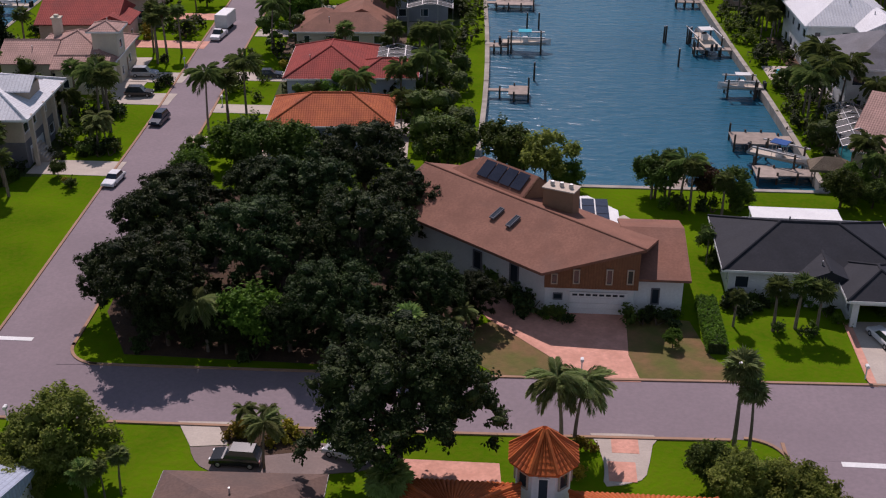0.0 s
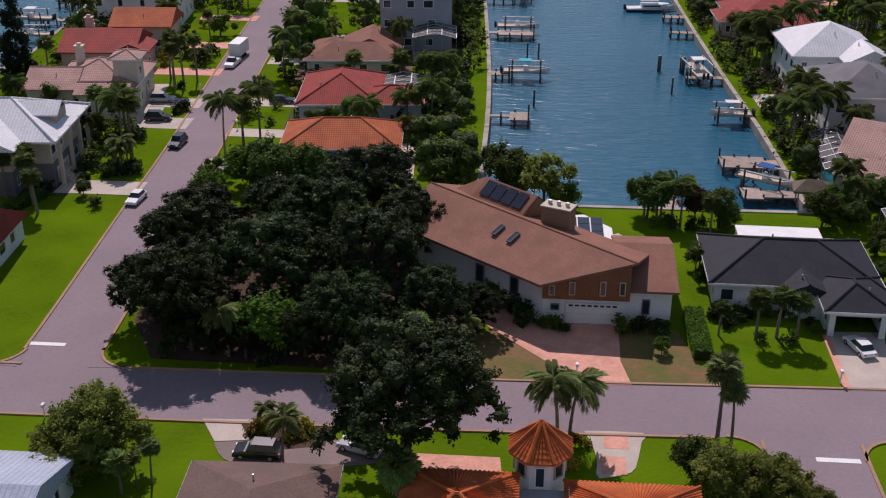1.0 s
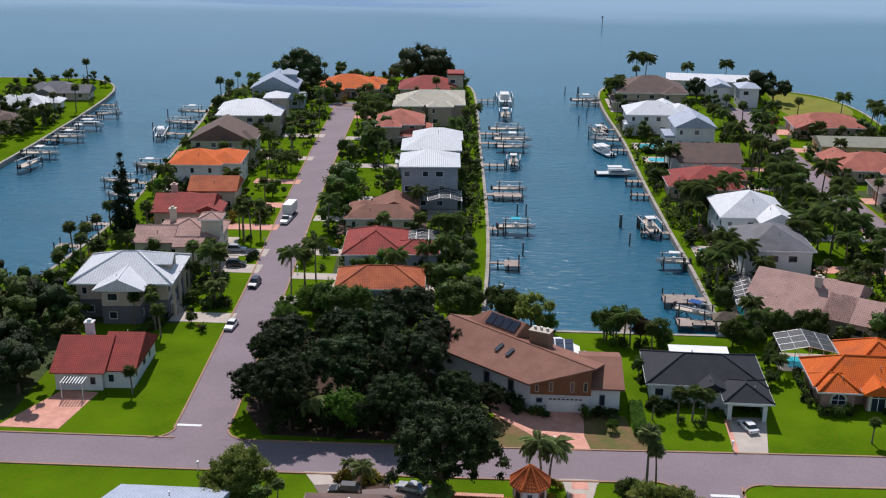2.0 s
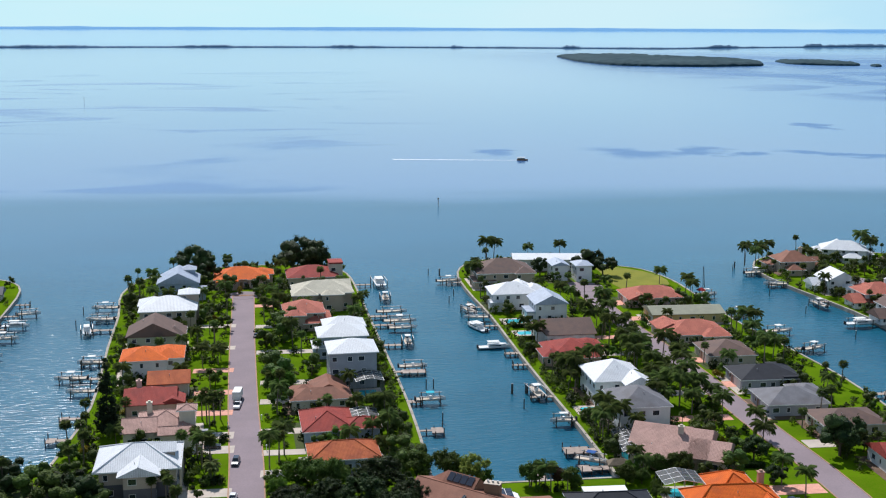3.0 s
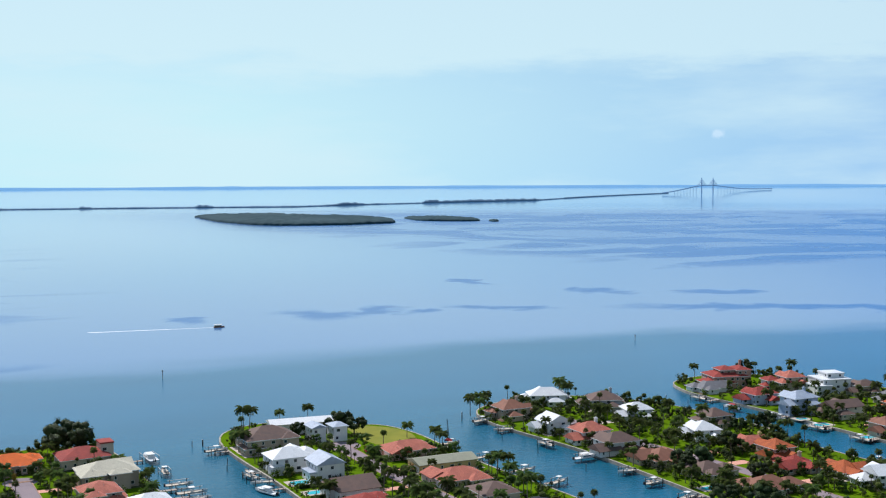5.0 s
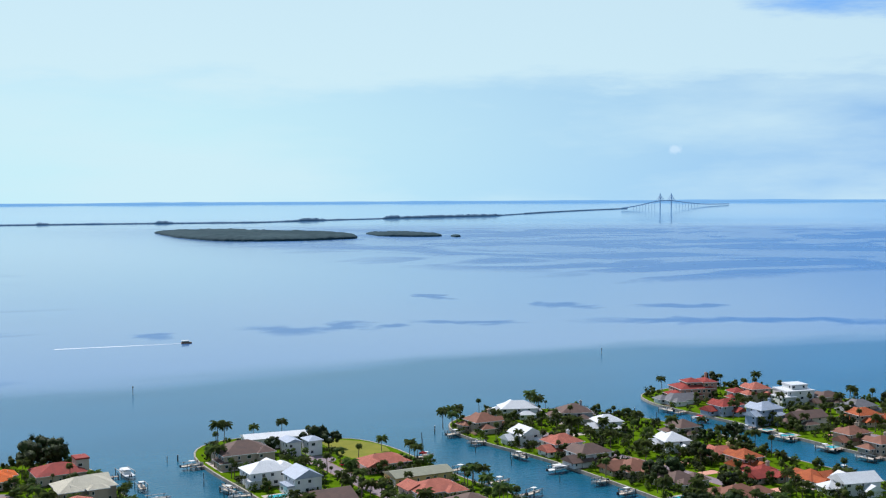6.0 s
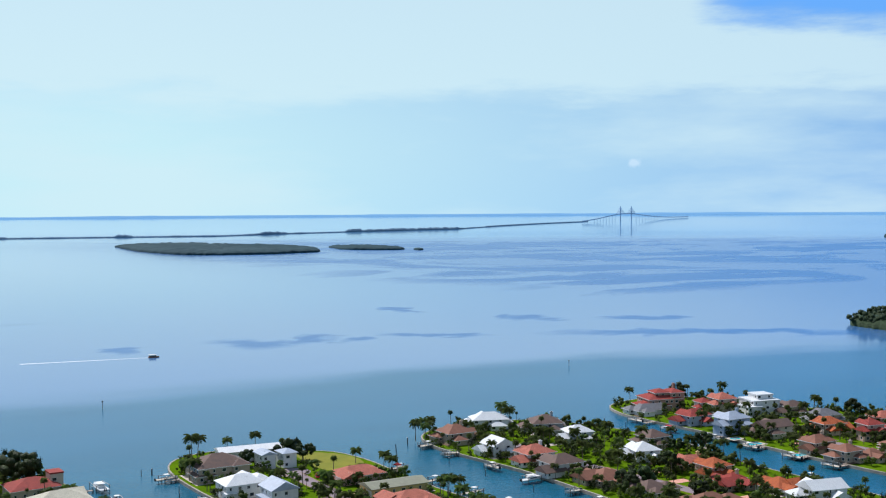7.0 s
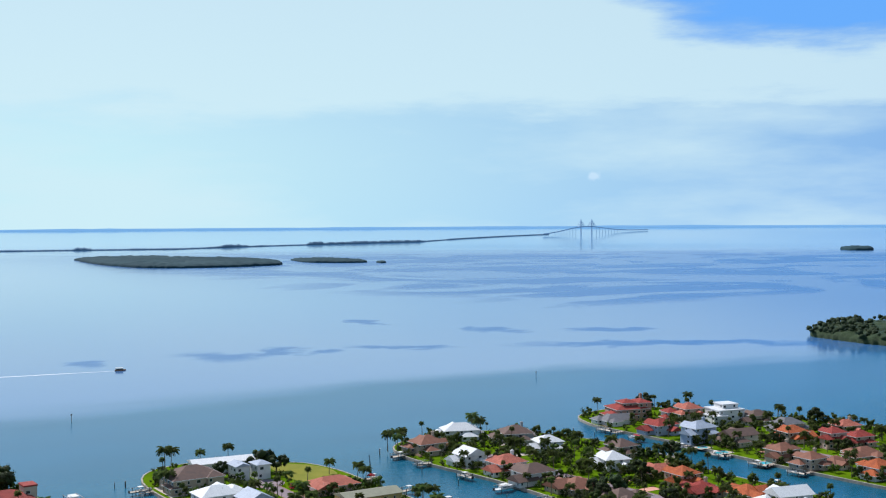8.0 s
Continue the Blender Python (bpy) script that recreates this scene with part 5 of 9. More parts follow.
    for k in range(4):
        t0, t1 = 0.10 + k * 0.20, 0.28 + k * 0.20
        bm = bmesh.new()
        slab(bm, [foot0.lerp(foot1, t0).lerp(top0.lerp(top1, t0), 0.2) + lift, foot0.lerp(foot1, t1).lerp(top0.lerp(top1, t1), 0.2) + lift, foot0.lerp(foot1, t1).lerp(top0.lerp(top1, t1), 0.9) + lift, foot0.lerp(foot1, t0).lerp(top0.lerp(top1, t0), 0.9) + lift], 0.08)
        part("solar_panel", bm, SOLAR, ob, "dark framed solar collector")
    # chimney with a white cap and pots
    bm = bmesh.new()
    prism(bm, [(9.0, 186.2), (11.9, 185.0), (12.6, 186.6), (9.7, 187.8)], 3.0, 8.7)
    ch = part("chimney", bm, STUCCO["brown"], ob, "wide brown chimney with a white cap")
    bm = bmesh.new()
    prism(bm, [(8.85, 186.15), (11.95, 184.85), (12.75, 186.65), (9.65, 187.95)], 8.7, 8.82)
    part("chimney_cap", bm, STUCCO["sand"], ch)
    for x, y in ((9.9, 186.7), (10.8, 186.4), (11.7, 186.0)):
        bm = bmesh.new()
        rod(bm, (x, y, 8.9), (x, y, 9.25), 0.24, 0.2, 8)
        part("chimney_pot", bm, STEEL, ch)
    # skylights on the slope
    for x, y in ((4.6, 184.4), (6.2, 182.9)):
        ax = (r_front - r_back).normalized()
        dn = (e_front - r_front) - ax * (e_front - r_front).dot(ax)
        dn.normalize()
        up = ax.cross(dn)
        up = up if up.z > 0 else -up
        # height of the slope there
        nrm = up
        zc = r_back.z - (nrm.x * (x - r_back.x) + nrm.y * (y - r_back.y)) / nrm.z
        rot = Matrix((ax, dn, ax.cross(dn))).transposed().to_4x4()
        if (rot @ Vector((0, 0, 1))).z < 0:
            rot = Matrix((-ax, dn, (-ax).cross(dn))).transposed().to_4x4()
        m = Matrix.Translation((x, y, zc)) @ rot
        bm = bmesh.new()
        for xa, ya, xb, yb in ((-0.27, -0.85, 0.27, -0.78), (-0.27, 0.78, 0.27, 0.85), (-0.27, -0.78, -0.21, 0.78), (0.21, -0.78, 0.27, 0.78)):
            box(bm, xa, ya, 0.0, xb, yb, 0.2)
        fr = part("skylight", bm, STUCCO["dark"], ob, "long skylight with a dark frame")
        fr.matrix_basis = m
        bm = bmesh.new()
        box(bm, -0.21, -0.78, 0.02, 0.21, 0.78, 0.15)
        part("pane", bm, GLASS, fr)
    # pale flat sun-panel roof behind the wing
    bm = bmesh.new()
    prism(bm, [(11.5, 189.5), (17.0, 188.6), (17.0, 193.0), (14.0, 196.5), (11.5, 196.0)], 0, 3.4)
    fl = part("terrace_roof", bm, TRIM, ob, "flat white terrace roof")
    for i in range(3):
        for j in range(3):
            bm = bmesh.new()
            box(bm, 11.8 + i * 1.45, 190.0 + j * 1.9, 3.42, 13.1 + i * 1.45, 191.75 + j * 1.9, 3.5)
            part("solar_panel", bm, SOLAR, fl)


brown_house()


# ---------------------------------------------------------------- the houses on the south side of the cross street
def tile_slope(parent, a, b, c, d, step=0.34, rows=0.42):
    """Barrel tiles over a slope: eave a-b, top d-c; rounded rows of overlapping tiles as one piece."""
    a, b, c, d = (Vector(p) for p in (a, b, c, d))
    bm = bmesh.new()
    nu = max(2, int((b - a).length / step))
    nv = max(2, int(((d - a).length + (c - b).length) / 2 / rows))
    up = (b - a).cross(d - a).normalized()
    for i in range(nu):
        for j in range(nv):
            def at(u, v):
                return a.lerp(b, u).lerp(d.lerp(c, u), v)
            u0, u1, v0, v1 = i / nu, (i + 1) / nu, j / nv, (j + 1.12) / nv
            if (at(u1, v0) - at(u0, v0)).length < 0.06:
                continue
            row0 = [at(u0 + (u1 - u0) * k / 4, v0) + up * (0.05 + 0.11 * math.sin(math.pi * k / 4)) for k in range(5)]
            row1 = [at(u0 + (u1 - u0) * k / 4, min(v1, 1)) + up * (0.0 + 0.10 * math.sin(math.pi * k / 4)) for k in range(5)]
            v_0, v_1 = [bm.verts.new(p) for p in row0], [bm.verts.new(p) for p in row1]
            for k in range(4):
                bm.faces.new((v_0[k], v_0[k + 1], v_1[k + 1], v_1[k]))
            foot = [bm.verts.new(p - up * 0.07) for p in row0]
            for k in range(4):
                bm.faces.new((foot[k], foot[k + 1], v_0[k + 1], v_0[k]))
    o = part("tiles", bm, ROOF_TILE, parent)
    tagged(o, kind="stuff")
    return o


ROOF_TILE = surface("glazed_orange_clay_tile", (0.56, 0.14, 0.035), (0.40, 0.095, 0.03), 0.7, 4.0, 0.6, bump=0.2, dirt=(0.28, 0.08, 0.035))


def tower_house():
    ob = thing("house", pose(0, 0, GROUND), "white villa with orange tile roofs and an octagonal tower", "house", "houses south of the street")
    FOOTPRINTS.extend([(9.0, 140.0, 22.0, 12.0, 0), (9.2, 148.6, 6.0, 6.0, 0)])
    cx, cy, r, top = 9.15, 148.2, 2.05, 5.35
    bm = bmesh.new()
    octo = [(cx + r * math.cos(radians(22.5 + 45 * k)), cy + r * math.sin(radians(22.5 + 45 * k))) for k in range(8)]
    prism(bm, octo, 0, top)
    part("tower_wall", bm, STUCCO["white"], ob, "white octagonal stucco tower")
    bm = bmesh.new()
    ro, peak = r + 0.5, top + 2.0
    eave = [(cx + ro * math.cos(radians(22.5 + 45 * k)), cy + ro * math.sin(radians(22.5 + 45 * k)), top - 0.05) for k in range(8)]
    crown = [(cx + 0.12 * math.cos(radians(22.5 + 45 * k)), cy + 0.12 * math.sin(radians(22.5 + 45 * k)), peak) for k in range(8)]
    lo = [bm.verts.new((p[0], p[1], p[2] - 0.12)) for p in eave]
    hi, tp = [bm.verts.new(p) for p in eave], [bm.verts.new(p) for p in crown]
    for k in range(8):
        bm.faces.new((hi[k], hi[(k + 1) % 8], tp[(k + 1) % 8], tp[k]))
        bm.faces.new((lo[k], lo[(k + 1) % 8], hi[(k + 1) % 8], hi[k]))
    bm.faces.new(lo[::-1])
    bm.faces.new(tp)
    base = part("tower_roof", bm, ROOF_TILE, ob, "eight-sided orange clay tile roof")
    for k in range(8):
        tile_slope(base, eave[k], eave[(k + 1) % 8], crown[(k + 1) % 8], crown[k])
        bm = bmesh.new()
        rod(bm, Vector(eave[k]) + Vector((0, 0, 0.1)), Vector(crown[k]) + Vector((0, 0, 0.12)), 0.16, n=6)
        part("hip_cap", bm, ROOF_TILE, base)
    for ang, w, h in ((-90, 0.8, 1.9), (-45, 0.95, 1.3), (-135, 0.95, 1.3), (0, 0.95, 1.3), (180, 0.95, 1.3)):
        rr = r * math.cos(radians(22.5)) + 0.09
        window(ob, w, h, pose(cx + rr * math.cos(radians(ang)), cy + rr * math.sin(radians(ang)), 2.9 if h > 1.5 else 3.5, 0, 0, ang + 90), STUCCO["tan"] if h < 1.5 else TRIM)
    # balcony in front of the tower
    bm = bmesh.new()
    box(bm, 7.4, 142.4, 2.5, 11.4, 146.3, 2.7)
    bal = part("balcony", bm, STUCCO["grey"], ob, "small balcony with a white rail")
    for x0, y0, x1, y1 in ((7.4, 142.4, 11.4, 142.5), (7.4, 142.5, 7.5, 145.9), (11.3, 142.5, 11.4, 145.9)):
        bm = bmesh.new()
        box(bm, x0, y0, 3.25, x1, y1, 3.35)
        part("rail", bm, TRIM, bal)
    for k in range(14):
        bm = bmesh.new()
        box(bm, 7.55 + k * 0.28, 142.42, 2.4, 7.6 + k * 0.28, 142.47, 3.25)
        part("baluster", bm, TRIM, bal)
    # wings
    for x0, x1, y0, y1, zt in ((-0.5, 7.0, 136.5, 146.2, 3.7), (11.6, 20.5, 136.5, 146.4, 3.1)):
        bm = bmesh.new()
        box(bm, x0, y0, 0, x1, y1, zt)
        part("wall", bm, STUCCO["white"], ob)
        xm, ym, o, rise = (x0 + x1) / 2, (y0 + y1) / 2, 0.6, 2.0
        e4 = [(x0 - o, y0 - o, zt), (x1 + o, y0 - o, zt), (x1 + o, y1 + o, zt), (x0 - o, y1 + o, zt)]
        hw = (y1 - y0) / 2 + o
        p0, p1 = (min(x0 - o + hw, xm - 0.2), ym, zt + rise), (max(x1 + o - hw, xm + 0.2), ym, zt + rise)
        bm = bmesh.new()
        vs = [bm.verts.new(p) for p in (*e4, p0, p1)]
        for f in ((0, 1, 5, 4), (1, 2, 5), (2, 3, 4, 5), (3, 0, 4), (3, 2, 1, 0)):
            bm.faces.new([vs[i] for i in f])
        wing = part("roof", bm, ROOF_TILE, ob, "low orange clay tile hip roof")
        tile_slope(wing, e4[2], e4[3], p0, p1)
        tile_slope(wing, e4[1], e4[2], p1, p1)
        tile_slope(wing, e4[3], e4[0], p0, p0)
        for p, q in ((p0, p1), (e4[3], p0), (e4[2], p1), (e4[0], p0), (e4[1], p1)):
            bm = bmesh.new()
            rod(bm, Vector(p) + Vector((0, 0, 0.1)), Vector(q) + Vector((0, 0, 0.1)), 0.16, n=6)
            part("hip_cap", bm, ROOF_TILE, wing)


tower_house()
house("low house with a weathered dark brown shingle roof", -11.6, 140.7, 10.6, 12.5, 2, "umber", "tan", 1, "hip", 0.34, 3.0)
house("low house with a pale grey metal roof", -33.5, 140.5, 12.5, 12.0, 0, "blue", "white", 1, "gable_x", 0.3, 3.2)


# ---------------------------------------------------------------- pool cages, terraces, drives
def pool_cage(x, y, w, d, rot, h=3.4):
    """Screened pool enclosure: posts, beams and mesh panes over a paved deck."""
    ob = thing("pool_cage", pose(x, y, GROUND, 0, 0, rot), "screened pool enclosure with an aluminium frame", "pool cage", "pool cages")
    FOOTPRINTS.append((x, y, w, d, rot))
    bm = bmesh.new()
    box(bm, -w / 2, -d / 2, 0, w / 2, d / 2, 0.06)
    part("deck", bm, CONCRETE, ob)
    bm = bmesh.new()
    box(bm, -w * 0.3, -d * 0.3, 0.062, w * 0.3, d * 0.3, 0.07)
    part("pool", bm, POOL, ob, "turquoise pool water")
    nx, ny = max(3, int(w / 2.0)), max(3, int(d / 2.0))

    def top(x0):
        return h + 0.9 * (1 - abs(x0) / (w / 2))
    for i in range(nx + 1):
        xx = -w / 2 + w * i / nx
        bm = bmesh.new()
        rod(bm, (xx, -d / 2, top(xx)), (xx, d / 2, top(xx)), 0.07, n=4)
        part("beam", bm, STEEL, ob)
        for yy in (-d / 2, d / 2):
            bm = bmesh.new()
            rod(bm, (xx, yy, 0), (xx, yy, top(xx)), 0.06, n=4)
            part("post", bm, STEEL, ob)
    for j in range(ny + 1):
        yy = -d / 2 + d * j / ny
        for s in (-1, 1):
            bm = bmesh.new()
            rod(bm, (s * w / 2, yy, h), (0, yy, h + 0.9), 0.07, n=4)
            part("beam", bm, STEEL, ob)
            bm = bmesh.new()
            rod(bm, (s * w / 2, yy, 0), (s * w / 2, yy, h), 0.06, n=4)
            part("post", bm, STEEL, ob)
    for i in range(nx):
        for j in range(ny):
            xa, xb = -w / 2 + w * i / nx + 0.08, -w / 2 + w * (i + 1) / nx - 0.08
            ya, yb = -d / 2 + d * j / ny + 0.08, -d / 2 + d * (j + 1) / ny - 0.08
            bm = bmesh.new()
            slab(bm, [(xa, ya, top(xa)), (xb, ya, top(xb)), (xb, yb, top(xb)), (xa, yb, top(xa))], 0.02)
            part("screen", bm, SCREEN, ob)


def screen_material():
    """Fine dark insect mesh: half of the light passes between the threads."""
    m, n, l, b = base_material("insect_screen", 0.6)
    b.inputs["Base Color"].default_value = (0.07, 0.075, 0.08, 1)
    b.inputs["Alpha"].default_value = 0.5
    return m


SCREEN = screen_material()
pool_cage(52.5, 197.4, 8.5, 7.0, -1)
pool_cage(47.6, 220.0, 5.0, 14.0, -4)
pool_cage(-12.2, 245.0, 7.6, 6.6, 4, 3.2)
pool_cage(-9.5, 270.5, 7.5, 8.0, 4, 4.6)


def pool(x, y, w, d, rot):
    ob = thing("swimming_pool", pose(x, y, GROUND, 0, 0, rot), "turquoise swimming pool with a pale paved surround", "pool", "swimming pools")
    FOOTPRINTS.append((x, y, w + 3, d + 3, rot))
    bm = bmesh.new()
    box(bm, -w / 2 - 1.5, -d / 2 - 1.3, 0, w / 2 + 1.5, d / 2 + 1.3, 0.07)
    part("surround", bm, CONCRETE, ob)
    bm = bmesh.new()
    pts = [(w / 2 * math.copysign(abs(math.cos(k * math.pi / 12)) ** 0.5, math.cos(k * math.pi / 12)), d / 2 * math.copysign(abs(math.sin(k * math.pi / 12)) ** 0.5, math.sin(k * math.pi / 12))) for k in range(24)]
    prism(bm, pts, 0.03, 0.076)
    part("water_surface", bm, POOL, ob)


for x, y, w, d, rot in ((43.2, 340.5, 7, 5, 2), (44.0, 325.5, 6, 4, 2), (18.6, 194.0, 2.2, 6, 35), (46.5, 251.0, 5, 4, 2), (284, 330.5, 7, 4.5, 0), (283.5, 303, 7, 4, 0), (172, 268.5, 6, 4, 0), (278.8 + 6, 344.0, 5, 4, 0)):
    pool(x, y, w, d, rot)


def drive(pts, material, label="pale concrete driveway to the street"):
    flat_piece("driveway", pts, GROUND + 0.05, 0.06, material, label, "driveway")
    cx, cy = sum(p[0] for p in pts) / len(pts), sum(p[1] for p in pts) / len(pts)
    FOOTPRINTS.append((cx, cy, max(p[0] for p in pts) - min(p[0] for p in pts), max(p[1] for p in pts) - min(p[1] for p in pts), 0))


drive([(13.2, 165.7), (17.6, 165.8), (16.8, 170.0), (17.0, 177.0), (8.6, 177.2), (5.5, 179.5), (1.5, 179.8), (4.2, 175.4)], PAVER, "pink paver driveway curving to the garage")
drive([(37.4, 166.6), (41.2, 166.7), (43.0, 177.6), (37.6, 177.4)], CONCRETE, "pale concrete driveway with a brick edge")
flat_piece("paver_edge", [(36.7, 166.6), (37.4, 166.6), (37.6, 177.4), (36.9, 177.4)], GROUND + 0.05, 0.05, PAVER, "pink paver edging strip beside the driveway", "paving")
drive(smoothed([(13.0, 158.2), (18.0, 158.3), (17.8, 157.0), (17.5, 155.4), (17.2, 154.0), (16.6, 152.6), (14.0, 151.7), (13.9, 153.2), (13.9, 154.6), (13.6, 156.4)], 2), CONCRETE, "pale concrete drive apron with pink panels")
drive([(-19.9, 157.3), (-15.5, 157.5), (-15.2, 154.5), (-18.0, 154.1)], CONCRETE, "pale concrete drive apron at the street")
drive(smoothed([(-18.0, 154.0), (-17.2, 152.4), (-15.7, 151.2), (-12.3, 150.6), (-10.4, 151.0), (-6.7, 151.6), (-3.2, 152.6), (-3.0, 155.4), (-6.9, 155.2), (-8.8, 155.3), (-10.6, 154.4), (-12.8, 153.5), (-15.1, 154.4)], 2), BROWN_DRIVE, "brownish asphalt drive that curves behind a garden bed")
flat_piece("garden_bed", smoothed([(-15.2, 154.7), (-12.6, 154.1), (-10.6, 154.9), (-9.2, 156.4), (-11.5, 157.3), (-15.2, 157.4)], 2), GROUND + 0.03, 0.03, MULCH, "mulched garden bed between the drive and street", "garden bed")
drive([(-2.0, 153.8), (6.0, 153.8), (6.5, 148.5), (-2.0, 148.0)], PAVER, "pink paver forecourt behind the oak")
for x0, y0, x1, y1, mt in ((14.6, 155.8, 16.7, 157.7, PAVER), (14.2, 152.3, 16.3, 154.7, PAVER)):
    flat_piece("paver_panel", [(x0, y0), (x1, y0), (x1, y1), (x0, y1)], GROUND + 0.062, 0.02, mt, "pink paver panel set in the concrete apron", "paving")
flat_piece("dry_lawn", [(5.6, 166.0), (13.4, 166.0), (9.6, 170.6), (4.6, 175.0), (1.6, 172.6), (2.6, 168.4)], GROUND + 0.02, 0.02, DRYGRASS, "thin brownish lawn beside the driveway", "lawn")
flat_piece("dry_lawn", [(17.5, 166.2), (26.4, 166.5), (24.0, 170.5), (22.8, 176.4), (16.9, 176.8), (16.7, 170.0)], GROUND + 0.02, 0.02, DRYGRASS, "thin brownish lawn with shrubs", "lawn")
for x0, x1, y, h, mt in ((-52.5, -43.2, 242, 4.6, CONCRETE), (-52.0, -42.5, 232.6, 4.8, CONCRETE), (-51.0, -48.4, 237.4, 5.0, CONCRETE), (-52.4, -41.5, 207.6, 4.4, CONCRETE), (-57, -44.5, 258.5, 4, PAVER), (-56, -45.6, 275, 4, PAVER), (-58, -46.6, 295, 4, PAVER), (-62, -47.6, 318, 4, CONCRETE), (-61, -49, 344, 4, CONCRETE),
                         (-36.0, -26.0, 229.5, 3.4, CONCRETE), (-37.2, -26.5, 243.5, 4.0, CONCRETE), (-38.0, -29.5, 266, 4, CONCRETE), (-38.6, -20, 282, 4, CONCRETE), (-41, -22.5, 312, 4, CONCRETE), (-42.6, -33.5, 342, 4, CONCRETE), (-44.4, -30.5, 370, 4, PAVER), (-35.9, -24.5, 217, 4.0, CONCRETE),
                         (62, 80.6, 242, 4.2, PAVER), (62, 80.8, 262, 4.2, CONCRETE), (60, 78, 300, 4, CONCRETE), (62, 76, 318, 4, PAVER), (88.2, 91.2, 268, 5, PAVER), (89, 91.4, 242.5, 5.5, CONCRETE), (87.3, 90.5, 291, 5, PAVER), (84.5, 87.0, 316, 5, PAVER), (82, 88, 340, 5, PAVER), (81, 87, 362, 7, PAVER),
                         (91.2, 98, 222, 5, CONCRETE), (70, 84, 196.5, 5.0, PAVER), (174, 188, 351, 5, CONCRETE), (175, 190, 331, 5, CONCRETE), (180, 194, 308, 5, CONCRETE), (200, 211, 311, 5, PAVER), (202, 210, 293, 5, PAVER), (204, 213, 260, 5, PAVER), (196, 207, 378, 5, CONCRETE), (296, 304, 380, 5, CONCRETE), (297, 310, 352, 5, CONCRETE), (300, 315, 320, 5, PAVER)):
    drive([(x0, y - h / 2), (x1, y - h / 2), (x1, y + h / 2), (x0, y + h / 2)], mt)
drive([(-65, 166), (-56, 166), (-54.5, 177.5), (-60, 178)], PAVER, "tan paver driveway in front of the red-roofed house")

flat_piece("vacant_lawn", smoothed([(91, 384), (104, 381), (111.5, 390), (112, 402), (107.5, 413), (98, 422), (91, 424), (90, 410), (89, 396), (91, 384)], 2)[:-1], GROUND + 0.02, 0.02, OLIVE_LAWN, "open yellowish lawn on an unbuilt waterfront plot", "lawn")


# ---------------------------------------------------------------- plants
def sprigs(lobes, clumps, per, size, spread, seed, up_bias=0.85, bunch=14, knot=1.0):
    """Many small leaf sprigs gathered in clumps, the clumps in bunches over a few rounded masses; uneven, with dark gaps."""
    rng = np.random.default_rng(seed)
    lobes = np.array(lobes, float)
    share = (lobes[:, 3] * lobes[:, 4] + lobes[:, 3] * lobes[:, 5])
    bunches = max(len(lobes), clumps // bunch)
    pick = rng.choice(len(lobes), bunches, p=share / share.sum())
    d = rng.normal(size=(bunches, 3))
    d /= np.linalg.norm(d, axis=1)[:, None]
    d[:, 2] = np.where(d[:, 2] < -0.6, -d[:, 2] * 0.6, d[:, 2])
    heart = lobes[pick, :3] + d * lobes[pick, 3:6] * rng.uniform(0.66, 0.98, bunches)[:, None]
    girth = lobes[pick, 3:6].mean(axis=1) * rng.uniform(0.20, 0.40, bunches) * knot
    which = np.arange(clumps) % bunches
    e = rng.normal(size=(clumps, 3)) + d[which] * 0.7
    e /= np.linalg.norm(e, axis=1)[:, None]
    centre = heart[which] + e * (girth[which] * rng.uniform(0.6, 1.12, clumps))[:, None]
    c = np.repeat(centre, per, 0) + rng.normal(size=(clumps * per, 3)) * spread
    out = np.repeat(e, per, 0) * 0.8 + rng.normal(size=(clumps * per, 3)) * 0.7
    out[:, 2] += up_bias
    out /= np.linalg.norm(out, axis=1)[:, None]
    side = np.cross(out, rng.normal(size=out.shape))
    side /= np.linalg.norm(side, axis=1)[:, None]
    fwd = np.cross(out, side)
    s = size * rng.uniform(0.6, 1.35, len(c))[:, None]
    bend = out * s * 0.25
    v = np.stack([c - fwd * s, c + side * s * 0.55 + bend, c + fwd * s, c - side * s * 0.55 + bend], 1).reshape(-1, 3)
    n = len(c)
    f = np.arange(n * 4).reshape(n, 4)
    return v, f, heart, girth


def ball(level):
    bm = bmesh.new()
    bmesh.ops.create_icosphere(bm, subdivisions=level, radius=1.0)
    bm.verts.ensure_lookup_table()
    v, f = np.array([p.co[:] for p in bm.verts]), np.array([[p.index for p in q.verts] for q in bm.faces])
    bm.free()
    return v, f


BALLS = ball(1), ball(2)


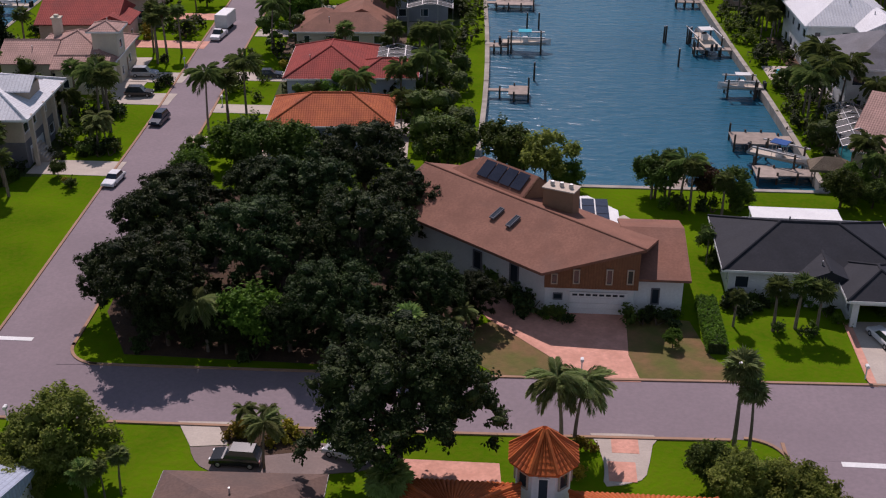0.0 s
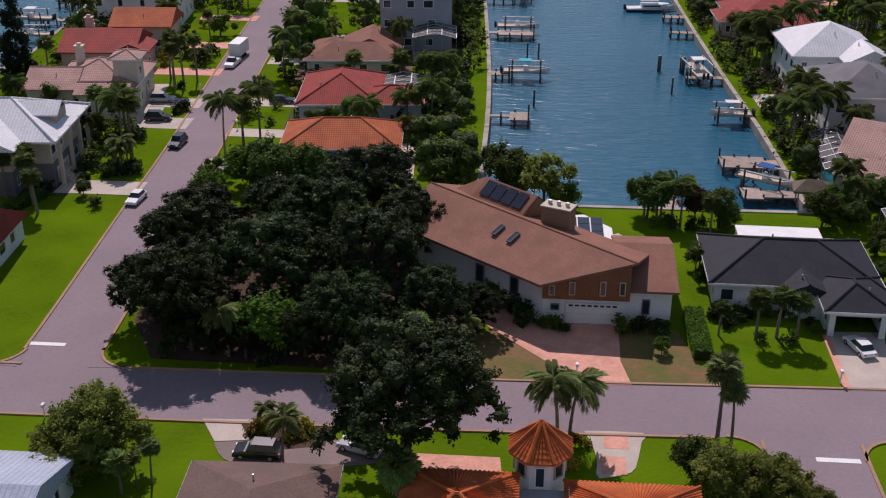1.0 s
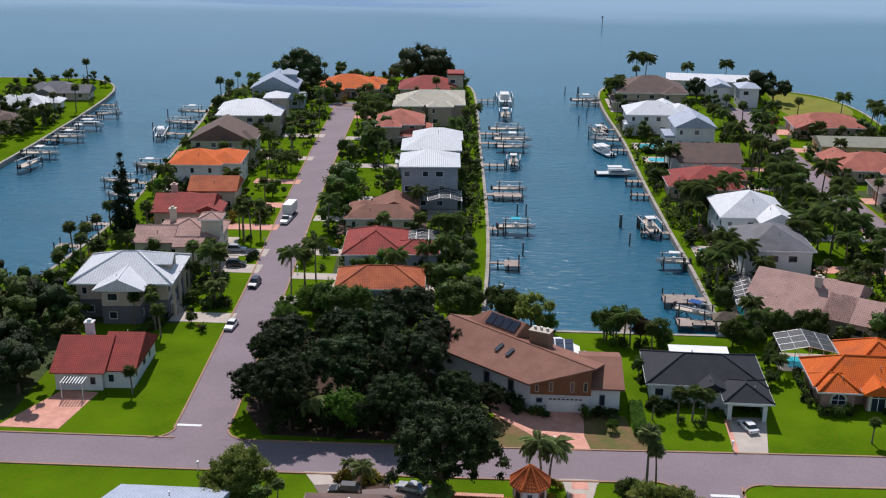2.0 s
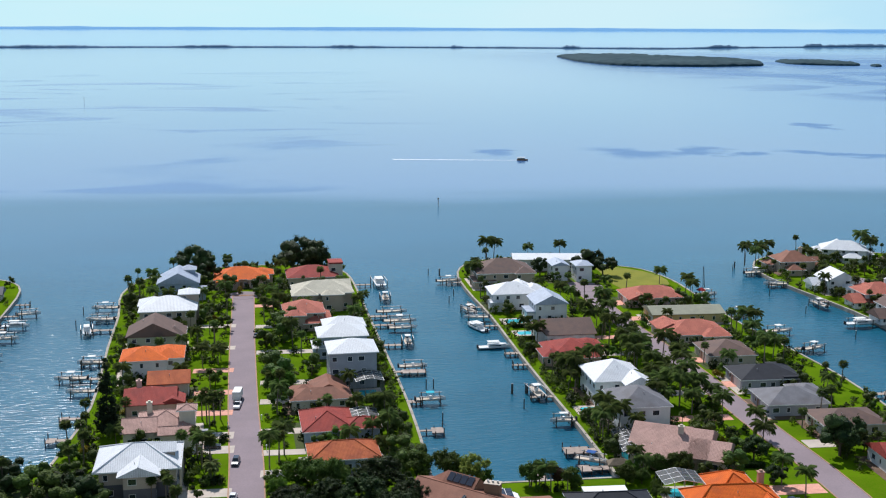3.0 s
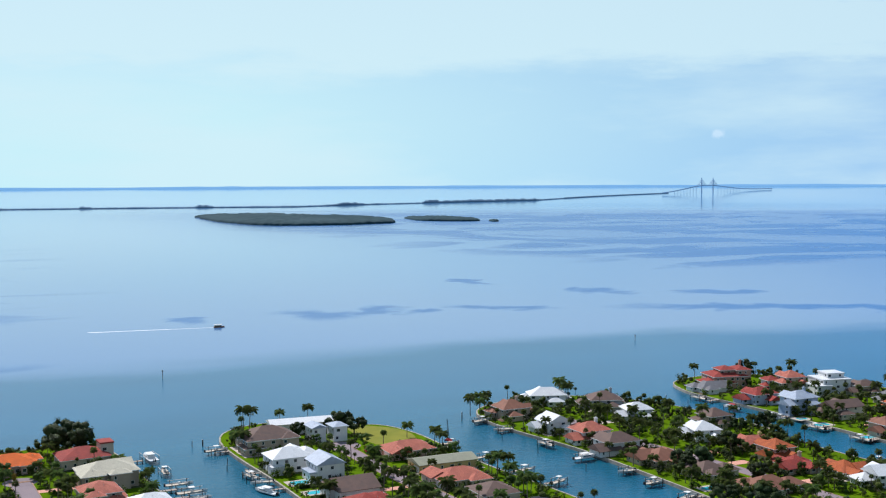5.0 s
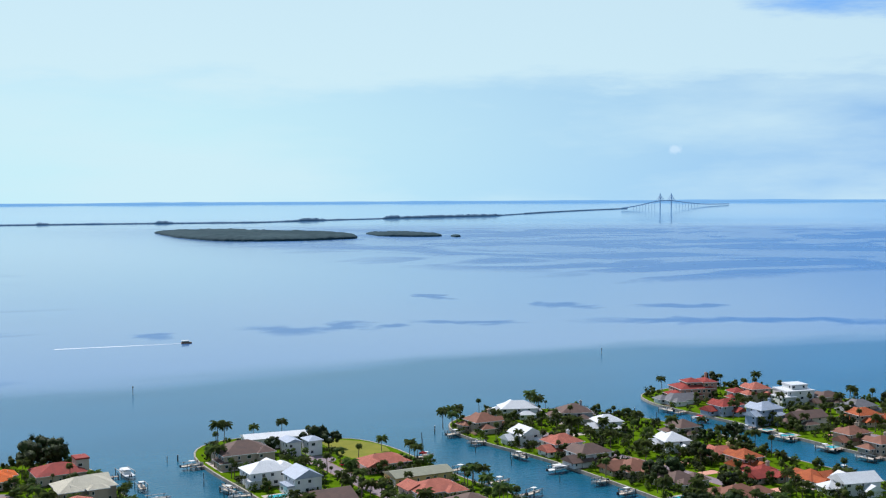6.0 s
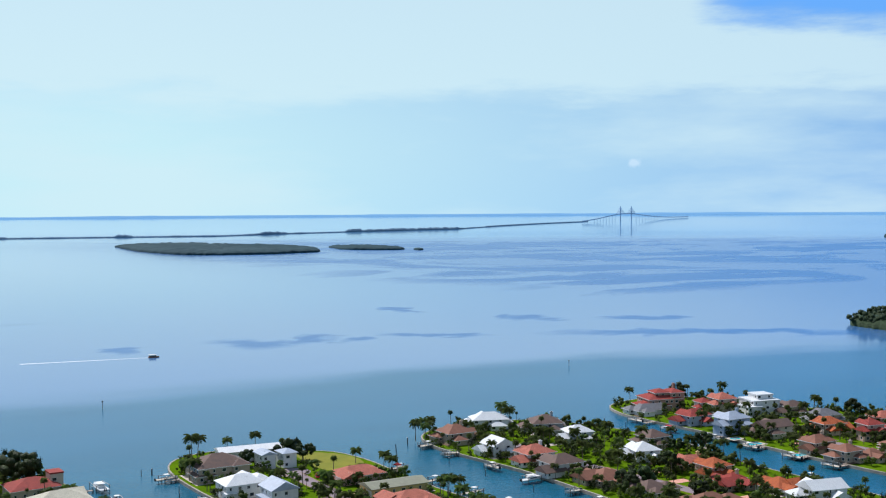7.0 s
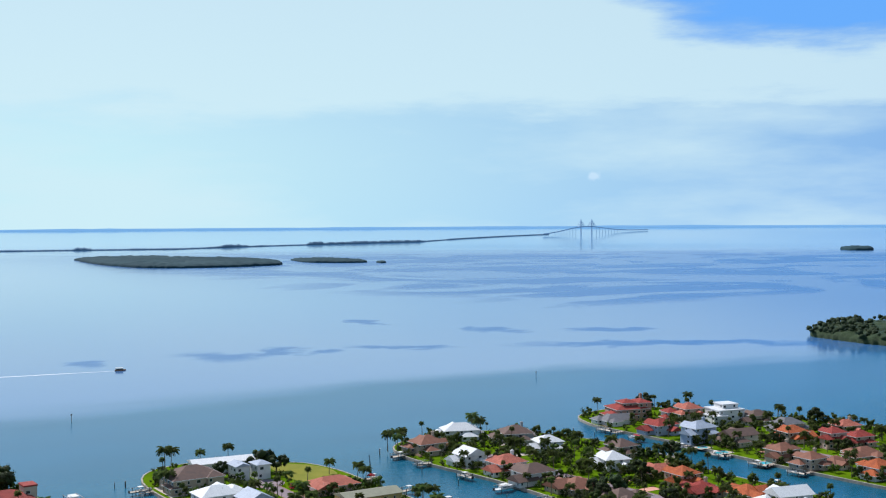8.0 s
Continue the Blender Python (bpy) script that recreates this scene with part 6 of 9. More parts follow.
def crown_mesh(name, leaves, material, parent, fill=0.9, level=1):
    """Leaf sprigs over the dense, knobbly inner foliage of each bunch, as one mesh."""
    v, f, heart, girth = leaves
    rng = np.random.default_rng(len(v))
    bv, bf = BALLS[level]
    knob = bv[None] * (girth * fill)[:, None, None] * rng.uniform(0.72, 1.22, (len(girth), len(bv), 1)) * np.array([1.0, 1.0, 0.85])
    kv = (heart[:, None, :] + knob).reshape(-1, 3)
    kf = (bf[None] + (np.arange(len(girth)) * len(bv))[:, None, None]).reshape(-1, 3) + len(v)
    co = np.concatenate([v, kv]).astype(np.float32)
    loops = np.concatenate([f.ravel(), kf.ravel()]).astype(np.int32)
    total = np.concatenate([np.full(len(f), 4, np.int32), np.full(len(kf), 3, np.int32)])
    me = bpy.data.meshes.new(name)
    me.vertices.add(len(co))
    me.vertices.foreach_set("co", co.ravel())
    me.loops.add(len(loops))
    me.loops.foreach_set("vertex_index", loops)
    me.polygons.add(len(total))
    me.polygons.foreach_set("loop_start", np.concatenate([[0], np.cumsum(total)[:-1]]).astype(np.int32))
    me.polygons.foreach_set("loop_total", total)
    me.polygons.foreach_set("use_smooth", total == 3)
    me.update(calc_edges=True)
    me.materials.append(material)
    ob = new(name, me)
    ob.parent = parent
    return ob


def sprig_mesh(name, v, f, material, parent):
    me = bpy.data.meshes.new(name)
    me.vertices.add(len(v))
    me.vertices.foreach_set("co", np.asarray(v, np.float32).ravel())
    me.loops.add(f.size)
    me.loops.foreach_set("vertex_index", f.astype(np.int32).ravel())
    me.polygons.add(len(f))
    me.polygons.foreach_set("loop_start", np.arange(0, f.size, 4, dtype=np.int32))
    me.polygons.foreach_set("loop_total", np.full(len(f), 4, np.int32))
    me.update(calc_edges=True)
    me.materials.append(material)
    ob = new(name, me)
    ob.parent = parent
    return ob


def make_tree(label, radius, height, leaf, clumps, per, size, seed, lobes_n=9, trunk=0.35, flat=0.55, name="tree", bunch=14, knot=1.0, fill=0.9, level=1, low=0.36, high=0.74):
    rng = random.Random(seed)
    ob = thing(name, pose(0, 0, -200), label, "tree", "trees")
    lobes = [(0, 0, height * 0.68, radius * 0.62, radius * 0.62, height * 0.28)]
    for k in range(lobes_n):
        a = 2 * math.pi * k / lobes_n + rng.uniform(-0.3, 0.3)
        r = radius * rng.uniform(0.42, 0.70)
        q = radius * rng.uniform(0.30, 0.46)
        lobes.append((r * math.cos(a), r * math.sin(a), height * rng.uniform(low, high), q, q * rng.uniform(0.8, 1.2), q * flat * rng.uniform(1.0, 1.5)))
    bm = bmesh.new()
    fork = height * 0.34
    rod(bm, (0, 0, -0.2), (0.1, 0, fork), trunk, trunk * 0.7, 8)
    for lx, ly, lz, *_ in lobes[1:]:
        mid = (lx * 0.45, ly * 0.45, fork + (lz - fork) * 0.6)
        rod(bm, (0.05, 0, fork * 0.85), mid, trunk * 0.45, trunk * 0.28, 6)
        rod(bm, mid, (lx * 0.95, ly * 0.95, lz), trunk * 0.28, trunk * 0.1, 5)
    part("trunk", bm, BARK, ob)
    crown_mesh("crown", sprigs(lobes, clumps, per, size, size * 1.1, seed, bunch=bunch, knot=knot), LEAF[leaf], ob, fill, level)
    return ob


def make_shrub(label, leaf, r, h, n, size, seed, name="shrub", per=6, level=1):
    ob = thing(name, pose(0, 0, -200), label, "shrub", "garden shrubs")
    rng = random.Random(seed)
    lobes = [(rng.uniform(-0.4, 0.4) * r, rng.uniform(-0.4, 0.4) * r, h * rng.uniform(0.35, 0.6), r * 0.66, r * 0.66, h * 0.45) for _ in range(4)]
    bm = bmesh.new()
    for lx, ly, lz, *_ in lobes:
        rod(bm, (0, 0, -0.1), (lx, ly, lz), 0.05, 0.02, 5)
    part("stem", bm, BARK, ob)
    leaves = sprigs(lobes, n, per, size, size * 1.2, seed)
    leaves[0][:, 2] = np.maximum(leaves[0][:, 2], 0.03)
    crown_mesh("foliage", leaves, LEAF[leaf], ob, 1.25, level)
    return ob


def feather_frond(length, droop, seed, pairs=16, broad=0.1):
    """One pinnate frond along +x, arching down, with narrow leaflets."""
    rng = random.Random(seed)
    v, f = [], []
    pts = []
    for k in range(pairs + 1):
        t = k / pairs
        pts.append(Vector((length * (t - 0.42 * droop * t * t), 0, length * (0.5 * t - 1.1 * droop * t * t))))
    for k in range(pairs):
        p, q = pts[k], pts[k + 1]
        t = k / pairs
        b = len(v)
        v += [p + Vector((0, 0.035, 0)), p - Vector((0, 0.035, 0)), q - Vector((0, 0.03, 0)), q + Vector((0, 0.03, 0))]
        f.append((b, b + 1, b + 2, b + 3))
        ll = length * 0.36 * (0.45 + 1.1 * math.sin(math.pi * min(1, t * 0.9 + 0.1))) * 0.75
        for s in (-1, 1):
            tip = p + Vector((ll * 0.4, s * ll * 0.5, -ll * rng.uniform(0.75, 1.25)))
            b = len(v)
            v += [p, p.lerp(tip, 0.5) + Vector((broad, 0, 0.06)), tip, p.lerp(tip, 0.5) - Vector((broad, 0, -0.02))]
            f.append((b, b + 1, b + 2, b + 3))
    return v, f


def fan_frond(length, seed, blades=13, wide=0.095):
    """One fan leaf along +x: a stalk and a pleated, split blade."""
    rng = random.Random(seed)
    v = [Vector((0, 0.03, 0)), Vector((0, -0.03, 0)), Vector((length * 0.45, -0.03, length * 0.14)), Vector((length * 0.45, 0.03, length * 0.14))]
    f = [(0, 1, 2, 3)]
    hub = Vector((length * 0.45, 0, length * 0.14))
    for k in range(blades):
        a = radians(-115 + 230 * k / (blades - 1))
        rr = length * 0.62 * rng.uniform(0.85, 1.1)
        tip = hub + Vector((rr * math.cos(a), rr * math.sin(a) * 0.95, -0.28 * rr * rng.uniform(0.5, 1.5)))
        w = Vector((-math.sin(a), math.cos(a), 0)) * rr * wide
        mid = hub.lerp(tip, 0.6) + Vector((0, 0, 0.1 * rr))
        b = len(v)
        v += [hub, mid + w, tip, mid - w]
        f.append((b, b + 1, b + 2, b + 3))
    return v, f


def frond_mesh(name, v, f, material, parent=None):
    ob = raw(name, [tuple(p) for p in v], f, material, parent)
    return ob


def make_palm(label, height, style, leaf, seed, apart, lean=0.05, fronds=20, length=2.4):
    """A palm: ringed, slightly bowed trunk and a head of fronds; apart: each frond a part of its own."""
    rng = random.Random(seed)
    ob = thing("palm", pose(0, 0, -200), label, "palm tree", "palms")
    bm = bmesh.new()
    pts = [Vector((lean * height * (k / 6) ** 2, 0, height * k / 6 - (0.2 if k == 0 else 0))) for k in range(7)]
    r0 = 0.17 if style == "fan" else 0.15
    for k in range(6):
        rod(bm, pts[k], pts[k + 1], r0 * (1.25 - 0.09 * k), r0 * (1.2 - 0.09 * (k + 1)), 7)
    part("trunk", bm, PALM_BARK, ob)
    top = pts[-1]
    protos = [fan_frond(length, seed + k, 17 if apart else 13, 0.17 if leaf == "lime" else 0.10) if style == "fan" else feather_frond(length, rng.uniform(0.85, 1.1), seed + k, 26 if apart else 10, 0.1 if apart else 0.2) for k in range(2)]
    share = []
    joined_v, joined_f = [], []
    for k in range(fronds):
        az = k * 137.5 + rng.uniform(-12, 12)
        tilt = 62 - 105 * (k / fronds) ** 0.9 if style == "fan" else 72 - 78 * (k / fronds)
        m = Matrix.Translation(top + Vector((0, 0, 0.05))) @ Matrix.Rotation(radians(az), 4, "Z") @ Matrix.Rotation(radians(-tilt), 4, "Y") @ Matrix.Rotation(radians(rng.uniform(-20, 20)), 4, "X")
        v, f = protos[k % 2]
        if apart:
            if len(share) < 2:
                share.append(frond_mesh("frond", v, f, LEAF[leaf], ob))
                share[-1].matrix_basis = m
            else:
                again(share[k % 2], "frond", ob, m)
        else:
            b = len(joined_v)
            joined_v += [m @ p for p in v]
            joined_f += [tuple(i + b for i in q) for q in f]
    if not apart:
        frond_mesh("crown", joined_v, joined_f, LEAF[leaf], ob)
    if style == "fan":
        jv, jf = [], []
        for k in range(7):
            m = Matrix.Translation(top - Vector((0, 0, 0.15))) @ Matrix.Rotation(radians(k * 51 + 11), 4, "Z") @ Matrix.Rotation(radians(68), 4, "Y")
            v, f = fan_frond(length * 0.55, seed + 40 + k, 7)
            b = len(jv)
            jv += [m @ p for p in v]
            jf += [tuple(i + b for i in q) for q in f]
        frond_mesh("dead_fronds", jv, jf, LEAF["dead"], ob)
    return ob


OAKS = [make_tree("spreading live oak with a dense dark crown", 6.0, 10.5, "oak", 2100, 11, 0.125, 11 + k, 15, 0.42, bunch=6, knot=0.72, fill=0.8, level=0) for k in range(3)]
FAR_OAKS = [make_tree("large dark spreading tree among the houses", 6.0, 9.6, "oak", 460, 5, 0.28, 21 + k, 14, 0.42, knot=1.5, fill=1.1) for k in range(3)]
BROADS = [make_tree("garden tree with a full green crown", 3.2, 6.0, "broad", 800, 7, 0.19, 31 + k, 9, 0.2, 0.75, bunch=8, knot=1.0, fill=0.85, level=0, low=0.22, high=0.64) for k in range(2)]
FAR_BROADS = [make_tree("leafy garden tree between the houses", 3.2, 6.0, "broad", 150, 4, 0.24, 36 + k, 10, 0.2, 0.9, knot=1.7, fill=1.1, low=0.22, high=0.62) for k in range(3)]
FAR_BRIGHT = make_tree("bright green garden tree between the houses", 3.0, 5.4, "bright", 150, 4, 0.24, 43, 9, 0.18, 0.85, knot=1.7, fill=1.1, low=0.22, high=0.62)
BRIGHTS = [make_tree("bright green broad-leaved garden tree", 3.0, 5.4, "bright", 560, 7, 0.22, 41 + k, 8, 0.18, 0.75, bunch=8, knot=1.0, fill=0.75, level=0, low=0.25, high=0.66) for k in range(2)]
OLIVES = [make_tree("rounded garden tree with fine yellow-green leaves", 3.2, 5.4, "olive", 1100, 9, 0.14, 46 + k, 10, 0.2, 0.8, bunch=7, knot=1.0, fill=0.75, level=0, low=0.28, high=0.64) for k in range(2)]
YELLOWS = [make_tree("tree with yellow-green foliage by the water", 3.4, 6.0, "olive", 500, 9, 0.2, 51, 7, 0.2)]
RUSTS = [make_tree("small tree with rust-tinged foliage", 2.6, 5.6, "rust", 300, 8, 0.26, 56, 7, 0.16)]
SHRUBS = [make_shrub("rounded mid-green garden shrub", "broad", 1.0, 1.3, 44, 0.15, 61), make_shrub("low dark green garden shrub", "oak", 1.1, 1.0, 44, 0.15, 62), make_shrub("bright green rounded garden shrub", "bright", 0.9, 1.1, 44, 0.15, 63)]
FAR_SHRUBS = [make_shrub("garden shrub", leaf, 1.0, 1.2, 20, 0.22, 65 + k, per=4, level=0) for k, leaf in enumerate(("broad", "oak", "bright"))]
CROTON = make_shrub("yellow-leaved shrub in a garden bed", "yellow", 0.9, 1.1, 60, 0.16, 64)
FANS = [make_palm("cabbage palm with a round head of fan leaves", h, "fan", "palm", 71 + k, False, 0.04, 22, 1.6) for k, h in enumerate((5.0, 6.4, 7.6))]
FEATHERS = [make_palm("queen palm with long drooping feather fronds", h, "feather", "palm", 81 + k, False, 0.07, 20, 3.3) for k, h in enumerate((5.2, 6.6, 8.0))]
NEAR_FAN = make_palm("fan palm with a ragged skirt of dead leaves", 7.0, "fan", "frond", 91, True, 0.06, 22, 1.8)
NEAR_LIME = make_palm("young fan palm with bright grey-green leaves", 4.2, "fan", "lime", 92, True, 0.02, 24, 1.7)
NEAR_FEATHER = make_palm("queen palm with long drooping feather fronds", 5.6, "feather", "frond", 93, True, 0.1, 20, 2.9)
PLANTED = []


def plant(proto, x, y, size=1.0, turn=None):
    turn = random.uniform(0, 360) if turn is None else turn
    if y > 212 or x < -60 or x > 60:
        proto = FAR_OAKS[OAKS.index(proto)] if proto in OAKS else FAR_BROADS[BROADS.index(proto)] if proto in BROADS else proto
    PLANTED.append((x, y))
    return copy_thing(proto, pose(x, y, GROUND, 0, 0, turn) @ Matrix.Scale(size, 4))


# the oak grove beside the brown house and the oak across the street
for k, (x, y, s) in enumerate(((-25.5, 170.5, 1.02), (-27.5, 181.5, 1.02), (-18.5, 178.0, 1.0), (-15.0, 188.0, 1.05), (-8.0, 179.0, 1.08), (-10.5, 199.0, 1.0), (-9.0, 169.5, 0.86), (-1.5, 173.5, 0.72), (-28.5, 190.5, 0.8), (-20.5, 193.5, 0.78), (-5.5, 190.0, 0.85), (-29.5, 174.0, 0.72))):
    plant(OAKS[k % 3], x, y, s)
for x, y, s in ((-24.0, 168.6, 0.55), (-13.0, 168.4, 0.55), (3.0, 174.8, 0.5), (-3.5, 168.8, 0.5), (-18.5, 167.6, 0.42)):
    plant(OAKS[int(abs(x)) % 3], x, y, s)
# dark sheet over the lawn, standing in for shade and understory beneath the oaks
flat_piece("leaf_litter", [(-27.5, 166.8), (-2, 166.4), (2.5, 170), (3.5, 176), (-3, 184), (-6, 200), (-30, 202), (-33.0, 190), (-31.5, 174)], GROUND + 0.025, 0.02, MULCH, "dark sheet under the oaks for shade and understory", "ground cover")
plant(OAKS[1], -1.5, 150.9, 1.34, 40)
plant(BRIGHTS[0], -16.2, 169.0, 1.15)
plant(BRIGHTS[1], -28.0, 209.5, 1.0), plant(BROADS[0], -24.5, 208.0, 1.2), plant(BRIGHTS[0], -32.0, 204.0, 0.8), plant(BROADS[1], -20.0, 208.5, 1.1)
for k, (x, y, s) in enumerate(((4.6, 210.3, 1.1), (-0.8, 217.5, 1.0), (-4.8, 218.5, 1.1), (7.0, 208.0, 0.9), (-2.0, 209.5, 1.15), (-3.6, 226.0, 0.9), (-3.4, 233.0, 0.9), (-3.5, 240.0, 0.9))):
    plant(BROADS[k % 2], x, y, s)
plant(YELLOWS[0], 9.6, 206.0, 1.1), plant(BRIGHTS[1], 12.2, 205.0, 0.72)
# gardens south of the cross street
for proto, x, y, s in ((OLIVES[0], -26.2, 150.2, 1.3), (OLIVES[1], -27.8, 148.0, 1.0), (NEAR_LIME, -23.4, 146.6, 0.7), (NEAR_FAN, -21.4, 148.0, 0.5), (NEAR_FAN, -22.4, 147.4, 0.42), (OLIVES[1], 23.5, 149.4, 1.0), (OLIVES[0], 26.6, 148.2, 1.0), (BROADS[1], 21.6, 152.0, 0.7), (OLIVES[0], 29.0, 146.4, 0.75), (BRIGHTS[1], 22.0, 154.0, 0.45)):
    plant(proto, x, y, s)
plant(NEAR_FEATHER, 10.7, 158.0 - 1.2, 1.0, 200), plant(NEAR_FEATHER, 11.7, 157.7 - 1.2, 0.95, 20)
plant(NEAR_FAN, 24.1, 157.6, 0.96, 90), plant(NEAR_FAN, 25.2, 157.2, 0.74, 200)
plant(NEAR_LIME, -1.4, 145.6, 1.05), plant(NEAR_LIME, -2.3, 167.2, 1.0), plant(NEAR_FEATHER, -11.7, 151.9, 0.66, 60), plant(NEAR_FEATHER, -12.0, 156.3, 0.36, 160), plant(NEAR_FEATHER, -13.9, 156.1, 0.42, 260)
for x, y, s in ((30.2, 175.2, 0.86), (32.3, 175.8, 0.88), (34.0, 175.0, 0.84)):
    plant(FANS[0], x, y, s)
plant(NEAR_FEATHER, -20.2, 167.8, 0.85), plant(NEAR_FEATHER, 2.2, 171.2, 0.5), plant(NEAR_FEATHER, 0.8, 169.8, 0.5)
for k, (x, y) in enumerate(((30.6, 175.0), (32.6, 174.6), (33.8, 174.8), (27.6, 179.2), (28.8, 178.6), (10.4, 175.6), (9.4, 175.9), (11.2, 175.0), (4.8, 180.2), (6.2, 178.8), (7.6, 177.4), (18.4, 176.4), (19.4, 176.5), (20.4, 176.5), (21.4, 176.6), (40.8, 178.8), (35.6, 178.2), (36.4, 177.0))):
    plant(SHRUBS[k % 3], x, y, 0.9)
plant(BRIGHTS[0], 20.8, 171.6, 0.33)
for x, y in ((-14.8, 155.4), (-14.6, 156.4), (-14.0, 155.2), (-10.9, 155.6), (-10.2, 156.2), (-11.6, 155.2), (11.6, 152.6), (12.6, 156.0)):
    plant(CROTON, x, y, 1.0)
plant(BROADS[0], -48.2, 204.8, 0.35), plant(SHRUBS[0], -45.4, 201.5, 1.1), plant(CROTON, -46.0, 202.6, 0.8)
plant(NEAR_FEATHER, -46.4, 213.4, 0.72, 30), plant(NEAR_FEATHER, -45.4, 213.9, 0.66, 170), plant(NEAR_FEATHER, -46.0, 212.8, 0.6, 280)
for k in range(9):
    plant(SHRUBS[1 if k % 3 else 0], -46.0 + 2.1 * math.cos(k * 0.7), 212.6 + 1.4 * math.sin(k * 0.7), 1.3)
for x, y, s in ((-50.2, 209.4, 1.0), (-51.4, 210.6, 1.0), (-48.6, 225.6, 1.5), (-50.0, 224.6, 1.6), (-51.6, 223.8, 1.5), (-52.8, 225.2, 1.7), (-47.2, 224.4, 1.2), (-44.6, 238.4, 1.3), (-45.2, 237.4, 1.2), (-46.0, 238.2, 1.5)):
    plant(SHRUBS[1], x, y, s)

# dark shrubs before the brown house and its hedge-lined side
for k, (x, y, s) in enumerate(((17.2, 175.6, 1.3), (18.4, 175.6, 1.35), (19.7, 175.5, 1.3), (21.0, 175.6, 1.2), (10.6, 175.6, 1.3), (8.2, 177.4, 1.7), (7.2, 178.6, 1.8), (6.0, 179.8, 1.9), (4.8, 181.0, 2.0), (27.2, 178.6, 1.3), (28.4, 178.4, 1.3))):
    plant(SHRUBS[1 if k % 4 else 0], x, y, s)
for proto, x, y, s in ((FANS[0], 23.4, 202.4, 0.85), (FANS[1], 25.6, 201.0, 0.8), (FANS[0], 21.6, 203.8, 0.8), (SHRUBS[0], 24.4, 201.0, 1.4), (SHRUBS[1], 28.0, 200.6, 1.5), (SHRUBS[0], 30.6, 200.8, 1.5), (SHRUBS[2], 22.6, 201.4, 1.2)):
    plant(proto, x, y, s)
# palms and shrubs round the corner houses
for proto, x, y, s in ((FANS[1], -57.4, 203.0, 0.8), (FANS[0], -51.7, 198.8, 0.95), (FANS[0], -49.3, 177.4, 0.75), (FANS[1], -77.0, 220.4, 0.9), (BROADS[0], -68.4, 203.5, 0.8), (FANS[1], -54.5, 204.0, 0.9), (OAKS[0], -67.5, 181.5, 0.62), (BROADS[1], -71.1, 191.1, 0.9), (FANS[0], 56.0, 171.2, 0.62), (FANS[0], 66.4, 172.8, 0.75), (FEATHERS[1], 75.7, 199.0, 0.9),
                       (BROADS[1], 46.9, 195.3, 0.5), (BRIGHTS[0], 48.0, 199.0, 0.5), (BROADS[0], 45.8, 188.6, 0.42), (FEATHERS[0], 47.4, 192.0, 0.55), (FANS[0], 26.7, 175.8, 0.6), (BROADS[1], 27.2, 186.5, 0.5), (BROADS[0], 26.6, 190.5, 0.55), (FANS[1], 25.8, 188.0, 0.5)):
    plant(proto, x, y, s)
for k in range(7):
    plant(SHRUBS[k % 3], 51.2 + k * 0.75, 179.4 - 0.5 * math.sin(k * 0.6), 1.0 + 0.25 * (k % 2))
for k in range(6):
    plant(SHRUBS[(k + 1) % 3], 61.0 + k * 1.4, 180.4 + 0.1 * k, 0.85)
for k in range(8):
    plant(SHRUBS[k % 2], 50.3, 182.0 + k * 1.6, 1.0), plant(SHRUBS[(k + 1) % 3], 27.0 + k * 1.05, 180.6 - 0.1 * k, 0.9)
bm = bmesh.new()
for k in range(6):
    box(bm, 61.4 + k * 1.3, 179.0 + 0.18 * k, GROUND, 62.66 + k * 1.3, 179.3 + 0.18 * k, GROUND + 0.55)
tagged(part("garden_wall", bm, CONCRETE), "low pale garden wall before the brick house", "garden wall")


def hedge(x0, y0, x1, y1, w, h, leaf="bright"):
    """A clipped hedge: a box of small leaf sprigs over a woody core."""
    d = Vector((x1 - x0, y1 - y0))
    ob = thing("hedge", pose((x0 + x1) / 2, (y0 + y1) / 2, GROUND, 0, 0, math.degrees(math.atan2(d.y, d.x))), "clipped green garden hedge", "hedge", "hedges")
    rng = np.random.default_rng(int(x0 * 31 + y0 * 7) % 9999)
    n = int(d.length * (w + 2 * h) * 130)
    p = np.stack([rng.uniform(-d.length / 2, d.length / 2, n), rng.uniform(-w / 2, w / 2, n), rng.uniform(0.05, h, n)], 1)
    face = rng.integers(0, 3, n)
    p[face == 0, 2] = h * rng.uniform(0.92, 1.06, (face == 0).sum())
    p[face == 1, 1] = -w / 2 * rng.uniform(0.9, 1.08, (face == 1).sum())
    p[face == 2, 1] = w / 2 * rng.uniform(0.9, 1.08, (face == 2).sum())
    a, b = rng.normal(size=(n, 3)) * 0.085, rng.normal(size=(n, 3)) * 0.055
    v = np.stack([p - a, p + b, p + a, p - b], 1).reshape(-1, 3)
    bm = bmesh.new()
    box(bm, -d.length / 2, -w / 2 + 0.1, 0, d.length / 2, w / 2 - 0.1, h * 0.9)
    part("core", bm, LEAF["oak"], ob)
    sprig_mesh("foliage", v, np.arange(n * 4).reshape(n, 4), LEAF[leaf], ob)


